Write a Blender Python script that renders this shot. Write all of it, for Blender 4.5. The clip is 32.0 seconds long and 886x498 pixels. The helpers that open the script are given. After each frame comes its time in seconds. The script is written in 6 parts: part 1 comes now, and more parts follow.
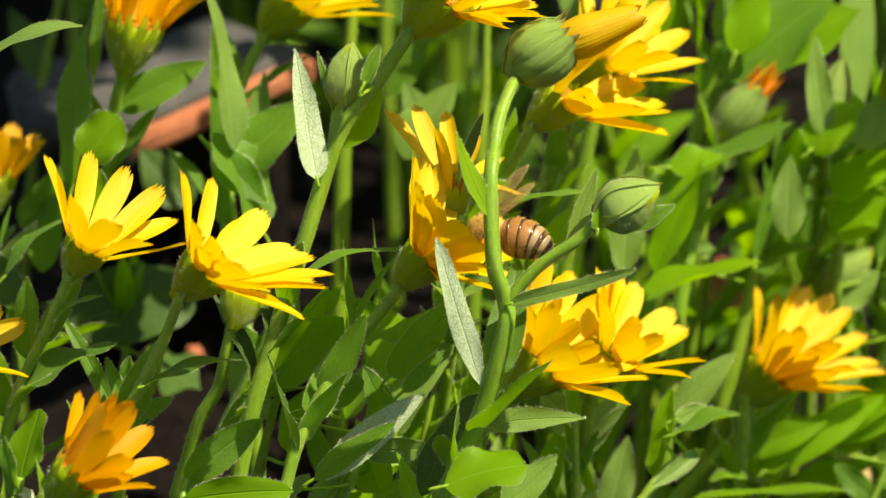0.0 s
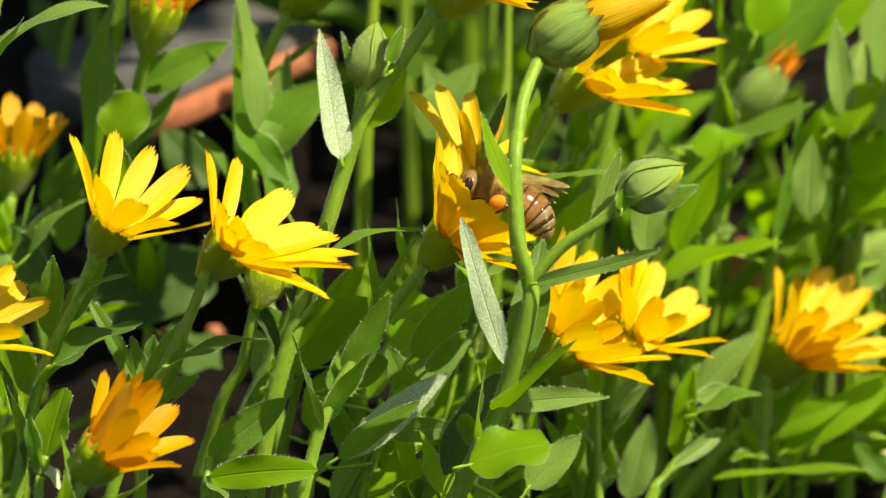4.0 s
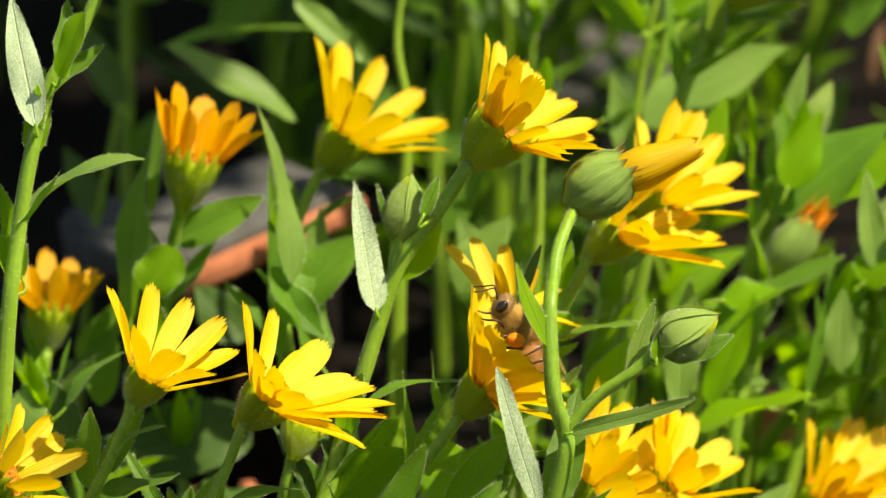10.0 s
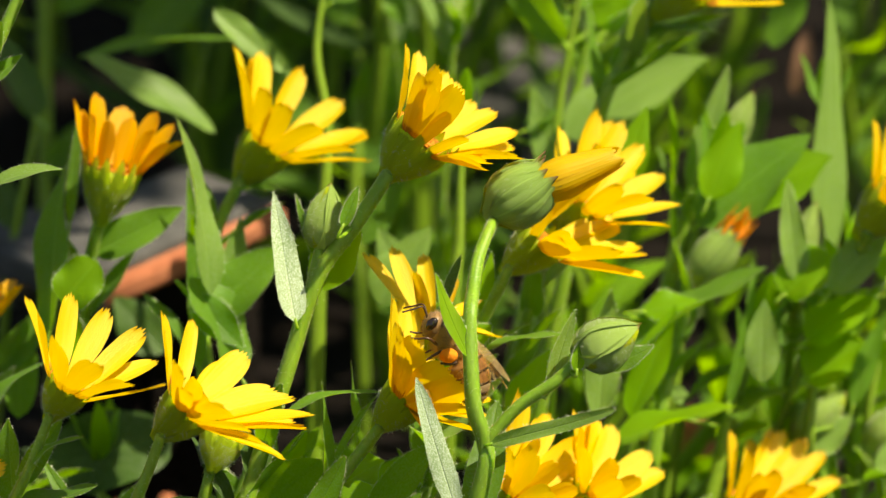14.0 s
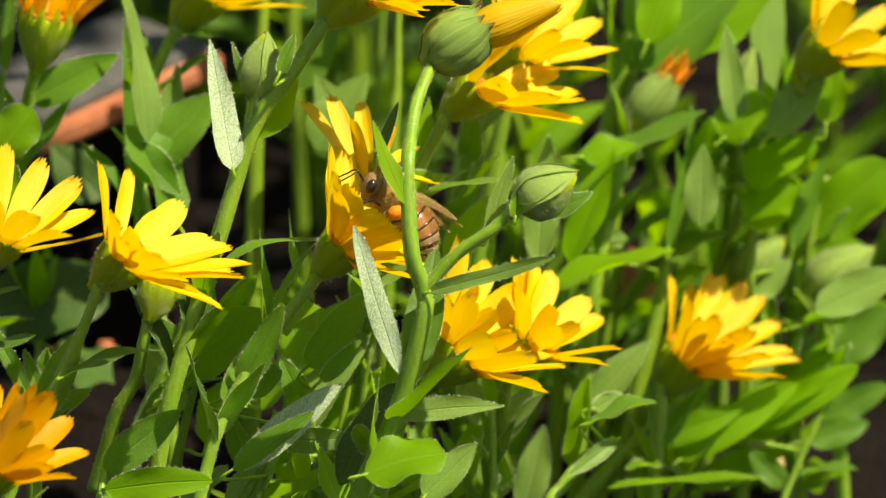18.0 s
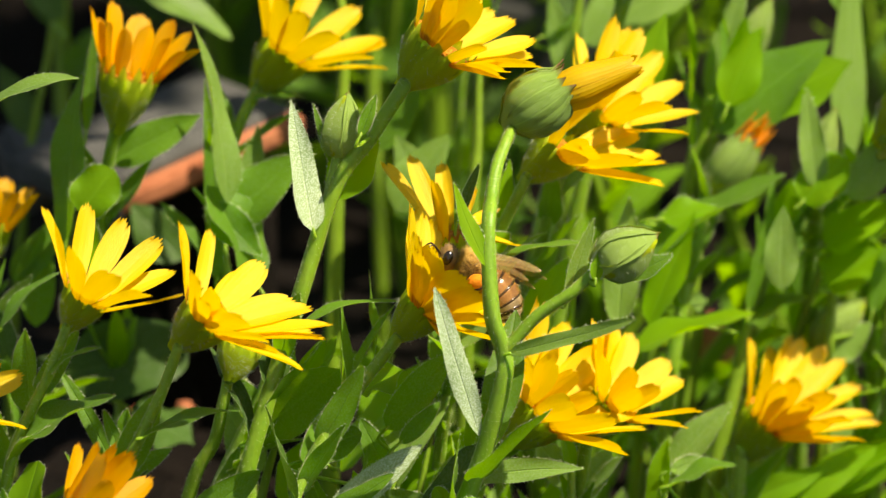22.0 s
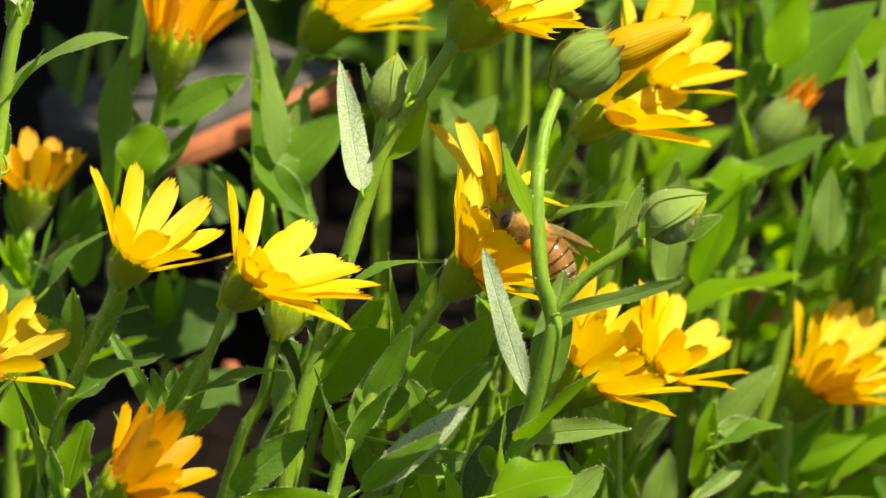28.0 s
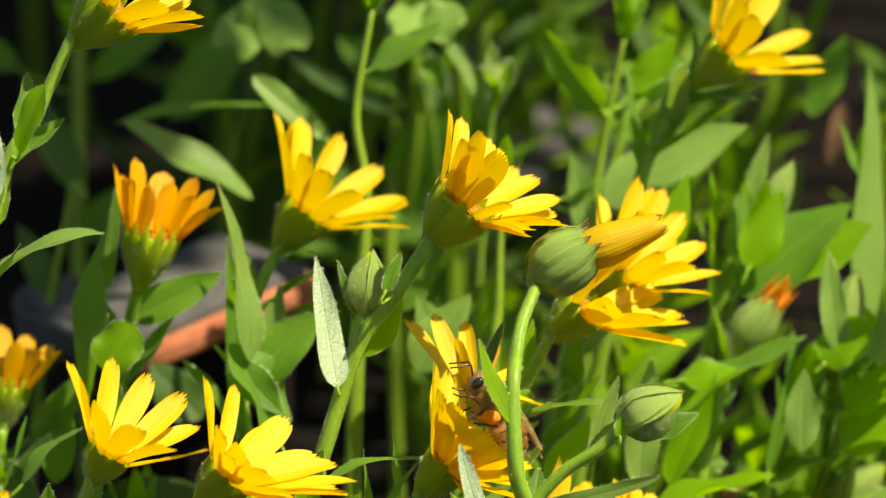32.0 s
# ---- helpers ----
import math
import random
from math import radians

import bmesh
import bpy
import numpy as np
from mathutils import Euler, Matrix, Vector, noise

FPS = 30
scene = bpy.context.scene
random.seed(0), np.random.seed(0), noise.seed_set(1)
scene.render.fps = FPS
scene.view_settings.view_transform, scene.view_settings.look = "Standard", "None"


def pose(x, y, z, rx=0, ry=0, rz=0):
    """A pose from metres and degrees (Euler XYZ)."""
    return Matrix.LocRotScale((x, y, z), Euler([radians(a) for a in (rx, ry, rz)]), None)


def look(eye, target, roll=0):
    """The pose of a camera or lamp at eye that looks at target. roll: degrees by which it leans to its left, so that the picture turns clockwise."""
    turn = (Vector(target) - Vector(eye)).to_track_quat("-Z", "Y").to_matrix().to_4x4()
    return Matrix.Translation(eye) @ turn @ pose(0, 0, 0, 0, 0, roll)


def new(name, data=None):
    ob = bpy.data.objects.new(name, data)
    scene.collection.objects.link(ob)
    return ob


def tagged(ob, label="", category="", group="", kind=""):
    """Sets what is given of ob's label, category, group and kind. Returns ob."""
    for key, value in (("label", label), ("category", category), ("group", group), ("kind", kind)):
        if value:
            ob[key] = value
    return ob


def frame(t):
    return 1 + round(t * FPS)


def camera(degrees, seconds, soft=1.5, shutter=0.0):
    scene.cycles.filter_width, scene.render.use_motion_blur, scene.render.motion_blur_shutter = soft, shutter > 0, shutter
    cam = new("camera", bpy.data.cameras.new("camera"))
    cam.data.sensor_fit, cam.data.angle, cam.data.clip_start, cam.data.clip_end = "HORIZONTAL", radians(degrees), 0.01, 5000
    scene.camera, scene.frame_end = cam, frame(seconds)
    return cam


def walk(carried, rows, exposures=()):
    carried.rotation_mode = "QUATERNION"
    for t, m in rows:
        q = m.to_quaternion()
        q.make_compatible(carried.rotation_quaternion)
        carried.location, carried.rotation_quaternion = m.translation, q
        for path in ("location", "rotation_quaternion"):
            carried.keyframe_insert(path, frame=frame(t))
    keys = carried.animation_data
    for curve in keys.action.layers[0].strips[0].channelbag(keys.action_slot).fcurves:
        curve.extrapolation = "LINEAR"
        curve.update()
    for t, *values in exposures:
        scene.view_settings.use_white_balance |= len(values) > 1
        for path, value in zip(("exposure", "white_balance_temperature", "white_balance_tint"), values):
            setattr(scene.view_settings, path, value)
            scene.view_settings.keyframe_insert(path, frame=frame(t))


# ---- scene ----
# A patch of field marigolds with a honey bee. x runs across, y away from the camera, z up.
cam = camera(4.295, 32.0, soft=1.3)
cam.data.dof.use_dof = True
cam.data.dof.focus_distance = 1.203
cam.data.dof.aperture_fstop = 36.0
PATH = [
    (0.0, look((0.0095, -1.113, 0.5186), (0.00529, -0.00343, 0.06152), -0.07)),
    (0.5, look((0.0096, -1.1129, 0.519), (0.00692, -0.00485, 0.058), -0.01)),
    (1.0, look((0.0097, -1.1128, 0.5192), (0.00703, -0.00451, 0.05884), 0.04)),
    (1.5, look((0.0098, -1.1127, 0.5193), (0.00797, -0.0039, 0.06035), 0.05)),
    (2.0, look((0.0098, -1.1127, 0.5194), (0.00697, -0.00413, 0.05977), 0.05)),
    (2.5, look((0.0095, -1.1127, 0.5193), (0.00589, -0.00456, 0.05872), 0.04)),
    (4.5, look((0.0017, -1.1169, 0.5199), (0.00174, -0.00346, 0.06143), 0.09)),
    (5.0, look((0.0011, -1.1118, 0.5181), (0.00073, -0.00207, 0.06489), 0.08)),
    (5.5, look((0.0007, -1.1193, 0.5215), (-0.00079, -0.00046, 0.06885), 0.06)),
    (6.0, look((0.0, -1.1126, 0.5195), (0.0, 0.0, 0.07), 0.00)),
    (6.5, look((-0.0008, -1.1194, 0.523), (0.00061, 0.00031, 0.07077), -0.04)),
    (7.0, look((-0.0013, -1.1254, 0.5259), (-1e-05, 0.00075, 0.07187), -0.05)),
    (7.5, look((-0.0012, -1.1224, 0.5243), (0.00042, 0.00097, 0.0724), -0.10)),
    (8.0, look((-0.0005, -1.1189, 0.5215), (0.00074, 0.00085, 0.0721), -0.19)),
    (8.5, look((0.0003, -1.1129, 0.5169), (0.00296, 0.00034, 0.07084), -0.22)),
    (9.0, look((0.0007, -1.114, 0.515), (0.00033, 8e-05, 0.07019), -0.17)),
    (9.5, look((0.0003, -1.1147, 0.5132), (-0.00075, 0.00067, 0.07165), -0.10)),
    (10.0, look((-0.0007, -1.1242, 0.5152), (-0.00077, 0.00157, 0.07389), -0.09)),
    (10.5, look((-0.0016, -1.1158, 0.5104), (0.0046, 0.00106, 0.07262), -0.12)),
    (11.0, look((-0.0022, -1.1161, 0.5095), (0.0061, 0.0007, 0.07174), -0.12)),
    (11.5, look((-0.0022, -1.1262, 0.513), (0.00674, 0.00114, 0.07283), -0.05)),
    (12.0, look((-0.0018, -1.1229, 0.5113), (0.00645, 0.00132, 0.07326), 0.04)),
    (12.5, look((-0.0013, -1.1231, 0.5111), (0.00561, 0.00156, 0.07387), 0.09)),
    (13.0, look((-0.0008, -1.1245, 0.5116), (0.00423, 0.0016, 0.07396), 0.10)),
    (13.5, look((-0.0005, -1.1227, 0.511), (0.00629, 0.00204, 0.07506), 0.10)),
    (15.5, look((0.0002, -1.1148, 0.5142), (0.00968, -0.00109, 0.06731), -0.09)),
    (16.0, look((0.0005, -1.1147, 0.5144), (0.01138, -0.00197, 0.06511), -0.13)),
    (16.5, look((0.0008, -1.1147, 0.5143), (0.01453, -0.00269, 0.06335), -0.17)),
    (17.0, look((0.0009, -1.1148, 0.5142), (0.0151, -0.00352, 0.0613), -0.20)),
    (17.5, look((0.0008, -1.1149, 0.5139), (0.01406, -0.00371, 0.06081), -0.21)),
    (18.0, look((0.0007, -1.115, 0.5137), (0.01369, -0.00387, 0.06042), -0.21)),
    (18.5, look((0.0007, -1.115, 0.5135), (0.01449, -0.0039, 0.06034), -0.21)),
    (19.0, look((0.0007, -1.115, 0.5135), (0.01337, -0.00347, 0.0614), -0.22)),
    (19.5, look((0.0007, -1.115, 0.5137), (0.011, -0.00296, 0.06268), -0.21)),
    (20.0, look((0.0006, -1.115, 0.5138), (0.00895, -0.00245, 0.06394), -0.20)),
    (20.5, look((0.0003, -1.115, 0.5137), (0.0079, -0.00275, 0.0632), -0.17)),
    (21.0, look((0.0, -1.115, 0.5137), (0.0059, -0.00316, 0.06219), -0.15)),
    (21.5, look((-0.0003, -1.115, 0.5136), (0.00574, -0.00218, 0.0646), -0.12)),
    (22.0, look((-0.0004, -1.115, 0.5136), (0.00556, -0.0015, 0.06628), -0.10)),
    (22.5, look((-0.0005, -1.115, 0.5136), (0.00114, -0.00204, 0.06495), -0.08)),
    (23.0, look((-0.0006, -1.115, 0.5136), (0.00056, -0.00206, 0.06489), -0.10)),
    (23.5, look((-0.0007, -1.115, 0.5136), (0.00055, -0.00135, 0.06667), -0.12)),
    (24.0, look((-0.0007, -1.115, 0.5137), (0.00081, -0.00089, 0.0678), -0.11)),
    (24.5, look((-0.0006, -1.1149, 0.5139), (-0.00037, -0.00132, 0.06675), -0.09)),
    (25.0, look((-0.0006, -1.1148, 0.5141), (0.00038, -0.00173, 0.06573), -0.06)),
    (25.5, look((-0.0008, -1.1148, 0.5142), (-0.00165, -0.00248, 0.06385), -0.04)),
    (27.5, look((-0.0038, -1.1153, 0.5128), (0.00102, -0.00331, 0.0618), -0.00)),
    (28.0, look((-0.0037, -1.1155, 0.5124), (0.00063, -0.00301, 0.06255), 0.01)),
    (28.5, look((-0.0038, -1.1157, 0.5119), (0.00012, -0.00159, 0.06605), 0.02)),
    (29.0, look((-0.0043, -1.116, 0.5112), (0.00121, -0.00083, 0.06796), 0.06)),
    (29.5, look((-0.0053, -1.1163, 0.5103), (0.00132, -0.00033, 0.06917), 0.12)),
    (30.0, look((-0.0064, -1.1167, 0.5094), (8e-05, 0.00093, 0.0723), 0.20)),
    (30.5, look((-0.0074, -1.117, 0.5086), (-0.00132, 0.00311, 0.0777), 0.26)),
    (31.0, look((-0.0081, -1.1173, 0.5081), (-2e-05, 0.00456, 0.08128), 0.30)),
    (31.5, look((-0.0086, -1.1174, 0.5078), (0.00234, 0.00512, 0.08267), 0.34)),
    (32.0, look((-0.009, -1.1174, 0.5077), (0.00305, 0.00448, 0.0811), 0.40)),
]
walk(cam, PATH, [(0, 0.83, 7900, 11), (32, 0.83, 7900, 11)])

# ---- world, sun ----
TO_SUN = Vector((0.48, -0.13, 0.87)).normalized()
ELEVATION = math.asin(TO_SUN.z)
world = bpy.data.worlds.new("sky")
scene.world = world
world.use_nodes = True
sky = world.node_tree.nodes.new("ShaderNodeTexSky")
sky.sky_type, sky.sun_disc = "NISHITA", False
sky.sun_elevation, sky.sun_rotation = ELEVATION, math.atan2(TO_SUN.x, TO_SUN.y)
world.node_tree.links.new(sky.outputs[0], world.node_tree.nodes["Background"].inputs[0])
world.node_tree.nodes["Background"].inputs[1].default_value = 0.075
sun = new("sun", bpy.data.lights.new("sun", "SUN"))
sun.data.energy, sun.data.angle, sun.data.color = 4.7, radians(0.55), (1.0, 0.95, 0.86)
sun.matrix_world = look(TO_SUN * 5, (0, 0, 0))


# ---- materials ----
def nodes_of(name):
    m = bpy.data.materials.new(name)
    m.use_nodes = True
    t = m.node_tree
    t.nodes.clear()
    out = t.nodes.new("ShaderNodeOutputMaterial")
    return m, t, out


def node(t, kind, **sockets):
    n = t.nodes.new(kind)
    for key, value in sockets.items():
        n.inputs[key.replace("_", " ")].default_value = value
    return n


def mixed(t, a, b, fac, blend="MIX"):
    """Mixes two colours; a, b and fac are sockets or values."""
    n = t.nodes.new("ShaderNodeMix")
    n.data_type, n.blend_type = "RGBA", blend
    for key, v in ((0, fac), (6, a), (7, b)):
        if isinstance(v, bpy.types.NodeSocket):
            t.links.new(v, n.inputs[key])
        else:
            n.inputs[key].default_value = v if key == 0 else (*v, 1)
    return n.outputs[2]


def ramp(t, fac, stops):
    n = t.nodes.new("ShaderNodeValToRGB")
    while len(n.color_ramp.elements) < len(stops):
        n.color_ramp.elements.new(0.5)
    for e, (p, v) in zip(n.color_ramp.elements, stops):
        e.position, e.color = p, (v, v, v, 1)
    t.links.new(fac, n.inputs[0])
    return n.outputs[0]


def noise_of(t, scale, detail=4, source="Object", stretch=None):
    co = t.nodes.new("ShaderNodeTexCoord")
    n = node(t, "ShaderNodeTexNoise", Scale=scale, Detail=detail)
    if stretch:
        mp = node(t, "ShaderNodeMapping", Scale=stretch)
        t.links.new(co.outputs[source], mp.inputs[0])
        t.links.new(mp.outputs[0], n.inputs[0])
    else:
        t.links.new(co.outputs[source], n.inputs[0])
    return n.outputs["Fac"]


def maths(t, op, a, b=0.0):
    n = t.nodes.new("ShaderNodeMath")
    n.operation = op
    for i, v in enumerate((a, b)):
        if isinstance(v, bpy.types.NodeSocket):
            t.links.new(v, n.inputs[i])
        else:
            n.inputs[i].default_value = v
    return n.outputs[0]


def bumped(t, height, strength, distance):
    n = node(t, "ShaderNodeBump", Strength=strength, Distance=distance)
    t.links.new(height, n.inputs["Height"])
    return n.outputs[0]


def thin_leafy(name, low, high, through_colour, share, rough, veins=0.3, silver=0.0, tip=None, grain=900, spec=0.35, tip_from=0.90, relief=0.6):
    """A thin plant surface: reflects one colour and lets another through. UV u runs across, v along."""
    m, t, out = nodes_of(name)
    info = t.nodes.new("ShaderNodeObjectInfo").outputs["Random"]
    uv = t.nodes.new("ShaderNodeTexCoord").outputs["UV"]
    sep = t.nodes.new("ShaderNodeSeparateXYZ")
    t.links.new(uv, sep.inputs[0])
    across, along = sep.outputs[0], sep.outputs[1]
    fine = noise_of(t, grain, 3)
    broad = noise_of(t, 160, 4)
    base = mixed(t, low, high, ramp(t, broad, [(0.3, 0), (0.7, 1)]))
    base = mixed(t, base, tuple(min(1, v * 1.3) for v in high), maths(t, "MULTIPLY", info, 0.6))
    mid = maths(t, "ABSOLUTE", maths(t, "SUBTRACT", across, 0.5))
    rib = ramp(t, mid, [(0.0, 1), (0.05, 0)])
    lateral = maths(t, "SINE", maths(t, "ADD", maths(t, "MULTIPLY", broad, 5.0), maths(t, "MULTIPLY", maths(t, "SUBTRACT", along, maths(t, "MULTIPLY", mid, 0.7)), 44.0)))
    lateral = ramp(t, lateral, [(0.80, 0), (1.0, 1)])
    lateral = maths(t, "MULTIPLY", lateral, broad)
    pale = tuple(min(1, v * 1.5 + 0.03) for v in high)
    base = mixed(t, base, pale, maths(t, "MULTIPLY", rib, veins))
    base = mixed(t, base, pale, maths(t, "MULTIPLY", lateral, veins * 0.3))
    if silver:
        hair = ramp(t, noise_of(t, grain * 6, 2), [(0.45, 0), (0.6, 1)])
        base = mixed(t, base, (0.76, 0.88, 0.70), maths(t, "MULTIPLY", hair, silver))
    if tip:
        base = mixed(t, base, tip, ramp(t, along, [(tip_from, 0), (1.0, 1)]))
    height = maths(t, "ADD", maths(t, "MULTIPLY", fine, 0.35), maths(t, "ADD", maths(t, "MULTIPLY", lateral, 0.12), maths(t, "MULTIPLY", rib, relief)))
    normal = bumped(t, height, 0.65, 0.00022)
    b = node(t, "ShaderNodeBsdfPrincipled", Roughness=rough)
    b.inputs["Specular IOR Level"].default_value = spec
    b.inputs["Sheen Weight"].default_value = 0.07
    b.inputs["Sheen Roughness"].default_value = 0.45
    b.inputs["Sheen Tint"].default_value = (0.85, 1.0, 0.75, 1)
    t.links.new(base, b.inputs["Base Color"])
    t.links.new(normal, b.inputs["Normal"])
    tr = t.nodes.new("ShaderNodeBsdfTranslucent")
    t.links.new(mixed(t, through_colour, base, 0.25), tr.inputs[0])
    t.links.new(normal, tr.inputs["Normal"])
    mx = node(t, "ShaderNodeMixShader", Fac=share)
    t.links.new(b.outputs[0], mx.inputs[1])
    t.links.new(tr.outputs[0], mx.inputs[2])
    t.links.new(mx.outputs[0], out.inputs[0])
    return m


def petal_material(name, face, deep, through_colour, tip):
    m, t, out = nodes_of(name)
    info = t.nodes.new("ShaderNodeObjectInfo").outputs["Random"]
    uv = t.nodes.new("ShaderNodeTexCoord").outputs["UV"]
    sep = t.nodes.new("ShaderNodeSeparateXYZ")
    t.links.new(uv, sep.inputs[0])
    across, along = sep.outputs[0], sep.outputs[1]
    base = mixed(t, face, deep, maths(t, "MULTIPLY", info, 0.55))
    base = mixed(t, base, deep, maths(t, "MULTIPLY", noise_of(t, 420, 3, stretch=(1, 0.25, 1)), 0.35))
    base = mixed(t, base, deep, ramp(t, along, [(0.0, 0.8), (0.35, 0)]))
    base = mixed(t, base, (0.28, 0.03, 0.01), maths(t, "MULTIPLY", ramp(t, along, [(0.13, 1), (0.19, 0)]), ramp(t, info, [(0.35, 0), (0.5, 0.9)])))
    base = mixed(t, base, tip, ramp(t, along, [(0.86, 0), (1.0, 0.6)]))
    lines = maths(t, "SINE", maths(t, "MULTIPLY", across, 44.0))
    base = mixed(t, base, deep, maths(t, "MULTIPLY", ramp(t, lines, [(0.2, 0), (1.0, 1)]), 0.35))
    height = maths(t, "ADD", maths(t, "MULTIPLY", lines, 0.35), noise_of(t, 1500, 2))
    normal = bumped(t, height, 0.35, 0.00008)
    b = node(t, "ShaderNodeBsdfPrincipled", Roughness=0.42)
    b.inputs["Specular IOR Level"].default_value = 0.45
    t.links.new(base, b.inputs["Base Color"])
    t.links.new(normal, b.inputs["Normal"])
    tr = t.nodes.new("ShaderNodeBsdfTranslucent")
    t.links.new(mixed(t, through_colour, base, 0.3), tr.inputs[0])
    mx = node(t, "ShaderNodeMixShader", Fac=0.44)
    t.links.new(b.outputs[0], mx.inputs[1])
    t.links.new(tr.outputs[0], mx.inputs[2])
    t.links.new(mx.outputs[0], out.inputs[0])
    return m


def solid(name, low, high, scale, rough, bump=0.3, distance=0.0002, metal=0.0, spec=0.4, sub=0.0, stretch=None, detail=5, deep=1.2):
    """An opaque surface with broad and fine variation."""
    m, t, out = nodes_of(name)
    broad = ramp(t, noise_of(t, scale, detail, stretch=stretch), [(0.3, 0), (0.7, 1)])
    fine = noise_of(t, scale * 9, 4, stretch=stretch)
    info = t.nodes.new("ShaderNodeObjectInfo").outputs["Random"]
    base = mixed(t, low, high, broad)
    base = mixed(t, base, tuple(v * 0.6 for v in low), maths(t, "MULTIPLY", ramp(t, fine, [(0.45, 0), (0.75, 1)]), 0.5))
    base = mixed(t, base, high, maths(t, "MULTIPLY", info, 0.3))
    b = node(t, "ShaderNodeBsdfPrincipled", Roughness=rough, Metallic=metal)
    b.inputs["Specular IOR Level"].default_value = spec
    if sub:
        b.inputs["Subsurface Weight"].default_value = sub
        b.inputs["Subsurface Radius"].default_value = (0.001, 0.0013, 0.0003)
        b.inputs["Subsurface Scale"].default_value = deep
    t.links.new(base, b.inputs["Base Color"])
    t.links.new(bumped(t, maths(t, "ADD", fine, broad), bump, distance), b.inputs["Normal"])
    t.links.new(b.outputs[0], out.inputs[0])
    return m


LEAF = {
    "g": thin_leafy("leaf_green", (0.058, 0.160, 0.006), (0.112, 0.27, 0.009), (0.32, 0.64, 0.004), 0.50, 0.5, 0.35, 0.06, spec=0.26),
    # b: the leaf green with sunlight put into its colour
    "b": thin_leafy("leaf_lit", (0.125, 0.29, 0.006), (0.195, 0.42, 0.009), (0.44, 0.78, 0.004), 0.58, 0.48, 0.25, spec=0.26),
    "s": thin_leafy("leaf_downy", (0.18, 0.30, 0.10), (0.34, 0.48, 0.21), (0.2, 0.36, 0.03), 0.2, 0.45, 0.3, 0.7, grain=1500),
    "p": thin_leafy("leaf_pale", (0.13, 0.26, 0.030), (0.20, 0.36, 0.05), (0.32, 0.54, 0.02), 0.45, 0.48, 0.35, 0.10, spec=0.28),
    # d: the leaf green darkened to hold the shade among the plants
    "d": thin_leafy("leaf_deep_shaded", (0.026, 0.072, 0.006), (0.05, 0.12, 0.009), (0.11, 0.24, 0.005), 0.3, 0.5, 0.3, 0.05, spec=0.25),
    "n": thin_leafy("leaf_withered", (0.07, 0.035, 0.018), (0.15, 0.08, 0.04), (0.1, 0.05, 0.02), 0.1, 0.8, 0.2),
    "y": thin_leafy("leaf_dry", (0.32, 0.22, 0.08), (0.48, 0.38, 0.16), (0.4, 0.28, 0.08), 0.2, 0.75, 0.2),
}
BRACT = thin_leafy("bract_green", (0.26, 0.38, 0.010), (0.38, 0.52, 0.016), (0.70, 0.80, 0.01), 0.50, 0.6, 0.10, 0.02, tip=(0.24, 0.05, 0.02), tip_from=0.92, spec=0.15)
BRACT_BUD = thin_leafy("bract_of_bud", (0.15, 0.27, 0.020), (0.24, 0.38, 0.045), (0.5, 0.65, 0.01), 0.20, 0.6, 0.15, 0.16, tip=(0.20, 0.04, 0.03), tip_from=0.88, grain=420, spec=0.25, relief=0.1)
BRACT_RED = thin_leafy("bract_red_tipped", (0.085, 0.185, 0.012), (0.24, 0.40, 0.04), (0.4, 0.58, 0.01), 0.3, 0.5, 0.8, 0.16, tip=(0.26, 0.05, 0.06), tip_from=0.80, spec=0.25, relief=0.3)
STEM = solid("stem_green", (0.135, 0.27, 0.016), (0.215, 0.365, 0.034), 300, 0.42, 0.35, 0.00015, sub=0.75, stretch=(1, 1, 0.2), spec=0.3)
CUP = solid("involucre_green", (0.32, 0.44, 0.010), (0.42, 0.54, 0.018), 500, 0.6, 0.4, 0.00015, sub=0.95, spec=0.15, deep=3.0)
# darker copy of the stem green, with shade put into its colour
STEM_SHADED = solid("stem_shaded_green", (0.11, 0.21, 0.012), (0.17, 0.29, 0.02), 300, 0.5, 0.35, 0.00015, stretch=(1, 1, 0.2), spec=0.25)
HAIR = solid("plant_hair", (0.55, 0.64, 0.36), (0.75, 0.80, 0.55), 800, 0.4, 0.1)
PETAL = {
    "y": petal_material("petal_yellow", (0.95, 0.73, 0.028), (0.93, 0.60, 0.012), (0.98, 0.65, 0.006), (0.88, 0.50, 0.006)),
    "o": petal_material("petal_orange", (0.92, 0.54, 0.010), (0.85, 0.42, 0.006), (0.97, 0.48, 0.002), (0.80, 0.30, 0.004)),
    "k": petal_material("petal_folded", (0.86, 0.66, 0.02), (0.66, 0.44, 0.010), (0.95, 0.60, 0.004), (0.82, 0.46, 0.01)),
    "r": petal_material("petal_withering", (0.90, 0.36, 0.012), (0.75, 0.22, 0.008), (0.97, 0.42, 0.004), (0.72, 0.20, 0.008)),
    "m": petal_material("petal_amber", (0.95, 0.71, 0.03), (0.92, 0.57, 0.010), (0.98, 0.58, 0.003), (0.84, 0.30, 0.004)),
}
DISC = solid("disc_orange", (0.5, 0.16, 0.005), (0.75, 0.32, 0.01), 1500, 0.6, 0.6, 0.0003)
# near black: the shade between the plants is put into this colour
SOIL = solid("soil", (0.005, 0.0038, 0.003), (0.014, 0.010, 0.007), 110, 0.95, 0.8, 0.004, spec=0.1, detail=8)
TERRACOTTA = solid("terracotta", (0.34, 0.11, 0.05), (0.46, 0.18, 0.09), 160, 0.85, 0.5, 0.0006, spec=0.15)
SLATE = solid("grey_stone", (0.045, 0.046, 0.042), (0.105, 0.106, 0.098), 240, 0.75, 0.5, 0.0006, spec=0.25)
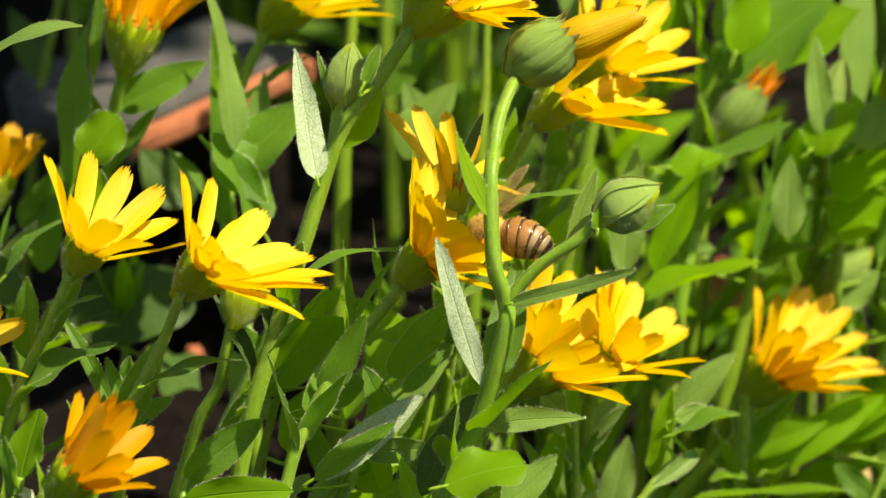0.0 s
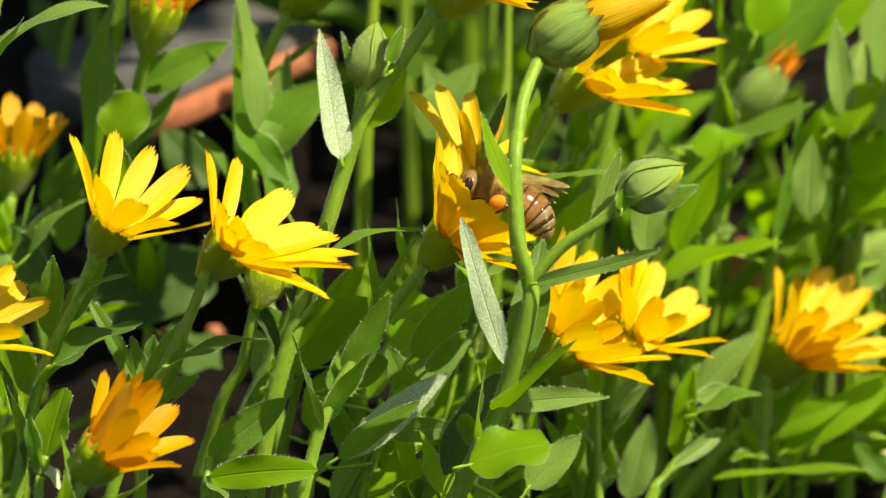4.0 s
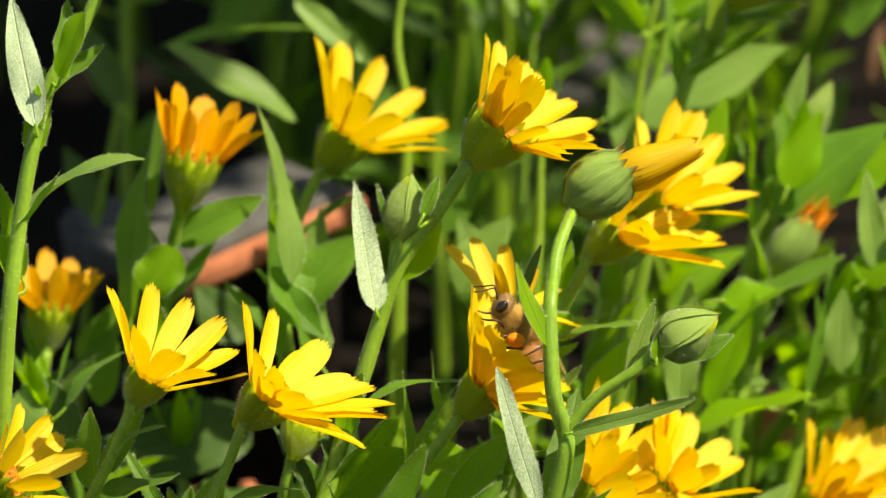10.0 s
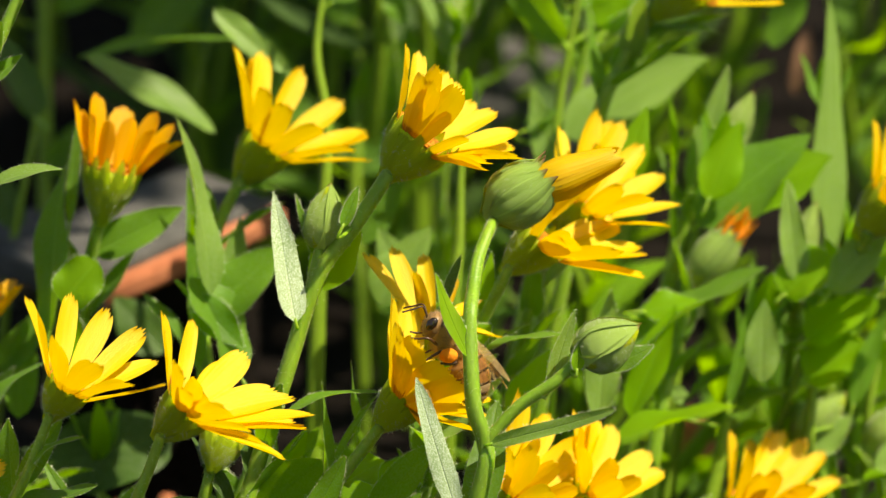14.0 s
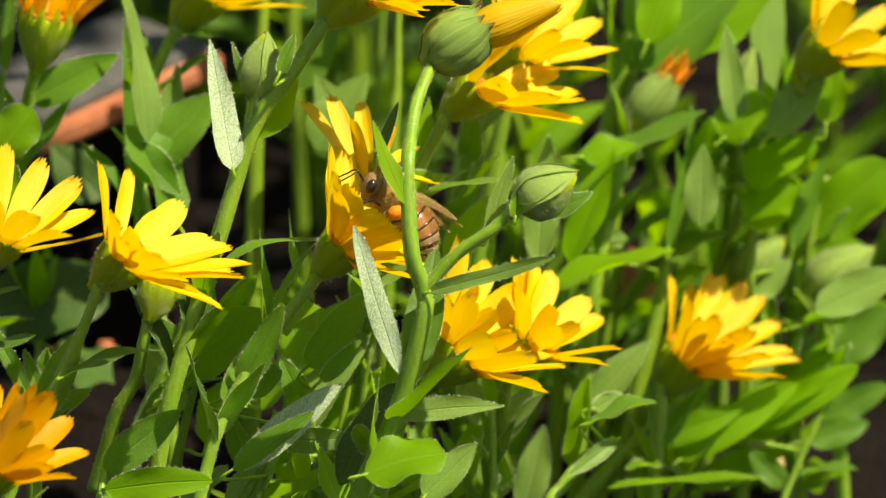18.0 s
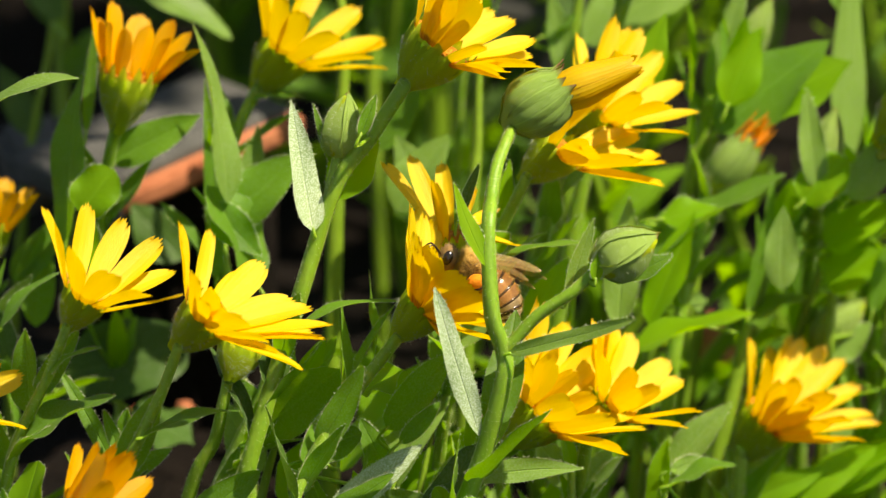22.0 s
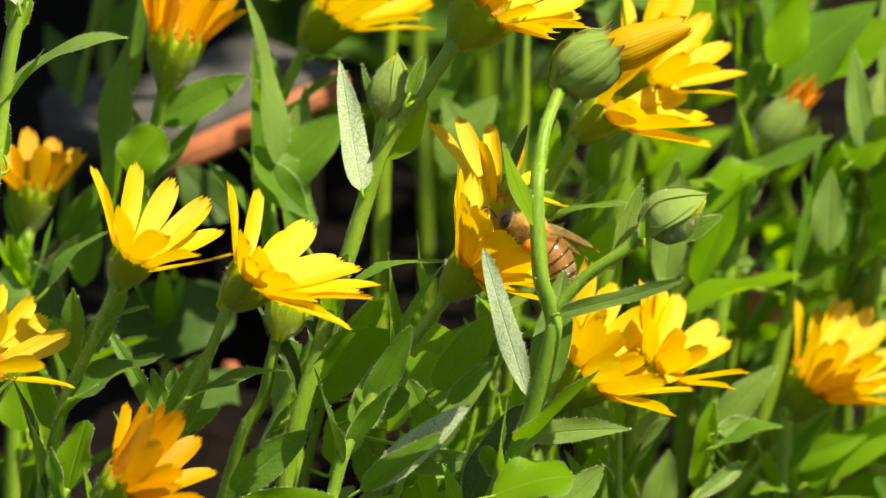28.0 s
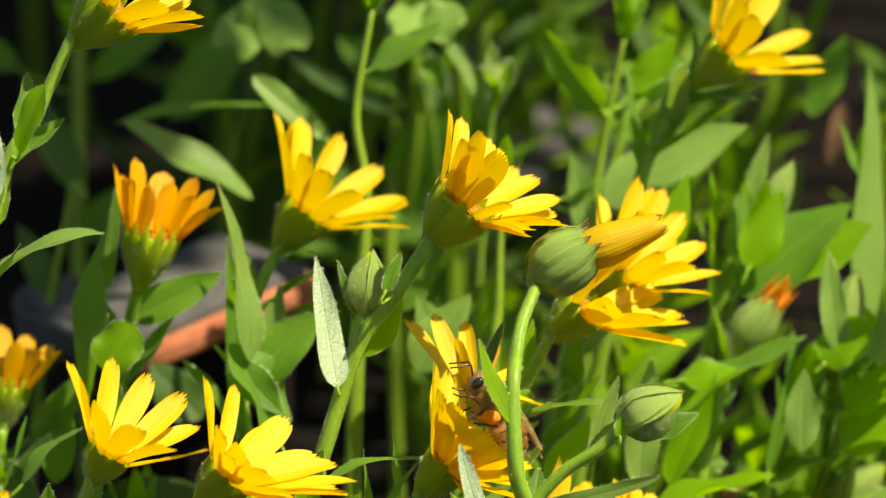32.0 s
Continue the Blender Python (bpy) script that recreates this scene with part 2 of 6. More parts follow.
BEE_DARK = solid("bee_dark", (0.035, 0.018, 0.009), (0.075, 0.038, 0.017), 900, 0.3, 0.3, 0.00005, spec=0.5)
BEE_BAND = solid("bee_band", (0.045, 0.024, 0.011), (0.085, 0.046, 0.02), 300, 0.25, 0.3, 0.00005, spec=0.5)
BEE_AMBER = solid("bee_amber", (0.24, 0.105, 0.028), (0.40, 0.19, 0.055), 300, 0.25, 0.3, 0.00005, spec=0.5)
BEE_BROWN = solid("bee_brown", (0.20, 0.11, 0.04), (0.32, 0.20, 0.08), 300, 0.35, 0.3, 0.00005, spec=0.3)
BEE_PALE = solid("bee_pale_ring", (0.28, 0.19, 0.085), (0.46, 0.34, 0.18), 300, 0.35, 0.3, 0.00005, spec=0.4)
BEE_FUZZ = solid("bee_fuzz", (0.52, 0.32, 0.07), (0.72, 0.48, 0.14), 700, 0.8, 0.2, 0.00005, spec=0.2)
BEE_FACE = solid("bee_face_fur", (0.16, 0.10, 0.045), (0.30, 0.20, 0.09), 700, 0.8, 0.2, 0.00005, spec=0.2)
BEE_EYE = solid("bee_eye", (0.01, 0.008, 0.006), (0.025, 0.015, 0.01), 900, 0.12, 0.05, 0.00002, spec=0.7)
POLLEN = solid("pollen_load", (0.75, 0.20, 0.01), (0.85, 0.30, 0.02), 1600, 0.8, 0.6, 0.0002, spec=0.2)


def wing_material():
    m, t, out = nodes_of("bee_wing")
    uv = t.nodes.new("ShaderNodeTexCoord").outputs["UV"]
    vor = node(t, "ShaderNodeTexVoronoi", Scale=2.4)
    vor.feature = "DISTANCE_TO_EDGE"
    t.links.new(uv, vor.inputs[0])
    vein = ramp(t, vor.outputs["Distance"], [(0.015, 1), (0.035, 0)])
    b = node(t, "ShaderNodeBsdfPrincipled", Roughness=0.16)
    t.links.new(bumped(t, noise_of(t, 1400, 3), 0.9, 0.00025), b.inputs["Normal"])
    b.inputs["Base Color"].default_value = (0.60, 0.42, 0.17, 1)
    b.inputs["Specular IOR Level"].default_value = 0.8
    clear = node(t, "ShaderNodeBsdfTransparent", Color=(0.96, 0.93, 0.86, 1))
    mx = t.nodes.new("ShaderNodeMixShader")
    t.links.new(maths(t, "ADD", maths(t, "MULTIPLY", vein, 0.16), 0.26), mx.inputs[0])
    t.links.new(clear.outputs[0], mx.inputs[1])
    t.links.new(b.outputs[0], mx.inputs[2])
    t.links.new(mx.outputs[0], out.inputs[0])
    return m


WING = wing_material()


# ---- building helpers ----
def mesh_of(name, verts, faces, uvs=None, smooth=True):
    me = bpy.data.meshes.new(name)
    me.from_pydata([tuple(v) for v in verts], [], faces)
    if uvs is not None:
        layer = me.uv_layers.new(name="uv")
        for loop in me.loops:
            layer.data[loop.index].uv = uvs[loop.vertex_index]
    if smooth:
        me.polygons.foreach_set("use_smooth", [True] * len(me.polygons))
    me.update()
    return me


def part(name, me, material, parent, label="", m=None):
    """One mesh object under a thing or under a part."""
    if not me.materials:
        me.materials.append(material)
    ob = new(name, me)
    ob.parent = parent
    if m is not None:
        ob.matrix_basis = m
    if label:
        ob["label"] = label
    return ob


def thing(name, at, label, category, group="", kind=""):
    e = new(name)
    e.empty_display_size = 0.01
    e.location = at
    return tagged(e, label, category, group, kind)


def curve_points(pts, steps=6):
    """A smooth line through the points."""
    p = [Vector(v) for v in pts]
    p = [p[0] * 2 - p[1]] + p + [p[-1] * 2 - p[-2]]
    out = []
    for i in range(1, len(p) - 2):
        a, b, c, d = p[i - 1], p[i], p[i + 1], p[i + 2]
        for k in range(steps):
            t = k / steps
            out.append(0.5 * (2 * b + (c - a) * t + (2 * a - 5 * b + 4 * c - d) * t * t + (3 * b - 3 * c + d - a) * t ** 3))
    out.append(p[-2])
    return out


def tube(line, r0, r1, sides=9, ribs=0.06):
    verts, faces = [], []
    n = len(line)
    side = None
    for i, p in enumerate(line):
        d = (line[min(i + 1, n - 1)] - line[max(i - 1, 0)]).normalized()
        side = (side - d * side.dot(d)).normalized() if side else d.orthogonal().normalized()
        other = d.cross(side)
        r = r0 + (r1 - r0) * i / (n - 1)
        for k in range(sides):
            a = 2 * math.pi * k / sides
            rr = r * (1 + ribs * math.cos(3 * a + 0.3 * i) + 0.04 * noise.noise(p * 900))
            verts.append(p + side * (rr * math.cos(a)) + other * (rr * math.sin(a)))
    for i in range(n - 1):
        for k in range(sides):
            a, b = i * sides + k, i * sides + (k + 1) % sides
            faces.append((a, b, b + sides, a + sides))
    faces.append(tuple(range(sides))[::-1])
    faces.append(tuple(range((n - 1) * sides, n * sides)))
    return verts, faces


def spikes(roots, length, width, rng):
    """Short three-sided hairs; roots are (point, direction)."""
    verts, faces = [], []
    for p, d in roots:
        d = (d + Vector((rng.uniform(-1, 1), rng.uniform(-1, 1), rng.uniform(-1, 1))) * 0.35).normalized()
        ln = length * rng.uniform(0.5, 1.2)
        s = d.orthogonal().normalized() * width
        o = d.cross(s)
        i = len(verts)
        verts += [p + s, p - s * 0.5 + o * 0.87, p - s * 0.5 - o * 0.87, p + d * ln]
        faces += [(i, i + 1, i + 3), (i + 1, i + 2, i + 3), (i + 2, i, i + 3)]
    return verts, faces


ENDS = {}
LINES = {}


def add_stem(parent, spec, hairy=0, name="stem", rooted=True, material=None):
    """spec: points, first radius, last radius."""
    pts, r0, r1 = spec
    o = parent.location
    if pts[0][2] > 0.002 and rooted:
        a, b = Vector(pts[0]), Vector(pts[1])
        d = a - b
        lean = Vector((d.x, d.y, 0)) / max(abs(d.z), 0.003) * a.z * 0.35
        pts = [(a.x + lean.x, a.y + lean.y, -0.004), (a.x + lean.x * 0.75, a.y + lean.y * 0.75, a.z * 0.45)] + list(pts)
    line = [p - o for p in curve_points(pts)]
    ENDS.setdefault(parent, []).append((line[-2], line[-1], r1))
    LINES.setdefault(parent, []).extend(line)
    ob = part(name, mesh_of(name, *tube(line, r0, r1)), material or STEM, parent)
    if hairy:
        rng = random.Random(len(pts) * 31 + int(abs(pts[0][0]) * 1e5))
        roots = []
        for i in range(len(line) - 1):
            a, b = line[i], line[i + 1]
            d = (b - a).normalized()
            r = r0 + (r1 - r0) * i / (len(line) - 1)
            for _ in range(max(1, int((b - a).length * 1000 * hairy))):
                s = d.orthogonal().normalized()
                s.rotate(Matrix.Rotation(rng.uniform(0, 6.283), 3, d))
                roots.append((a.lerp(b, rng.random()) + s * r * 0.96, s))
        tagged(part("hairs", mesh_of("hairs", *spikes(roots, 0.00028, 0.000022, rng)), HAIR, ob), kind="stuff")
    return ob


def leaf_mesh(base, tip, width, face, arch=0.0, fold=0.15, a=0.5, b=0.7, twist=0.0, seed=0, n=16, m=8, teeth=0.0):
    """A leaf blade from base to tip; arch and fold bend it along and across; a and b shape the outline."""
    base, tip, face = Vector(base), Vector(tip), Vector(face)
    d = tip - base
    ln = d.length
    d.normalize()
    nrm = (face - d * face.dot(d))
    nrm = nrm.normalized() if nrm.length > 1e-4 else d.orthogonal().normalized()
    peak = (a / (a + b)) ** a * (b / (a + b)) ** b
    rng = random.Random(seed)
    ph, ph2 = rng.uniform(0, 6), rng.uniform(0, 6)
    verts, uvs, faces = [], [], []
    for i in range(n + 1):
        s = i / n
        w = 0.5 * width * (max(s, 0.0) ** a) * (max(1 - s, 0.0) ** b) / peak
        w = max(w, width * 0.035 * (1 - s))
        q = Matrix.Rotation(radians(twist) * (s - 0.3), 3, d)
        nn = q @ nrm
        side = nn.cross(d)
        sway = 0.03 * ln * math.sin(2.2 * s + ph) * s
        c = base + d * (s * ln) + nrm * (arch * ln * 4 * s * (1 - s) * 0.5) + side * sway
        for k in range(m + 1):
            u = 2 * k / m - 1
            edge = abs(u) ** 3
            ww = w * (1 + teeth * edge * (1 if (i % 2) else -1))
            lift = fold * w * abs(u) ** 1.3 + 0.20 * w * edge * math.sin(9 * s + ph2 + (2 if u > 0 else 0))
            verts.append(c + side * (u * ww) + nn * lift)
            uvs.append((k / m, s))
    for i in range(n):
        for k in range(m):
            p = i * (m + 1) + k
            faces.append((p, p + 1, p + m + 2, p + m + 1))
    return mesh_of("leaf", verts, faces, uvs)


def add_leaf(parent, spec, name="leaf", label="", teeth=0.006, fringe=False):
    base, tip, width, face, mat, arch, fold, a, b, twist = spec
    o = parent.location
    me = leaf_mesh(Vector(base) - o, Vector(tip) - o, width, face, arch, fold, a, b, twist, int(abs(base[0] * 7 + tip[2] * 3) * 1e5) % 9973, teeth=teeth)
    ob = part(name, me, LEAF[mat], parent, label)
    if fringe:
        rng = random.Random(5)
        roots = []
        for i in range(1, 16):
            for k, j in ((0, 1), (8, 7)):
                e, f = me.vertices[i * 9 + k].co, me.vertices[i * 9 + 9 + k].co
                out = (me.vertices[i * 9 + k].co - me.vertices[i * 9 + j].co)
                out = out.normalized() if out.length > 1e-7 else Vector((1, 0, 0))
                for _ in range(5):
                    roots.append((e.lerp(f, rng.random()), out))
        tagged(part("hairs", mesh_of("hairs", *spikes(roots, 0.0003, 0.00002, rng)), HAIR, ob), kind="stuff")
    return ob


def add_stalk(parent, spec):
    """Joins a leaf that stands off its stem by a thin stalk."""
    base, tip = Vector(spec[0]) - parent.location, Vector(spec[1]) - parent.location
    back = (base - tip).normalized()
    near = min(LINES[parent], key=lambda q: (q - base).length + 0.6 * max(0.0, q.z - base.z + 0.3 * (q - base).length))
    gap = (near - base).length
    if 0.0012 < gap < 0.009:
        line = curve_points([base - back * 0.0004, base + back * gap * 0.3, near.lerp(base, 0.3) + Vector((0, 0, -0.08 * gap)), near], 4)
        part("leaf_stalk", mesh_of("leaf_stalk", *tube(line, 0.00016, 0.00024, 6)), STEM, parent)


def petal_mesh(seed, width=0.25, cup=0.22, bend=0.05, n=12, m=8):
    """A strap-shaped ray floret one unit long on +z, with three teeth at its tip; its inner face looks to +x."""
    rng = random.Random(seed)
    verts, uvs, faces = [], [], []
    skew = rng.uniform(-0.03, 0.03)
    for i in range(n + 1):
        s = i / n
        w = 0.5 * width * min(1.0, 0.42 + 1.0 * s ** 0.8) * (1.0 if s < 0.62 else 1 - 0.50 * ((s - 0.62) / 0.38) ** 2.0)
        for k in range(m + 1):
            u = 2 * k / m - 1
            z = s
            if i == n:
                z -= (0.0, 0.055, 0.0, 0.045, 0.0, 0.045, 0.0, 0.055, 0.012)[k] + 0.05 * abs(u) + rng.uniform(0, 0.02)
            elif s > 0.8:
                z -= 0.05 * abs(u) * (s - 0.8) / 0.2
            x = cup * w * u * u - bend * (s * s) + 0.006 * math.sin(u * 9) * (1 - s * 0.5) + 0.012 * math.sin(s * 7 + seed) * u
            verts.append((x, u * w + skew * s * s, z))
            uvs.append((k / m, s))
    for i in range(n):
        for k in range(m):
            p = i * (m + 1) + k
            faces.append((p, p + 1, p + m + 2, p + m + 1))
    return verts, uvs, faces


PETALS = {}
for code in PETAL:
    PETALS[code] = []
    for seed in range(5):
        v, u, f = petal_mesh(seed, 0.275 + 0.012 * (seed % 3), 0.18 + 0.05 * (seed % 4), (-0.03, 0.04, 0.07, 0.0, -0.06)[seed])
        me = mesh_of("petal", v, f, u)
        me.materials.append(PETAL[code])
        PETALS[code].append(me)


CUPS = {
    "open": ((0.20, -1.12), (0.30, -0.98), (0.50, -0.80), (0.71, -0.55), (0.87, -0.26), (0.97, 0.04)),
    "bud": ((0.30, -1.12), (0.58, -0.95), (0.88, -0.64), (1.0, -0.3), (0.93, 0.08), (0.74, 0.46), (0.46, 0.82), (0.16, 1.08)),
    "closed": ((0.26, -1.18), (0.44, -1.0), (0.78, -0.76), (0.97, -0.40), (0.99, 0.02), (0.88, 0.42), (0.66, 0.70), (0.42, 0.8)),
}
TIPS = {"open": ((0.975, 0.16), (0.955, 0.34)), "bud": ((0.08, 1.2),), "closed": ((0.66, 0.86), (0.70, 1.04))}
KEEL = {"open": 0.03, "bud": 0.018, "closed": 0.07}


def bract_mesh(style):
    """One bract of a unit cup: it follows the cup from its foot to a free tip."""
    line = list(CUPS[style][:-1] if style != "bud" else CUPS[style]) + list(TIPS[style])
    verts, uvs, faces = [], [], []
    n, m = len(line) - 1, 4
    for i, (r, z) in enumerate(line):
        s = i / n
        w = 0.27 * min(1.0, 0.35 + r) * (1.0 if s < 0.5 else max(0.05, 1 - ((s - 0.5) / 0.5) ** 1.6))
        for k in range(m + 1):
            u = 2 * k / m - 1
            verts.append((-r * (1.006 + KEEL[style] * (1 - u * u) * min(1.0, 3 * s)) + 0.5 * (u * w) ** 2 / max(r, 0.25), u * w, z))
            uvs.append((k / m, s))
    for i in range(n):
        for k in range(m):
            p = i * (m + 1) + k
            faces.append((p, p + 1, p + m + 2, p + m + 1))
    me = mesh_of("bract", verts, faces, uvs)
    me.materials.append({"closed": BRACT_RED, "bud": BRACT_BUD, "open": BRACT}[style])
    return me


BRACTS = {style: bract_mesh(style) for style in CUPS}


def furled_petal(radius, length, seed, narrow=1.0):
    """A ray floret folded into the closed cone of a head, with +z along the cone."""
    rng = random.Random(seed)
    turn, half, lift = rng.uniform(0.10, 0.35), rng.uniform(0.42, 0.56) * narrow, rng.uniform(0.94, 1.06)
    end = rng.uniform(0.90, 1.04)
    verts, uvs, faces = [], [], []
    n, m = 10, 6
    for i in range(n + 1):
        s = i / n
        r = radius * lift * (0.56 + 0.12 * math.sin(min(1.0, s / 0.4) * 1.57) - 0.52 * max(0.0, s - 0.3) ** 1.1)
        h = half * (1.0 if s < 0.7 else 1 - 0.55 * ((s - 0.7) / 0.3) ** 2)
        for k in range(m + 1):
            u = 2 * k / m - 1
            a = turn * s + u * h
            z = length * end * s - (length * 0.04 * (abs(u) + 0.5 * (k % 2)) if i == n else 0.0)
            q = r * (1 + 0.05 * (1 - u * u) + 0.03 * u)
            verts.append((q * math.cos(a), q * math.sin(a), z))
            uvs.append((k / m, 0.2 + 0.8 * s))
    for i in range(n):
        for k in range(m):
            p = i * (m + 1) + k
            faces.append((p, p + 1, p + m + 2, p + m + 1))
    return mesh_of("petal", verts, faces, uvs)


def axes_of(axis):
    a = Vector(axis).normalized()
    x = Vector((0, 1, 0)).cross(a).normalized()
    return x, a.cross(x), a


def lathe(profile, turn=18, ripple=0.0):
    verts, faces = [], []
    for r, z in profile:
        for k in range(turn):
            a = 2 * math.pi * k / turn
            rr = r * (1 + ripple * math.cos(9 * a))
            verts.append((rr * math.cos(a), rr * math.sin(a), z))
    for i in range(len(profile) - 1):
        for k in range(turn):
            p, q = i * turn + k, i * turn + (k + 1) % turn
            faces.append((p, q, q + turn, p + turn))
    faces.append(tuple(range(turn))[::-1])
    faces.append(tuple(range((len(profile) - 1) * turn, len(profile) * turn)))
    return verts, faces


def add_head(parent, centre, axis, radius, height, petals=(), colour="y", bracts=14, style="open", label="", width=1.0, seed=1):
    """A flower head: green cup of bracts at centre (where the petals spring), petals as (azimuth, tilt, millimetres)."""
    rng = random.Random(seed)
    x, y, z = axes_of(axis)
    rot = Matrix((x, y, z)).transposed().to_4x4()
    m = Matrix.Translation(Vector(centre) - parent.location) @ rot
    prof = [(radius * q, height * h) for q, h in CUPS[style]]
    foot = m @ Vector((0, 0, -height * 0.93))
    stalk = min(ENDS[parent], key=lambda e: (e[1] - foot).length)[2]
    prof[0] = (max(prof[0][0], stalk * 0.98), prof[0][1])
    prof[1] = (max(prof[1][0], stalk * 1.08), prof[1][1])
    head = part("flower_head", mesh_of("flower_head", *lathe(prof, 20, 0.03)), CUP, parent, label, m)
    for i in range(bracts):
        az = 2 * math.pi * i / bracts + rng.uniform(-0.08, 0.08)
        swell = (1.0 + {"open": 0.025, "bud": 0.003, "closed": 0.03}[style] * (i % 2)) * (rng.uniform(0.996, 1.004) if style == "bud" else rng.uniform(0.99, 1.015))
        part("bract", BRACTS[style], BRACT, head, "", Matrix.Rotation(az, 4, "Z") @ Matrix.Diagonal((radius * swell, radius * 14 / bracts, height * (rng.uniform(0.90, 1.22) if style == "closed" else rng.uniform(0.94, 1.10)), 1)))
    # the neck that joins the cup to its stem
    foot = m @ Vector((0, 0, -height * 0.93))
    way = (m @ Vector((0, 0, 0)) - foot).normalized()
    a, b, r = min(ENDS[parent], key=lambda e: (e[1] - foot).length)
    gap = (foot - b).length
    if gap > 0.0003:
        step = (b - a).normalized() * gap * 0.35
        neck = curve_points([b - step * 0.3, b + step, foot - way * gap * 0.35, foot + way * 0.0006], 4)
        part("neck", mesh_of("neck", *tube(neck, r * 0.99, max(r * 0.96, radius * 0.16))), STEM, parent)
    # the fine glandular hairs of the cup
    roots = []
    for _ in range(420):
        k, w = rng.randrange(1, len(prof) - 2), rng.random()
        r, h = prof[k][0] * (1 - w) + prof[k + 1][0] * w, prof[k][1] * (1 - w) + prof[k + 1][1] * w
        a = rng.uniform(0, 6.283)
        d = Vector((math.cos(a), math.sin(a), rng.uniform(-0.3, 0.3)))
        roots.append((Vector((math.cos(a) * r * 1.03, math.sin(a) * r * 1.03, h + rng.uniform(-0.03, 0.03) * height)), d))
    tagged(part("hairs", mesh_of("hairs", *spikes(roots, 0.00050, 0.000019, rng)), HAIR, head), kind="stuff")
    if style == "open":
        dv, df = [], []
        for i in range(100):
            a, r = i * 2.39996, radius * 0.86 * math.sqrt(i / 100)
            k = len(dv)
            q, h = radius * 0.075, radius * (0.16 - 0.06 * (i / 100)) * rng.uniform(0.8, 1.2)
            c = Vector((r * math.cos(a), r * math.sin(a), 0.02 * radius))
            for j in range(5):
                b = j * 1.2566
                dv.append(c + Vector((q * math.cos(b), q * math.sin(b), 0)))
            for j in range(5):
                b = j * 1.2566
                dv.append(c * 1.12 + Vector((q * 1.2 * math.cos(b), q * 1.2 * math.sin(b), h)))
            df += [(k + j, k + (j + 1) % 5, k + 5 + (j + 1) % 5, k + 5 + j) for j in range(5)] + [tuple(range(k + 5, k + 10))]
        part("disc", mesh_of("disc", dv, df), DISC, head)
    spread = radius * (0.93 if style == "open" else 0.35)
    for i, (az, tilt, mm) in enumerate(petals):
        a = radians(az)
        s = mm / 1000
        if style == "closed":
            pm = Matrix.Rotation(radians(tilt), 4, "Y") @ Matrix.Translation((0, 0, height * 0.45)) @ Matrix.Rotation(a, 4, "Z")
            part("petal", furled_petal(radius, s, seed * 100 + i, width), PETAL[colour], head, "", pm)
            continue
        root = spread * (0.55 + 0.45 * math.sin(radians(min(tilt, 80))))
        dr, dz = s * math.sin(radians(tilt)) - root, s * math.cos(radians(tilt)) + 0.0003
        s = math.hypot(dr, dz)
        pm = Matrix.Rotation(a + math.pi, 4, "Z") @ Matrix.Translation((-root, 0, -0.0003)) @ Matrix.Rotation(-math.atan2(dr, dz), 4, "Y")
        pm = pm @ Matrix.Rotation(radians(rng.uniform(-9, 9)), 4, "Z") @ Matrix.Diagonal((s, s * width * rng.uniform(0.9, 1.12), s, 1))
        part("petal", PETALS[colour][rng.randrange(5)], PETAL[colour], head, "", pm)
    return head


def ring(tilt, mm, count, seed, spread=6):
    rng = random.Random(seed)
    return [(round(360 * i / count + rng.uniform(-8, 8)), round(tilt + rng.uniform(-spread, spread)), round(mm * rng.uniform(0.9, 1.06), 1)) for i in range(count)]


# ---- ground ----
def build_ground():
    steps = [-300, -60, -12, -3, -1] + [-0.5 + 0.02 * i for i in range(66)] + [1.2, 3, 12, 60, 300]
    xs = [-300, -60, -12, -3, -1] + [-0.4 + 0.02 * i for i in range(41)] + [1, 3, 12, 60, 300]
    verts, faces = [], []
    for yv in steps:
        for xv in xs:
            near = 1.0 if abs(xv) < 1 and abs(yv) < 1.1 else 0.0
            verts.append((xv, yv, near * (0.009 * noise.noise(Vector((xv * 14, yv * 14, 0))) + 0.005 * noise.noise(Vector((xv * 45, yv * 45, 3))))))
    w = len(xs)
    for j in range(len(steps) - 1):
        for i in range(w - 1):
            p = j * w + i
            faces.append((p, p + 1, p + w + 1, p + w))
    g = new("ground", mesh_of("ground", verts, faces))
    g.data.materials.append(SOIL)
    tagged(g, "garden soil between the plants, darkened to stand in for their shade", "ground", kind="structure")


build_ground()


def chunk(name, at, size, turn, material, label, category, seed, group=""):
    """A broken block with chipped, uneven edges."""
    bm = bmesh.new()
    bmesh.ops.create_cube(bm, size=1.0)
    bmesh.ops.scale(bm, vec=size, verts=bm.verts)
    bmesh.ops.bevel(bm, geom=bm.edges[:], offset=min(size) * 0.12, segments=2, affect="EDGES")
    bmesh.ops.subdivide_edges(bm, edges=bm.edges[:], cuts=3, use_grid_fill=True)
    for v in bm.verts:
        v.co += Vector(noise.noise_vector(v.co * 60 + Vector((seed, 0, 0)))) * min(size) * 0.10 + Vector(noise.noise_vector(v.co * 300 + Vector((0, seed, 0)))) * min(size) * 0.03
    me = bpy.data.meshes.new(name)
    bm.to_mesh(me)
    bm.free()
    me.polygons.foreach_set("use_smooth", [True] * len(me.polygons))
    me.materials.append(material)
    ob = new(name, me)
    ob.matrix_world = pose(*at, *turn)
    return tagged(ob, label, category, group)


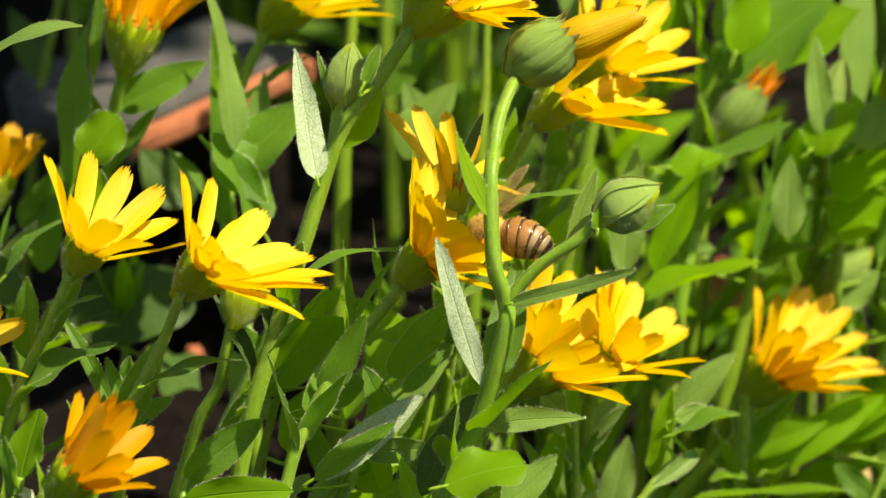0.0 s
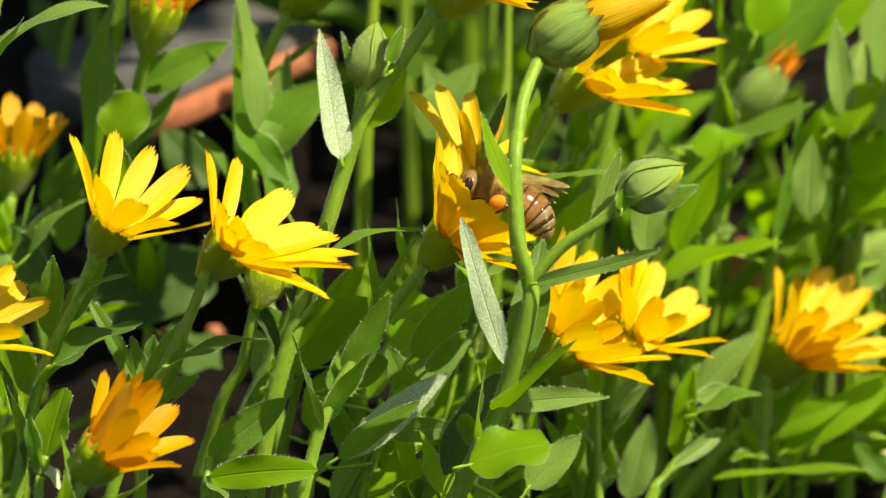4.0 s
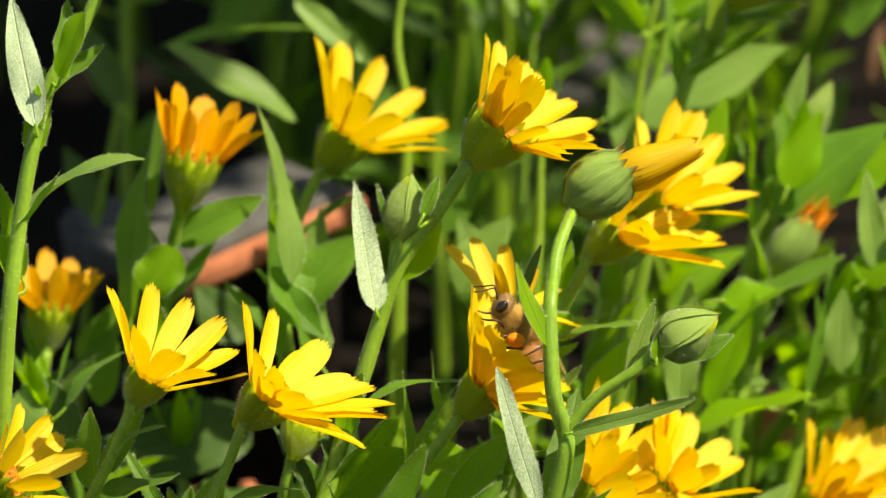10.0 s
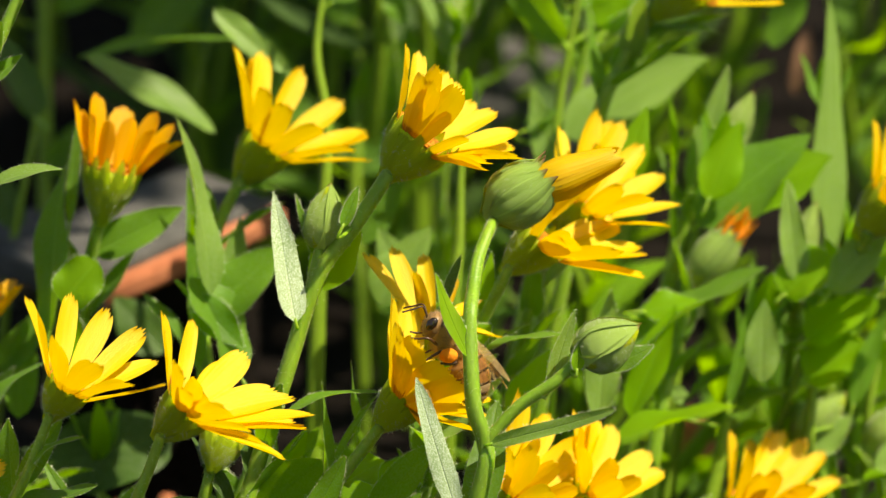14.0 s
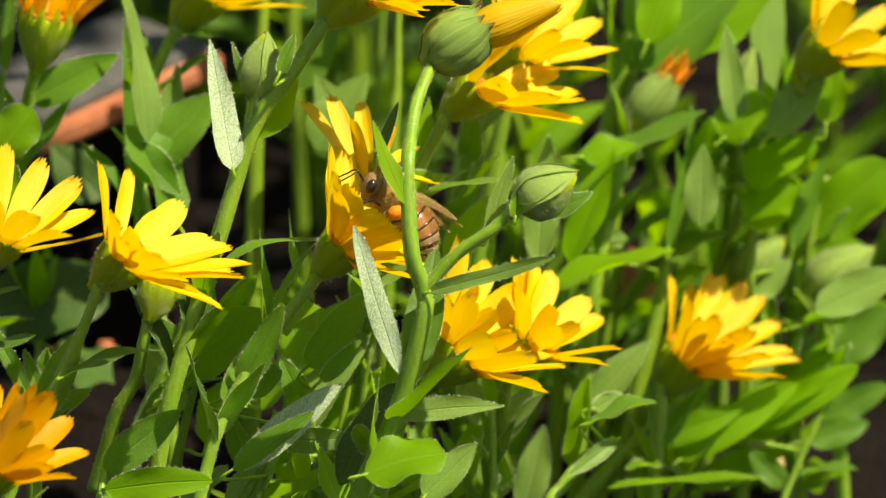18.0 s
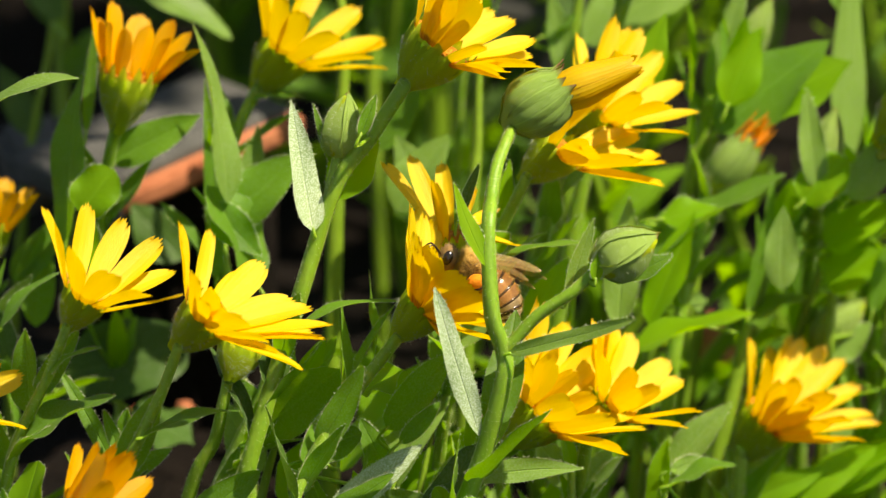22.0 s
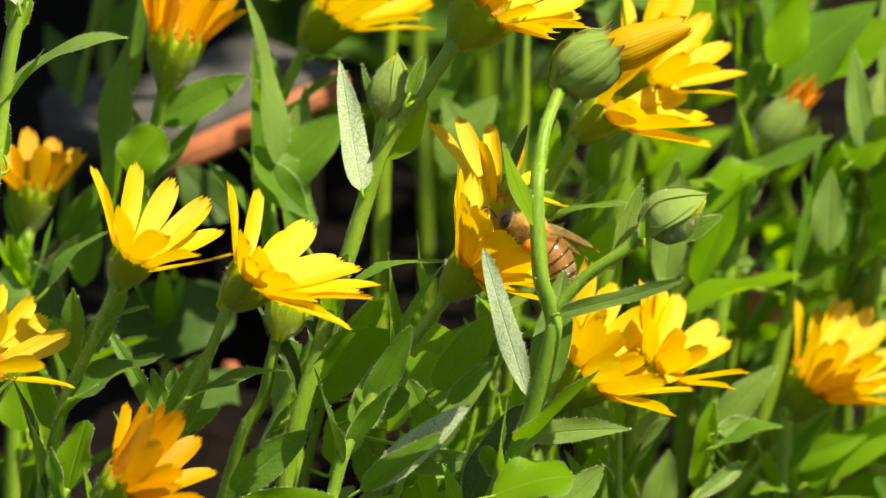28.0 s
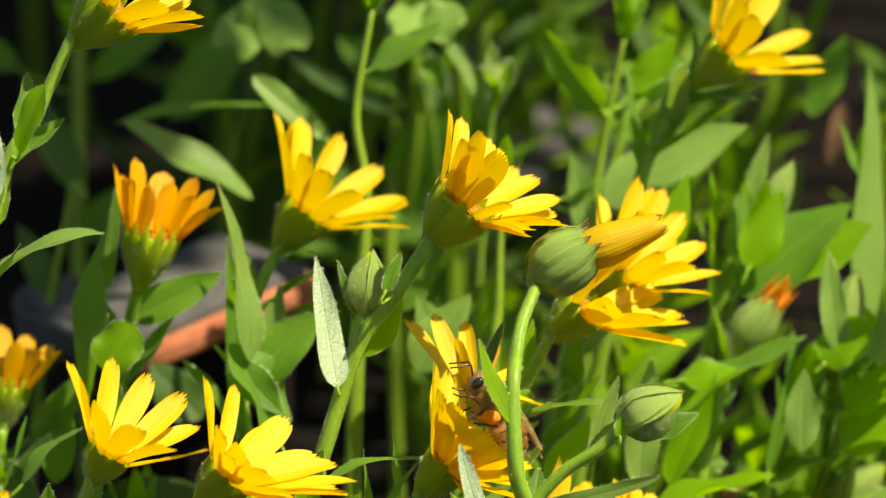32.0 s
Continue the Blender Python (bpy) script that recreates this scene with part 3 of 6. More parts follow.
# ---- rubble behind the flowers ----
def build_rubble():
    shard = thing("tile_shard", (-0.0275, 0.0850, 0.0373), "broken terracotta tile with a weathered grey face", "tile")
    shard.rotation_euler = (0, radians(-5), radians(42))
    def slab(size, seed, name, material, m):
        ob = chunk(name, (0, 0, 0), size, (0, 0, 0), material, "", "", seed)
        ob.parent = shard
        ob.matrix_basis = m
        return ob
    slab((0.0275, 0.016, 0.0028), 3, "body", TERRACOTTA, pose(0.0112, 0.008, 0))
    # added grey piece that hides the tile's orange end from the camera
    slab((0.0016, 0.0165, 0.0036), 4, "crust", SLATE, pose(-0.0028, 0.008, 0.0002))
    slab((0.0265, 0.0148, 0.0012), 9, "weathered_face", SLATE, pose(0.0112, 0.0092, 0.0016))
    z = shard.location.z
    # added clods that carry the tile, in the shade-darkened soil colour
    clod = thing("earth_clod", (shard.location.x + 0.004, shard.location.y + 0.022, 0.0), "earth clods added to hold up a broken tile, dark as the shade there", "soil")
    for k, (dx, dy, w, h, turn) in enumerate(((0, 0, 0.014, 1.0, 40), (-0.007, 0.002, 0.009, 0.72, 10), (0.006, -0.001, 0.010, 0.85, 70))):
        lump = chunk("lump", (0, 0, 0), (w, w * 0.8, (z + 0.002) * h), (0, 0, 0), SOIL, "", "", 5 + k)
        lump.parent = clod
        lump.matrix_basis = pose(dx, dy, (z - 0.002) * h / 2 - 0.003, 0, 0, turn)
    chunk("stone_slab", (-0.03859, 0.10796, 0.03289), (0.008, 0.008, 0.008), (8, -6, 20), SLATE, "flat grey stone propped behind the flowers", "stone", 6, "garden stones")
    chunk("stone_slab", (0.01505, 0.18715, 0.02067), (0.02, 0.015, 0.012), (4, 6, -15), SLATE, "flat grey stone lying among the leaves", "stone", 7, "garden stones")
    chunk("brick_fragment", (-0.02225, 0.08102, 0.01427), (0.0016, 0.0016, 0.0014), (20, 10, 30), TERRACOTTA, "small red brick fragment on the soil", "brick", 8, "brick fragments")
    chunk("brick_fragment", (-0.02684, 0.09172, 0.00872), (0.0026, 0.003, 0.002), (10, 30, 70), TERRACOTTA, "small red brick fragment on the soil", "brick", 11, "brick fragments")
    chunk("brick_fragment", (0.03717, 0.1115, 0.00963), (0.005, 0.005, 0.005), (0, 20, 10), TERRACOTTA, "small red brick fragment on the soil", "brick", 12, "brick fragments")


build_rubble()


# ---- the marigolds ----
def clasping_leaves(p, stem, count, low, high, mats, size):
    """Lance-shaped leaves that clasp the stem in turn and rise along it."""
    rng = random.Random(count * 7 + int(abs(stem[0][0][0]) * 1e5))
    line = curve_points(stem[0])
    for i in range(count):
        s = low + (high - low) * (i + rng.uniform(0.1, 0.9)) / count
        k = min(len(line) - 2, int(s * (len(line) - 1)))
        way = (line[k + 1] - line[k]).normalized()
        out = way.cross(Vector((0, 1, 0))).normalized()
        out.rotate(Matrix.Rotation(i * 2.4 + rng.uniform(-0.5, 0.5), 3, way))
        ln = size * rng.uniform(0.7, 1.3) * (1.2 - 0.6 * s)
        lean = rng.uniform(0.35, 0.95)
        tip = line[k] + (way + out * lean).normalized() * ln
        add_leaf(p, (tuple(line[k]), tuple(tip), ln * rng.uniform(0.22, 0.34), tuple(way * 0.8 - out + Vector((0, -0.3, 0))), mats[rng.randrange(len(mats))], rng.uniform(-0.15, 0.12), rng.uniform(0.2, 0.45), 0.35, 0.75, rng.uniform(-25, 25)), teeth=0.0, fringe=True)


def marigold(label, stems, leaves=(), group="field marigolds", clasping=6, low=0.08, high=0.72, mats="ggbgp", size=0.0095):
    """A plant: its stems, its own leaves; the flower heads are added by the caller."""
    o = Vector(stems[0][0][0])
    p = thing("field_marigold", o, label, "flower", group)
    clasping_leaves(p, stems[0], clasping, low, high, mats, size)
    for i, s in enumerate(stems):
        add_stem(p, s, hairy=18, rooted=(i == 0))
    for lf in leaves:
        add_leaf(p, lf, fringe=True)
        add_stalk(p, lf)
    return p


# pale yellow flower beside the dark gap
p = marigold("yellow field marigold open on a curved green stem", [([(-0.04088, -0.01734, 0.03508), (-0.03914, -0.01439, 0.0444), (-0.0374, -0.01272, 0.05053), (-0.03452, -0.01116, 0.05639), (-0.03244, -0.00988, 0.06155)], 0.0008, 0.00049)],
             [((-0.03678, -0.01421, 0.05086), (-0.02753, -0.01256, 0.05493), 0.00594, (0.1, 0.078, 0.992), 'g', 0.1, 0.2, 0.6, 1.0, 0), ((-0.03461, -0.01185, 0.05668), (-0.02901, -0.01076, 0.05938), 0.00171, (0.1, 0.078, 0.992), 'g', 0.25, 0.15, 0.6, 1.0, 0), ((-0.03639, -0.00772, 0.05089), (-0.03696, -0.00445, 0.05898), 0.00363, (-0.564, -0.798, 0.212), 'g', 0, 0.3, 0.6, 1.0, 0), ((-0.0383, -0.00436, 0.0432), (-0.04176, -0.00176, 0.04962), 0.00347, (-0.564, -0.798, 0.212), 'g', 0.0, 0.15, 0.6, 1.0, 0)], clasping=3, mats="gd")
add_head(p, (-0.03061, -0.00884, 0.06415), (0.531, 0.098, 0.842), 0.00253, 0.00356, [(160, 57, 10.3), (117, 52, 11.0), (84, 50, 11.0), (51, 46, 11.0), (35, 56, 11.0), (-29, 57, 11.0), (-125, 57, 11.0), (-94, 57, 11.0), (-62, 54, 10.5), (-162, 54, 9.8)], seed=3)

# the full yellow flower in front
p = marigold("yellow field marigold wide open beside a smaller back-turned head", [([(-0.03164, -0.0203, 0.03576), (-0.02819, -0.01714, 0.04559), (-0.02504, -0.01548, 0.05171), (-0.02274, -0.01435, 0.0565), (-0.02113, -0.01344, 0.06075)], 0.00074, 0.00054), ([(-0.02228, 0.004, 0.03065), (-0.02132, 0.004, 0.03421), (-0.01975, 0.004, 0.03966), (-0.01787, 0.004, 0.04294), (-0.01702, 0.004, 0.04691), (-0.01655, 0.0045, 0.04922)], 0.00081, 0.00058)],
             [((-0.02501, -0.01697, 0.05203), (-0.01493, -0.01592, 0.05462), 0.00319, (0.1, 0.078, 0.992), 'g', 0.15, 0.15, 0.6, 1.0, 0), ((-0.02778, -0.0103, 0.04451), (-0.02204, -0.00901, 0.0477), 0.00236, (-0.564, -0.798, 0.212), 'g', 0.0, 0.15, 0.6, 1.0, 0)], clasping=3, high=0.4, mats="gd")
add_head(p, (-0.01834, -0.01242, 0.06328), (0.716, 0.025, 0.698), 0.00298, 0.00413, [(157, 64, 10.4), (114, 67, 11.4), (74, 56, 11.4), (46, 55, 11.4), (25, 45, 11.4), (-2, 46, 13.0), (-6, 54, 12.5), (-21, 66, 11.4), (-130, 68, 11.4), (-114, 73, 11.4), (-89, 60, 11.4), (-51, 61, 11.4), (78, 77, 11.4), (10, 57, 11.4), (-115, 55, 8.5), (-62, 59, 9.7), (-101, 55, 6.8), (-166, 63, 9.9)], seed=4)
add_head(p, (-0.0153, 0.00572, 0.05212), (0.302, 0.618, 0.726), 0.00241, 0.00287, [], seed=5)

# the tall stem with the closed striped head and the green bud, crossing in front of the bee
p = marigold("tall marigold with a closed striped head and a hairy green bud", [([(0.00092, -0.01358, 0.02838), (0.00505, -0.01309, 0.03759), (0.00882, -0.01229, 0.04599), (0.01149, -0.01107, 0.05542), (0.01166, -0.00989, 0.05833), (0.01063, -0.00927, 0.06148), (0.01025, -0.00798, 0.06466), (0.0101, -0.00593, 0.06814), (0.01021, -0.0042, 0.07043), (0.01047, -0.0012, 0.07158), (0.01091, 0.0018, 0.0733), (0.01151, 0.004, 0.07441), (0.01228, 0.0062, 0.07546), (0.01300, 0.00915, 0.07580), (0.01385, 0.00938, 0.07670)], 0.00108, 0.00054), ([(0.01149, -0.01, 0.05807), (0.01491, -0.0091, 0.0619), (0.01862, -0.00871, 0.06446), (0.02136, -0.00779, 0.06674)], 0.00064, 0.00060)],
             [((0.00999, -0.00749, 0.06674), (0.00665, -0.00451, 0.07484), 0.00205, (0.55, -0.65, 0.5), 'b', -0.05, 0.1, 0.5, 0.9, 0), ((0.01205, -0.01106, 0.05864), (0.02486, -0.0163, 0.06489), 0.00166, (0.0, -0.771, 0.636), 'p', 0.0, 0.2, 0.3, 0.5, 0), ((0.00916, -0.01193, 0.05007), (0.00444, -0.01187, 0.06626), 0.0027, (0.50, -0.80, 0.25), 's', 0.03, 0.12, 0.62, 0.72, 0), ((0.01809, -0.00619, 0.06268), (0.02107, -0.00315, 0.07022), 0.0018, (0.3, -0.771, 0.5), 'p', 0, 0.3, 0.6, 1.0, 0), ((0.02404, -0.00822, 0.06568), (0.02878, -0.0073, 0.06796), 0.00202, (0.0, -0.771, 0.636), 'g', 0.1, 0.15, 0.6, 1.0, 0),
              ((0.02088, -0.00943, 0.06587), (0.02145, -0.00819, 0.06894), 0.00137, (0.0, -0.771, 0.636), 'b', 0.0, 0.15, 0.6, 1.0, 0), ((0.00548, -0.01795, 0.04159), (0.01382, -0.0172, 0.04344), 0.00687, (0.422, -0.212, 0.882), 'b', 0.1, 0.1, 0.5, 0.5, 0), ((0.01151, -0.01606, 0.03826), (0.01683, -0.01396, 0.04347), 0.00352, (0.0, -0.771, 0.636), 'p', 0, 0.25, 0.6, 1.0, 0), ((0.00926, -0.00668, 0.04546), (0.013, -0.00356, 0.05319), 0.00299, (-0.564, -0.798, 0.212), 'g', 0, 0.2, 0.6, 1.0, 0)], clasping=3, high=0.22)
add_head(p, (0.01569, 0.00969, 0.07797), (0.82, 0.11, 0.54), 0.00321, 0.00344, [(52 * i + 9 * (i % 2), 13, 9.2 + 0.3 * (i % 3)) for i in range(7)], "k", 13, "closed", "closed head with red-tipped striped bracts", 1.35, seed=6)
add_head(p, (0.0241, -0.00721, 0.06817), (0.876, 0.03, 0.482), 0.00253, 0.0031, [], "y", 6, "bud", "hairy green bud with a dark red tip", seed=7)

# the stem with the upright bud and the high flower
p = marigold("marigold with a green bud and a high yellow flower", [([(-0.0153, -0.00014, 0.03761), (-0.01211, 0.00365, 0.04859), (-0.00903, 0.00678, 0.05795), (-0.00544, 0.01035, 0.06838), (-0.00168, 0.01174, 0.07343), (0.00202, 0.01328, 0.07885)], 0.00100, 0.00076), ([(-0.00602, 0.00996, 0.06741), (-0.00533, 0.01121, 0.07053), (-0.00504, 0.0116, 0.07149)], 0.00064, 0.00052)],
             [((-0.00763, 0.00754, 0.06464), (-0.01035, 0.01259, 0.07714), 0.0032, (0.45, -0.80, 0.35), 's', 0.03, 0.25, 0.42, 0.95, -20), ((-0.00545, 0.01158, 0.06663), (-0.00151, 0.01419, 0.07308), 0.0052, (-0.564, -0.798, 0.212), 'b', -0.08, 0.25, 0.45, 0.6, 0), ((-0.00568, 0.01289, 0.06986), (-0.00765, 0.01527, 0.07577), 0.00093, (0.0, -0.771, 0.636), 'g', 0.15, 0.15, 0.6, 1.0, 0), ((-0.00283, 0.00839, 0.07476), (-0.00104, 0.00995, 0.07861), 0.0014, (0.0, -0.771, 0.636), 'g', 0.05, 0.15, 0.6, 1.0, 0)], clasping=4, high=0.30, mats="gdg", size=0.010)
add_head(p, (-0.00469, 0.01269, 0.07418), (0.164, 0.222, 0.961), 0.00195, 0.00298, [], "y", 6, "bud", "green bud with a dark red tip", seed=8)
add_head(p, (0.0052, 0.01461, 0.08212), (0.662, 0.085, 0.745), 0.00379, 0.00494, [(155, 49, 10.0), (111, 62, 11.9), (89, 63, 11.9), (82, 61, 11.9), (65, 68, 11.9), (52, 60, 11.9), (31, 64, 11.9), (-34, 54, 11.9), (-64, 71, 11.9), (-63, 67, 11.9), (-131, 43, 11.9), (-120, 54, 11.9), (-105, 42, 11.9), (-48, 58, 11.9), (32, 59, 11.9), (-132, 57, 11.9), (-75, 56, 8.7), (-55, 60, 8.7), (-100, 50, 8.7), (-168, 50, 9.5)], width=0.88, seed=9)

# the flower that the bee works, and the one behind it
p = marigold("yellow field marigold on which the bee feeds", [([(-0.01057, -0.01113, 0.03924), (-0.00771, -0.00723, 0.04569), (-0.00368, -0.00376, 0.05109), (0.00098, -0.00039, 0.05623)], 0.00069, 0.00063)],
             [((-0.00545, 0.0029, 0.04513), (0.00093, 0.00767, 0.05696), 0.00122, (0.1, 0.078, 0.992), 'g', 0.2, 0.15, 0.6, 1.0, 0), ((-0.00918, 0.00226, 0.05638), (0.00162, 0.00317, 0.05863), 0.00208, (0.1, 0.078, 0.992), 'g', 0.2, 0.15, 0.6, 1.0, 0), ((-0.00526, -0.00078, 0.04406), (-0.00509, 0.00529, 0.05907), 0.00347, (0.958, -0.111, 0.263), 'g', 0.05, 0.3, 0.6, 1.0, 0), ((-0.00284, 0.00409, 0.04809), (0.00162, 0.00498, 0.05029), 0.0087, (0.1, 0.078, 0.992), 'b', 0.05, 0.1, 0.6, 1.0, 0), ((-0.00139, 0.00827, 0.05043), (-0.00198, 0.01164, 0.05878), 0.00256, (0.958, -0.111, 0.263), 'g', 0.0, 0.15, 0.6, 1.0, 0)], clasping=4, high=0.5, mats="gdg", size=0.009)
add_head(p, (0.00369, 0.00076, 0.05907), (0.665, 0.104, 0.74), 0.0027, 0.00413, [(157, 51, 10.9), (123, 59, 11.5), (106, 61, 11.5), (-127, 52, 11.5), (89, 66, 11.5), (-100, 51, 11.5), (-81, 56, 11.5), (-45, 71, 11.5), (28, 71, 11.5), (-127, 62, 11.5), (-76, 86, 11.5), (40, 64, 11.5), (-84, 78, 11.5), (-144, 58, 11.5), (-69, 64, 11.5)], width=1.2, seed=10)
p = marigold("orange-yellow field marigold turned away behind the bee", [([(0.00506, 0.0177, 0.03372), (0.00621, 0.01562, 0.04354), (0.00688, 0.01309, 0.0522), (0.00662, 0.00987, 0.05919)], 0.00076, 0.00058)], [((0.00748, 0.012, 0.06484), (0.00923, 0.014, 0.0696), 0.0011, (0.1, -0.93, 0.37), 'd', 0.04, 0.3, 0.4, 0.8, 0)])
add_head(p, (0.00633, 0.01113, 0.06231), (-0.11, 0.044, 0.993), 0.00207, 0.00287, [(146, 41, 11.0), (114, 51, 11.0), (-143, 11, 7.0), (65, 67, 8.1), (42, 111, 11.0), (91, 61, 11.0), (61, 91, 11.0), (-118, 10, 7.5)], "y", width=0.72, seed=11)

# two overlapping yellow flowers at the lower edge
p = marigold("large yellow field marigold with toothed petals", [([(0.00561, 0.00396, 0.02374), (0.00823, 0.00632, 0.03226), (0.00939, 0.00715, 0.03699), (0.01113, 0.00785, 0.04138)], 0.00088, 0.0007)],
             [((0.00775, -0.00192, 0.04121), (0.02001, -0.00156, 0.04213), 0.00255, (0.0, -0.771, 0.636), 'p', 0.06, 0.3, 0.6, 1.0, 0)])
add_head(p, (0.01538, 0.00903, 0.0443), (0.803, 0.024, 0.596), 0.00402, 0.00551, [(155, 58, 11.9), (130, 59, 11.9), (105, 55, 11.9), (78, 52, 11.9), (46, 56, 11.9), (-24, 45, 11.9), (-43, 57, 11.9), (-127, 58, 11.9), (-100, 62, 11.9), (-69, 51, 11.9), (-136, 71, 11.9), (100, 63, 11.9), (61, 59, 11.9), (30, 53, 11.9), (-170, 62, 11.3), (-82, 34, 8.4), (-118, 38, 8.6), (-50, 42, 8.8), (-148, 44, 9.0)], width=1.14, seed=12)
p = marigold("yellow field marigold behind a larger one", [([(0.0175, 0.01768, 0.01765), (0.01932, 0.01709, 0.02822), (0.02066, 0.01639, 0.0385)], 0.00083, 0.00065)])
add_head(p, (0.02321, 0.01579, 0.04181), (0.683, 0.077, 0.727), 0.00276, 0.00379, [(157, 55, 9.4), (123, 66, 10.1), (99, 54, 10.1), (67, 52, 10.1), (47, 54, 10.1), (-36, 46, 10.1), (-53, 59, 10.1), (-137, 60, 10.1), (-101, 60, 10.1), (114, 57, 10.1), (113, 63, 10.1), (-170, 54, 8.9), (-80, 36, 7.4), (-115, 40, 7.6)], width=1.08, seed=13)

# the double amber flower to the side
p = marigold("amber field marigold with two rows of petals", [([(0.03635, 0.03391, 0.00979), (0.03668, 0.03668, 0.01904), (0.03731, 0.03871, 0.02646)], 0.00084, 0.00072)],
             [((0.0292, 0.02317, 0.03124), (0.03571, 0.02592, 0.03804), 0.0035, (0.0, -0.771, 0.636), 'p', 0.05, 0.25, 0.6, 1.0, 0)])
add_head(p, (0.04019, 0.04008, 0.02984), (0.585, -0.065, 0.809), 0.00333, 0.00482, [(149, 52, 9.1), (98, 79, 12.7), (95, 66, 12.7), (89, 62, 12.7), (77, 57, 12.7), (61, 52, 12.7), (44, 60, 12.7), (29, 62, 12.7), (14, 62, 12.7), (-58, 60, 12.7), (-114, 48, 12.7), (-106, 44, 12.7), (-91, 53, 12.7), (-87, 48, 12.7), (-78, 38, 12.7), (-59, 45, 12.7), (-43, 54, 12.7), (69, 72, 12.7), (-132, 47, 12.7), (-74, 55, 12.7), (-172, 46, 8.6)], "m", width=0.70, seed=14)

# the flower and the one behind the closed head
p = marigold("yellow field marigold leaning out sideways", [([(0.00388, 0.02079, 0.04136), (0.00711, 0.02202, 0.04976), (0.01091, 0.02281, 0.05705), (0.01446, 0.02359, 0.06432)], 0.00065, 0.00059)], [((0.01171, 0.01479, 0.05856), (0.02039, 0.0154, 0.06007), 0.0021, (0.1, 0.078, 0.992), 'g', 0.15, 0.15, 0.6, 1.0, 0), ((0.0103, 0.02074, 0.05726), (0.01265, 0.0214, 0.05889), 0.00242, (0.0, -0.771, 0.636), 'b', 0.0, 0.15, 0.6, 1.0, 0)])
add_head(p, (0.01791, 0.02464, 0.06693), (0.769, 0.04, 0.638), 0.00287, 0.00459, [(128, 20, 7.9), (56, 59, 11.4), (21, 53, 11.4), (-7, 50, 11.4), (-10, 59, 11.7), (-93, 62, 11.4), (48, 56, 11.4), (-96, 72, 11.4), (-63, 53, 11.4), (-164, 44, 7.7), (-130, 58, 7.3)], seed=15)
p = marigold("yellow field marigold partly hidden by a closed head", [([(0.01349, 0.03871, 0.03768), (0.01583, 0.03904, 0.04916), (0.01803, 0.03844, 0.05837), (0.01957, 0.03601, 0.06304)], 0.00072, 0.00065)])
add_head(p, (0.02206, 0.03442, 0.0671), (0.622, 0.118, 0.774), 0.00321, 0.00413, [(161, 63, 7.6), (119, 69, 11.2), (119, 41, 11.2), (95, 33, 11.2), (66, 42, 11.2), (39, 48, 11.2), (12, 54, 11.2), (-43, 61, 11.2), (-118, 43, 11.2), (-90, 59, 11.2), (-66, 50, 11.2), (64, 62, 11.2), (102, 43, 11.2), (-158, 50, 7.2)], width=0.85, seed=16)

# flowers of the upper and outer edge
p = marigold("yellow field marigold on a bent stem", [([(-0.01632, 0.03728, 0.04216), (-0.01763, 0.04068, 0.04977), (-0.0174, 0.04342, 0.05574), (-0.01603, 0.04571, 0.0606), (-0.01359, 0.04782, 0.06502)], 0.00083, 0.0006)],
             [((-0.01679, 0.03373, 0.05739), (-0.02034, 0.0408, 0.07488), 0.00395, (0.722, -0.458, 0.519), 'p', 0.07, 0.35, 0.5, 0.8, 50), ((-0.01385, 0.03174, 0.04926), (-0.01882, 0.03558, 0.05875), 0.00709, (0.422, -0.212, 0.882), 'g', 0.08, 0.3, 0.5, 0.6, 0), ((-0.01572, 0.04175, 0.0532), (-0.01358, 0.0452, 0.06176), 0.00302, (0.422, -0.212, 0.882), 'p', 0.05, 0.2, 0.6, 1.0, 0), ((-0.01806, 0.03629, 0.04771), (-0.01877, 0.0443, 0.06754), 0.00214, (0.0, -0.771, 0.636), 'g', -0.04, 0.2, 0.6, 1.0, 0), ((-0.01653, 0.03585, 0.05462), (-0.0096, 0.03845, 0.06105), 0.00587, (-0.564, -0.798, 0.212), 'g', 0.05, 0.2, 0.6, 1.0, 0), ((-0.01423, 0.04621, 0.06424), (-0.00887, 0.04625, 0.06435), 0.00214, (0.1, 0.078, 0.992), 'g', 0.1, 0.15, 0.6, 1.0, 0), ((-0.01858, 0.03474, 0.05667), (-0.01326, 0.03274, 0.05173), 0.00376, (0.0, -0.771, 0.636), 'g', 0.1, 0.3, 0.6, 1.0, 0)])
add_head(p, (-0.01079, 0.04916, 0.06833), (0.625, 0.147, 0.767), 0.0031, 0.00448, [(160, 55, 11.3), (124, 52, 11.4), (93, 46, 11.4), (52, 46, 11.4), (18, 48, 11.4), (10, 53, 11.4), (-21, 57, 11.4), (-128, 61, 11.4), (-110, 60, 11.4), (-84, 54, 11.4), (-51, 54, 11.4), (122, 63, 11.4), (-164, 55, 10.7)], "y", seed=17)
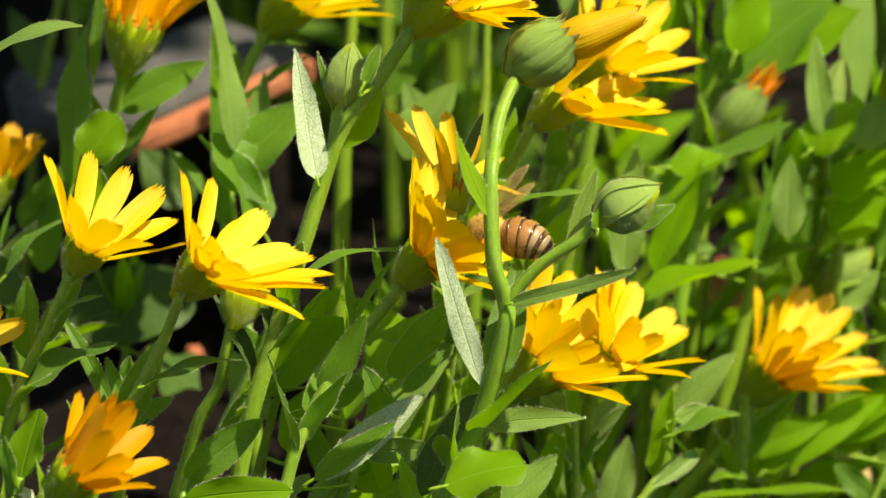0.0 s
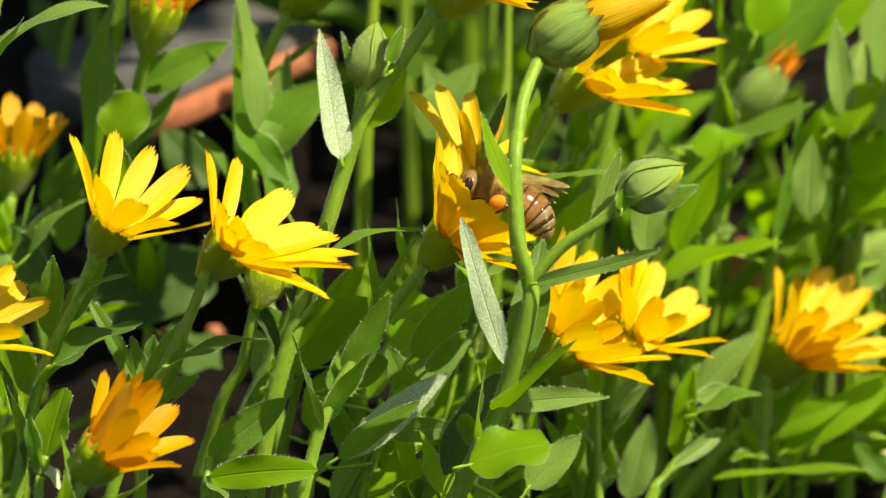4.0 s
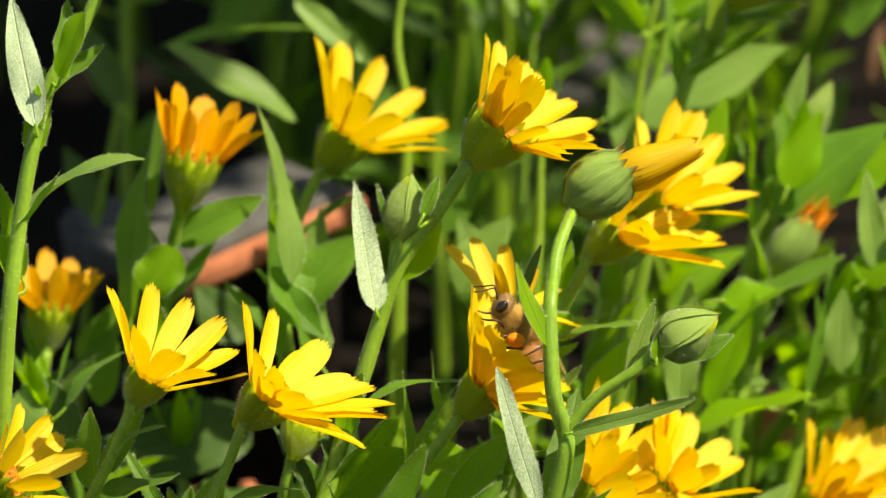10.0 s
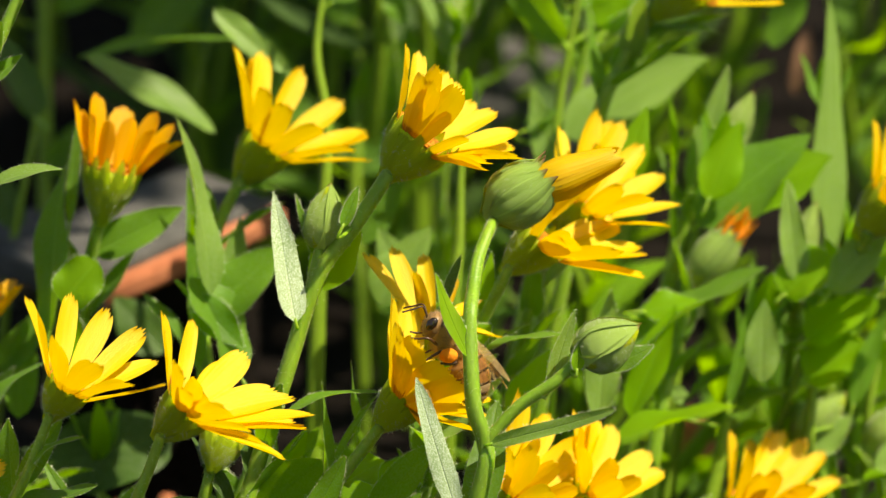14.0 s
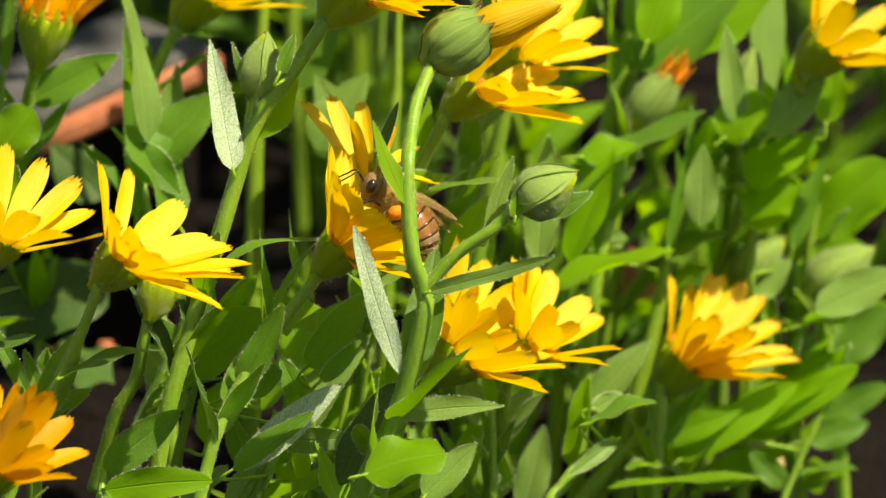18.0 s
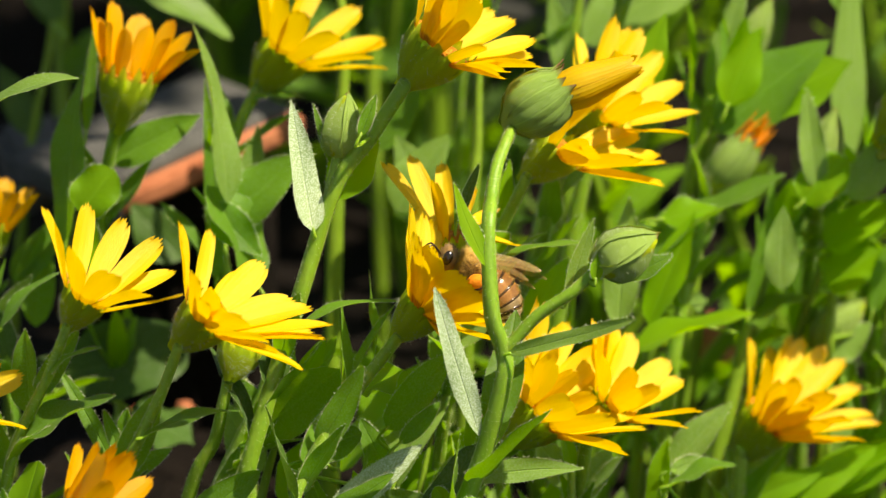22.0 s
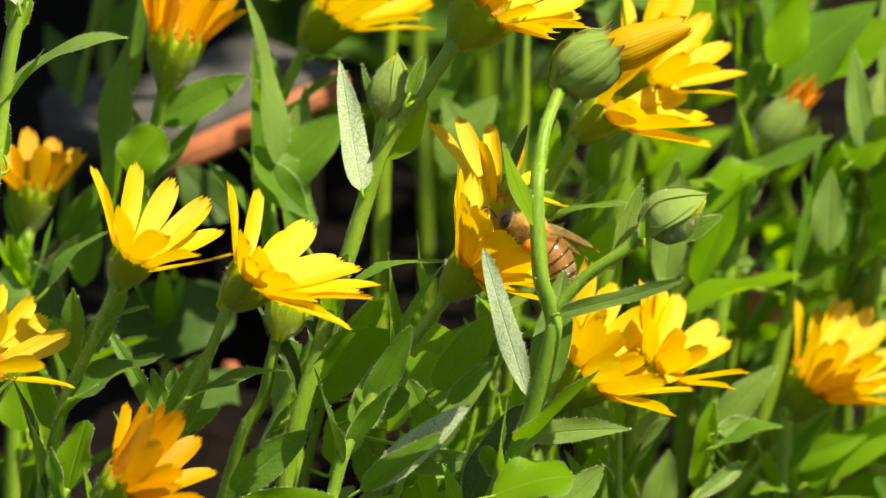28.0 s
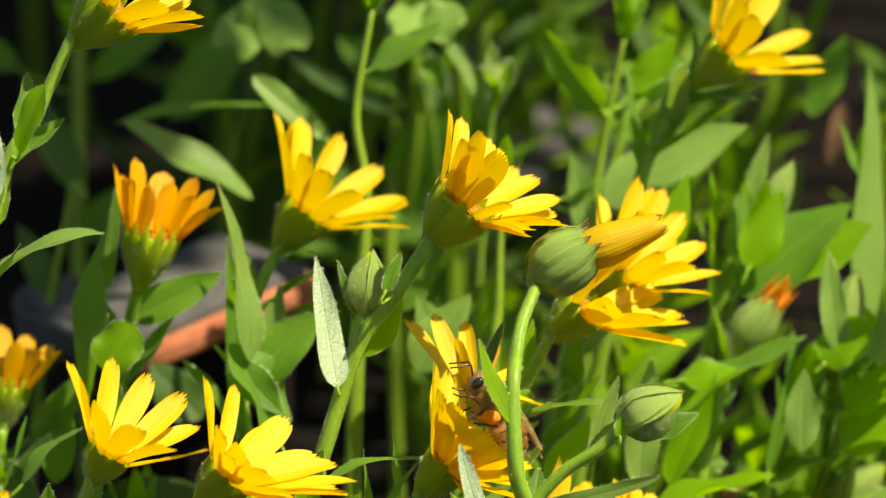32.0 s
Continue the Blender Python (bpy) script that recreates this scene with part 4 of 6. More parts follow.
p = marigold("orange field marigold half open on a straight stem", [([(-0.04343, 0.03796, 0.0198), (-0.03794, 0.03924, 0.03098), (-0.03247, 0.04095, 0.04322), (-0.03013, 0.04152, 0.05265), (-0.02958, 0.04052, 0.05818), (-0.02821, 0.0398, 0.0644)], 0.00084, 0.00065)],
             [((-0.0293, 0.04371, 0.05806), (-0.01977, 0.04567, 0.06292), 0.00415, (-0.564, -0.798, 0.212), 'g', 0.05, 0.3, 0.6, 1.0, 0), ((-0.0322, 0.03062, 0.05769), (-0.02843, 0.03225, 0.06174), 0.00519, (0.422, -0.212, 0.882), 'b', 0.1, 0.1, 0.4, 0.5, 0), ((-0.0338, 0.03785, 0.05157), (-0.03184, 0.04453, 0.06809), 0.00528, (-0.697, -0.404, 0.593), 'g', 0.05, 0.2, 0.6, 1.0, 0), ((-0.03188, 0.04766, 0.05982), (-0.03116, 0.05202, 0.07062), 0.00131, (0.0, -0.771, 0.636), 'g', 0.0, 0.15, 0.6, 1.0, 0)])
add_head(p, (-0.0272, 0.0414, 0.06836), (0.224, 0.249, 0.942), 0.00320, 0.00490, [(167, 43, 8.9), (143, 26, 8.7), (90, 34, 8.3), (43, 35, 8.6), (26, 46, 8.9), (-19, 51, 8.9), (-155, 36, 7.2), (-122, 29, 6.5), (-73, 19, 6.8), (-36, 32, 6.9), (-29, 51, 7.6), (139, 48, 8.0)], "o", width=1.22, seed=18)
p = marigold("orange field marigold half open, low down", [([(-0.04441, 0.03737, 0.03436), (-0.04393, 0.04005, 0.041), (-0.04298, 0.04225, 0.04643)], 0.00096, 0.00066)])
add_head(p, (-0.0425, 0.0439, 0.05052), (0.101, 0.227, 0.969), 0.00276, 0.00436, [(170, 55, 7.4), (125, 61, 8.1), (100, 46, 8.1), (72, 55, 8.1), (50, 56, 8.1), (-32, 53, 8.1), (-128, 38, 6.6), (-80, 33, 6.3), (-46, 40, 6.6), (-135, 58, 8.1)], "o", width=1.18, seed=19)
p = marigold("bright yellow field marigold with wide petals", [([(-0.0482, -0.01859, 0.04), (-0.04734, -0.01538, 0.04794), (-0.04649, -0.01367, 0.05218)], 0.00074, 0.00057)])
add_head(p, (-0.04506, -0.01271, 0.05456), (0.847, -0.108, 0.521), 0.00276, 0.00379, [(114, 71, 9.4), (97, 58, 9.4), (78, 57, 9.4), (54, 43, 9.4), (-21, 41, 9.4), (-137, 46, 9.4), (-83, 43, 9.4), (156, 74, 7.3), (-170, 57, 6.9)], seed=20)
p = marigold("deep orange field marigold turned to the light", [([(-0.03754, -0.03382, 0.03434), (-0.035, -0.03128, 0.04063), (-0.0333, -0.02963, 0.04471)], 0.00079, 0.00068)])
add_head(p, (-0.03121, -0.02853, 0.04744), (0.655, 0.038, 0.755), 0.00287, 0.00402, [(142, 33, 9.0), (130, 24, 9.6), (92, 15, 9.7), (49, 35, 9.6), (22, 45, 9.6), (-46, 51, 9.6), (-107, 38, 9.6), (-76, 40, 9.6), (-144, 27, 9.6), (120, 60, 9.6), (-73, 55, 9.6), (179, 27, 8.6)], "o", seed=21)
p = marigold("tall yellow field marigold with a leafy stem", [([(-0.04569, 0.00022, 0.06253), (-0.04425, 0.00517, 0.0748), (-0.04281, 0.00841, 0.0828), (-0.04108, 0.01078, 0.08867), (-0.03849, 0.01229, 0.0924), (-0.03464, 0.01541, 0.10014)], 0.00098, 0.00063)],
             [((-0.04436, 0.00796, 0.07369), (-0.03138, 0.01066, 0.08037), 0.00346, (0.1, 0.078, 0.992), 'p', 0.28, 0.3, 0.4, 0.5, 0), ((-0.04242, 0.00626, 0.08549), (-0.04471, 0.01142, 0.09826), 0.00345, (0.0, -0.771, 0.636), 's', 0.02, 0.1, 0.6, 1.0, 0), ((-0.03993, 0.0085, 0.08993), (-0.03727, 0.0095, 0.09679), 0.003, (-0.62, -0.7, 0.35), 'b', 0.1, 0.2, 0.5, 0.5, 0), ((-0.04407, 0.00602, 0.06888), (-0.04638, 0.00969, 0.07797), 0.00231, (0.0, -0.771, 0.636), 'b', 0.0, 0.15, 0.6, 1.0, 0)])
add_head(p, (-0.03073, 0.01638, 0.10254), (0.755, 0.047, 0.654), 0.00356, 0.00482, [(-44, 41, 10.9), (-42, 52, 10.9), (52, 47, 10.9), (97, 48, 10.9), (131, 55, 10.9), (157, 64, 10.6), (-119, 50, 10.9), (48, 60, 10.9), (-82, 51, 10.9), (-161, 54, 10.1)], seed=22)
p = marigold("yellow field marigold standing farther back", [([(0.02387, 0.0622, 0.06378), (0.02686, 0.0642, 0.0714), (0.02924, 0.06484, 0.07567), (0.03102, 0.06492, 0.07853)], 0.0009, 0.00072)], [((0.02922, 0.0638, 0.07574), (0.03764, 0.06364, 0.07535), 0.00265, (0.1, 0.078, 0.992), 'g', 0.15, 0.15, 0.6, 1.0, 0)])
add_head(p, (0.03398, 0.06398, 0.081), (0.703, 0.07, 0.708), 0.0031, 0.00436, [(41, 51, 10.8), (11, 55, 10.8), (-18, 58, 10.8), (84, 43, 10.8), (117, 46, 10.8), (155, 52, 10.4), (-107, 55, 10.8), (-74, 61, 10.8), (-127, 53, 10.8), (-166, 50, 9.9)], seed=23)
p = marigold("amber-yellow field marigold at the edge of the patch", [([(0.05245, 0.06778, 0.02153), (0.05155, 0.06358, 0.03782), (0.05163, 0.05748, 0.04944), (0.0529, 0.05004, 0.05772)], 0.00086, 0.00072)], [((0.04894, 0.05054, 0.05094), (0.05566, 0.05324, 0.05761), 0.00429, (0.0, -0.771, 0.636), 'p', 0.05, 0.2, 0.6, 1.0, 0)])
add_head(p, (0.05529, 0.0513, 0.06083), (0.695, 0.023, 0.719), 0.0031, 0.00436, [(154, 55, 9.2), (120, 53, 10.7), (97, 55, 10.7), (59, 56, 10.7), (29, 55, 10.7), (-40, 55, 10.7), (-119, 53, 10.7), (-88, 52, 10.7), (-65, 59, 10.7), (-162, 51, 8.7)], "m", seed=24)

# closed heads and buds on their own stems
def budding(label, stem, centre, axis, r, h, tipped, seed, leaves=()):
    p = marigold(label, [stem], leaves, "budding marigolds", 4)
    tuft = [(29 * i, 2.4 * ((i * 7) % 11 - 5), 3.0 + 0.6 * (i * 5 % 4)) for i in range(20)] if tipped else []
    head = add_head(p, centre, axis, r, h, tuft, "r", 8, "closed" if tipped else "bud", "", 0.35, seed=seed)
    return p


budding("marigold bud showing a tuft of deep orange petals", ([(0.03012, 0.04657, 0.03309), (0.03192, 0.0498, 0.04217), (0.03371, 0.05213, 0.049), (0.03508, 0.05266, 0.05138)], 0.0009, 0.00072), (0.03686, 0.05318, 0.05428), (0.634, 0.192, 0.749), 0.00212, 0.00356, True, 31,
        [((0.02669, 0.0454, 0.04623), (0.04236, 0.0487, 0.05439), 0.0079, (0.1, 0.078, 0.992), 'g', 0.06, 0.25, 0.6, 1.0, 0), ((0.02896, 0.04697, 0.05012), (0.03554, 0.04731, 0.05095), 0.00447, (0.422, -0.212, 0.882), 'b', 0.08, 0.15, 0.6, 1.0, 0)])
budding("marigold bud with a pinkish closed tip", ([(0.03314, 0.0665, 0.0504), (0.03557, 0.06877, 0.05603), (0.03739, 0.06991, 0.05884)], 0.00085, 0.00067), (0.03933, 0.07105, 0.06165), (0.428, 0.242, 0.871), 0.00172, 0.00367, False, 32, [((0.03427, 0.06598, 0.05712), (0.03882, 0.07086, 0.06919), 0.0028, (0.0, -0.771, 0.636), 'p', 0.04, 0.2, 0.6, 1.0, 0)])
budding("pale green marigold bud in the light", ([(0.0452, 0.07331, 0.0272), (0.04564, 0.06448, 0.04139), (0.04575, 0.05422, 0.05205)], 0.0008, 0.00066), (0.04666, 0.05553, 0.05528), (0.252, 0.218, 0.943), 0.00184, 0.0031, False, 33, [((0.04564, 0.05088, 0.05177), (0.04463, 0.05499, 0.06195), 0.00288, (0.0, -0.771, 0.636), 'p', 0.04, 0.2, 0.6, 1.0, 0), ((0.04403, 0.05043, 0.05066), (0.04894, 0.05211, 0.05483), 0.00548, (0.422, -0.212, 0.882), 'b', 0.1, 0.15, 0.4, 0.5, 0)])
budding("green marigold bud among pale leaves", ([(0.05208, 0.05447, 0.01262), (0.04953, 0.05581, 0.02395), (0.04729, 0.05555, 0.0313)], 0.00079, 0.00067), (0.04832, 0.05668, 0.0341), (0.742, 0.042, 0.669), 0.00207, 0.00321, False, 34, [((0.04695, 0.05421, 0.0312), (0.05178, 0.05557, 0.03456), 0.00374, (0.0, -0.771, 0.636), 'p', 0.0, 0.15, 0.6, 1.0, 0)])
budding("green marigold bud with a dark tip", ([(0.05695, 0.05493, 0.01375), (0.0556, 0.05581, 0.02395), (0.05486, 0.05509, 0.03017)], 0.00079, 0.00067), (0.05698, 0.05623, 0.03298), (0.812, 0.002, 0.583), 0.00264, 0.00367, False, 35, [((0.05387, 0.04634, 0.03254), (0.06409, 0.04792, 0.03644), 0.00438, (0.0, -0.771, 0.636), 'p', 0.0, 0.15, 0.6, 1.0, 0)])
budding("small marigold bud tipped with orange", ([(0.02237, 0.08104, 0.06237), (0.02482, 0.08311, 0.06748), (0.02696, 0.08356, 0.06861)], 0.00073, 0.00055), (0.02959, 0.08402, 0.06974), (0.504, 0.228, 0.833), 0.00115, 0.00195, False, 36)


budding("small pale green bud in a ruff of narrow bracts", ([(0.00901, 0.09341, 0.06094), (0.00949, 0.09339, 0.0649), (0.0096, 0.0924, 0.06646)], 0.00043, 0.00031), (0.00966, 0.09286, 0.0676), (0.202, 0.172, 0.964), 0.00098, 0.00115, False, 37,
        [((0.00966, 0.09268, 0.06715), (0.00763, 0.09323, 0.06852), 0.00111, (0.1, 0.078, 0.992), 'b', 0.1, 0.15, 0.6, 1.0, 0), ((0.00966, 0.09268, 0.06715), (0.01176, 0.09309, 0.06817), 0.00111, (0.1, 0.078, 0.992), 'b', 0.1, 0.15, 0.6, 1.0, 0), ((0.00966, 0.09273, 0.06726), (0.0085, 0.09369, 0.06966), 0.00056, (0.0, -0.771, 0.636), 'b', 0.1, 0.15, 0.6, 1.0, 0), ((0.00966, 0.09273, 0.06726), (0.01108, 0.09365, 0.06954), 0.00056, (0.0, -0.771, 0.636), 'b', 0.1, 0.15, 0.6, 1.0, 0)])


# ---- leafy shoots seen singly ----
def shoot(label, stem, leaves, group="leafy shoots"):
    o = Vector(stem[0][0])
    p = thing("leafy_shoot", o, label, "plant", group)
    pts, r0, r1 = stem
    add_stem(p, (pts, r0, r1 * 0.3), hairy=4, material=STEM_SHADED)
    for lf in leaves:
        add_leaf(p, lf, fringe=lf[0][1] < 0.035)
        add_stalk(p, lf)
    tip, way = Vector(pts[-1]), (Vector(pts[-1]) - Vector(pts[-2])).normalized()
    rng = random.Random(len(label))
    for i in range(4):
        side = way.orthogonal().normalized()
        side.rotate(Matrix.Rotation(i * 1.6 + rng.random(), 3, way))
        ln = rng.uniform(0.004, 0.007)
        add_leaf(p, (tuple(tip - way * 0.0008), tuple(tip + way * ln + side * ln * 0.5), 0.0022, tuple(way - side * 0.6), "bg"[i % 2], -0.1, 0.3, 0.5, 0.7, 0))
    return p


shoot("bright green shoot with broad sunlit leaves", ([(0.03298, 0.05662, 0.04197), (0.03419, 0.05979, 0.04982), (0.0354, 0.06228, 0.05598), (0.03661, 0.06387, 0.0599)], 0.00097, 0.0006),
      [((0.03502, 0.05881, 0.0554), (0.04725, 0.06247, 0.06445), 0.00868, (0.3, -0.25, 0.92), 'g', 0.06, 0.2, 0.6, 1.0, 0), ((0.03721, 0.06194, 0.05514), (0.0499, 0.06432, 0.06102), 0.00900, (0.3, -0.25, 0.92), 'b', 0.08, 0.15, 0.6, 1.0, 0), ((0.03613, 0.05704, 0.05902), (0.0392, 0.06019, 0.06682), 0.00474, (0.422, -0.212, 0.882), 'b', 0.05, 0.15, 0.6, 1.0, 0), ((0.02573, 0.04855, 0.06204), (0.02973, 0.05235, 0.07145), 0.0038, (0.422, -0.212, 0.882), 'b', 0.06, 0.2, 0.6, 1.0, 0), ((0.03246, 0.06371, 0.05151), (0.03234, 0.07006, 0.06723), 0.00363, (0.958, -0.111, 0.263), 'b', 0, 0.2, 0.6, 1.0, 0)])
shoot("large-leaved shoot rising behind the flowers", ([(0.01836, 0.07002, 0.04309), (0.01988, 0.07596, 0.05779), (0.02141, 0.07961, 0.06684), (0.02342, 0.08338, 0.07617)], 0.0011, 0.00091),
      [((0.0211, 0.07642, 0.05892), (0.03665, 0.07973, 0.06712), 0.00758, (0.422, -0.212, 0.882), 'p', 0.06, 0.2, 0.6, 1.0, 0), ((0.02093, 0.07745, 0.06948), (0.01472, 0.08073, 0.07761), 0.00504, (-0.564, -0.798, 0.212), 'g', 0.05, 0.2, 0.6, 1.0, 0), ((0.01953, 0.07202, 0.05606), (0.01777, 0.07571, 0.0652), 0.00305, (0.0, -0.771, 0.636), 'p', 0, 0.15, 0.6, 1.0, 0), ((0.01679, 0.07385, 0.06057), (0.02044, 0.07471, 0.06272), 0.00365, (0.1, 0.078, 0.992), 'g', 0.0, 0.15, 0.6, 1.0, 0), ((0.02421, 0.08379, 0.06918), (0.0291, 0.08608, 0.07484), 0.00378, (0.422, -0.212, 0.882), 'b', 0.0, 0.15, 0.6, 1.0, 0), ((0.02243, 0.08729, 0.06982), (0.03162, 0.08775, 0.07096), 0.00613, (0.1, 0.078, 0.992), 'g', 0.0, 0.15, 0.6, 1.0, 0)])
shoot("tall pale stem with long leaves", ([(-0.00567, 0.05475, 0.04534), (-0.00506, 0.05881, 0.0554), (-0.00458, 0.06288, 0.06546), (-0.00567, 0.06604, 0.07328), (-0.00386, 0.07033, 0.0839)], 0.00121, 0.00102), [((-0.00417, 0.07054, 0.07642), (0.00369, 0.07213, 0.08034), 0.00556, (0.1, 0.078, 0.992), 'g', 0.08, 0.2, 0.6, 1.0, 0), ((-0.01671, 0.07313, 0.07481), (-0.0086, 0.07038, 0.06801), 0.0030, (0.30, -0.85, 0.43), 'p', 0.05, 0.3, 0.5, 0.7, 0)])
shoot("pale shoot with downy leaves in the middle", ([(0.0088, 0.05475, 0.04534), (0.00952, 0.05814, 0.05373), (0.0097, 0.06039, 0.05931), (0.01, 0.06288, 0.06546)], 0.00108, 0.00084),
      [((0.00096, 0.05009, 0.04983), (0.00636, 0.05324, 0.05761), 0.00539, (-0.564, -0.798, 0.212), 'p', 0.05, 0.25, 0.6, 1.0, 0), ((0.00398, 0.05611, 0.0487), (0.00096, 0.05881, 0.0554), 0.00364, (0.0, -0.771, 0.636), 'p', 0.0, 0.15, 0.6, 1.0, 0), ((0.00633, 0.04274, 0.04765), (0.00454, 0.04587, 0.0554), 0.00239, (0.0, -0.771, 0.636), 'g', 0.0, 0.15, 0.6, 1.0, 0), ((-0.00085, 0.06371, 0.05151), (0.004, 0.06643, 0.05825), 0.00307, (0.0, -0.771, 0.636), 'g', 0.0, 0.15, 0.6, 1.0, 0), ((0.01454, 0.02897, 0.04561), (0.01868, 0.03163, 0.05218), 0.0036, (0.55, -0.45, 0.7), 'b', 0.05, 0.2, 0.6, 1.0, 0)])
shoot("green shoot with strap leaves in full sun", ([(0.03471, 0.04527, 0.02188), (0.03682, 0.04843, 0.0297), (0.03833, 0.05114, 0.0364), (0.03954, 0.05294, 0.04087), (0.04134, 0.05475, 0.04534)], 0.00133, 0.00078),
      [((0.02579, 0.04171, 0.03708), (0.03901, 0.04323, 0.04085), 0.00622, (0.1, 0.078, 0.992), 'b', 0.08, 0.25, 0.6, 1.0, 0), ((0.04153, 0.04417, 0.04318), (0.04212, 0.04749, 0.05139), 0.00371, (0.0, -0.771, 0.636), 'p', 0.03, 0.1, 0.6, 1.0, 0), ((0.0311, 0.05182, 0.03808), (0.03423, 0.05204, 0.03864), 0.00554, (0.1, 0.078, 0.992), 'p', 0.0, 0.15, 0.6, 1.0, 0), ((0.02412, 0.0344, 0.04303), (0.02507, 0.03952, 0.0557), 0.00368, (0.0, -0.771, 0.636), 'p', 0.04, 0.15, 0.6, 1.0, 0), ((0.03824, 0.04882, 0.03867), (0.04124, 0.054, 0.05149), 0.00157, (0.0, -0.771, 0.636), 'g', 0.0, 0.15, 0.6, 1.0, 0), ((0.02752, 0.04005, 0.041), (0.03259, 0.04453, 0.05207), 0.00415, (-0.564, -0.798, 0.212), 'b', 0.05, 0.2, 0.6, 1.0, 0), ((0.03773, 0.05114, 0.0364), (0.04496, 0.05227, 0.0392), 0.00723, (0.1, 0.078, 0.992), 'g', 0.1, 0.15, 0.6, 1.0, 0)])
shoot("sunlit shoot with oblong leaves at the edge of the patch", ([(0.04688, 0.0521, 0.03077), (0.04748, 0.05481, 0.03749), (0.04869, 0.05753, 0.04422), (0.05171, 0.06047, 0.0515)], 0.00109, 0.00066),
      [((0.04665, 0.05419, 0.04395), (0.05388, 0.05599, 0.04842), 0.0055, (0.422, -0.212, 0.882), 'b', 0.06, 0.15, 0.6, 1.0, 0), ((0.04665, 0.05261, 0.04004), (0.05249, 0.05403, 0.04356), 0.00629, (0.422, -0.212, 0.882), 'b', 0.06, 0.2, 0.6, 1.0, 0), ((0.04929, 0.05776, 0.04478), (0.04688, 0.05934, 0.0487), 0.00367, (0.0, -0.771, 0.636), 'g', 0.0, 0.15, 0.6, 1.0, 0), ((0.05534, 0.05934, 0.0487), (0.05654, 0.06206, 0.05542), 0.00363, (0.0, -0.771, 0.636), 'b', 0.0, 0.15, 0.6, 1.0, 0), ((0.05573, 0.06313, 0.03406), (0.06486, 0.06628, 0.04184), 0.00569, (0.422, -0.212, 0.882), 'b', 0.08, 0.25, 0.6, 1.0, 0), ((0.05279, 0.04854, 0.02998), (0.06051, 0.04929, 0.03182), 0.00651, (0.1, 0.078, 0.992), 'b', 0.06, 0.15, 0.6, 1.0, 0), ((0.05183, 0.05713, 0.03523), (0.05547, 0.06099, 0.04477), 0.00244, (0.0, -0.771, 0.636), 'g', 0.0, 0.15, 0.6, 1.0, 0)])
shoot("low shoot with long leaves near the soil", ([(0.04215, 0.04829, 0.01333), (0.04457, 0.05033, 0.01838), (0.04699, 0.05169, 0.02175), (0.05183, 0.05214, 0.02287)], 0.00091, 0.00061),
      [((0.04315, 0.04414, 0.01908), (0.0587, 0.0468, 0.02568), 0.0048, (0.422, -0.212, 0.882), 'b', 0.06, 0.25, 0.6, 1.0, 0), ((0.04467, 0.05217, 0.01494), (0.0556, 0.05354, 0.01832), 0.00535, (0.422, -0.212, 0.882), 'b', 0.1, 0.2, 0.6, 1.0, 0), ((0.03833, 0.04279, 0.01573), (0.04315, 0.04549, 0.02243), 0.0034, (0.422, -0.212, 0.882), 'b', 0.05, 0.2, 0.6, 1.0, 0), ((0.04144, 0.04474, 0.01257), (0.05171, 0.04649, 0.01688), 0.00432, (0.422, -0.212, 0.882), 'b', 0.05, 0.25, 0.6, 1.0, 0), ((0.04669, 0.05067, 0.01922), (0.04953, 0.05362, 0.02652), 0.00314, (0.422, -0.212, 0.882), 'p', 0.05, 0.2, 0.6, 1.0, 0), ((0.03463, 0.04026, 0.01749), (0.04016, 0.04195, 0.02167), 0.00347, (0.422, -0.212, 0.882), 'b', 0.06, 0.25, 0.6, 1.0, 0), ((0.03972, 0.04942, 0.01614), (0.04215, 0.05305, 0.02512), 0.00431, (-0.564, -0.798, 0.212), 'g', 0.0, 0.15, 0.6, 1.0, 0), ((0.05269, 0.05311, 0.00924), (0.05816, 0.05379, 0.01093), 0.0073, (0.1, 0.078, 0.992), 'b', 0.0, 0.15, 0.6, 1.0, 0)])
# the shade on these leaves is put into their dark colour
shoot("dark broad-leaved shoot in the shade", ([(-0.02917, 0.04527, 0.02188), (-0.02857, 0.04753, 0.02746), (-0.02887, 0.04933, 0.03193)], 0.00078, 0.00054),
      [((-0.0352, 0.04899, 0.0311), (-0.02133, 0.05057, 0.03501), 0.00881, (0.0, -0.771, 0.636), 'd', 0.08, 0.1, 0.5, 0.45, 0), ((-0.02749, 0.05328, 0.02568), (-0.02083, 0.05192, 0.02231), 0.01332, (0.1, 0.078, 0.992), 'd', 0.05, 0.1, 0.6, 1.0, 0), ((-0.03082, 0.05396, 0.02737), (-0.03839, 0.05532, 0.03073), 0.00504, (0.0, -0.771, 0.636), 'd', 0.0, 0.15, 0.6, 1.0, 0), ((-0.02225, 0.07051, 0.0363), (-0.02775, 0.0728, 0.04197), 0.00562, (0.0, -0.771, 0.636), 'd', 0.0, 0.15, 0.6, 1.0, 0)])
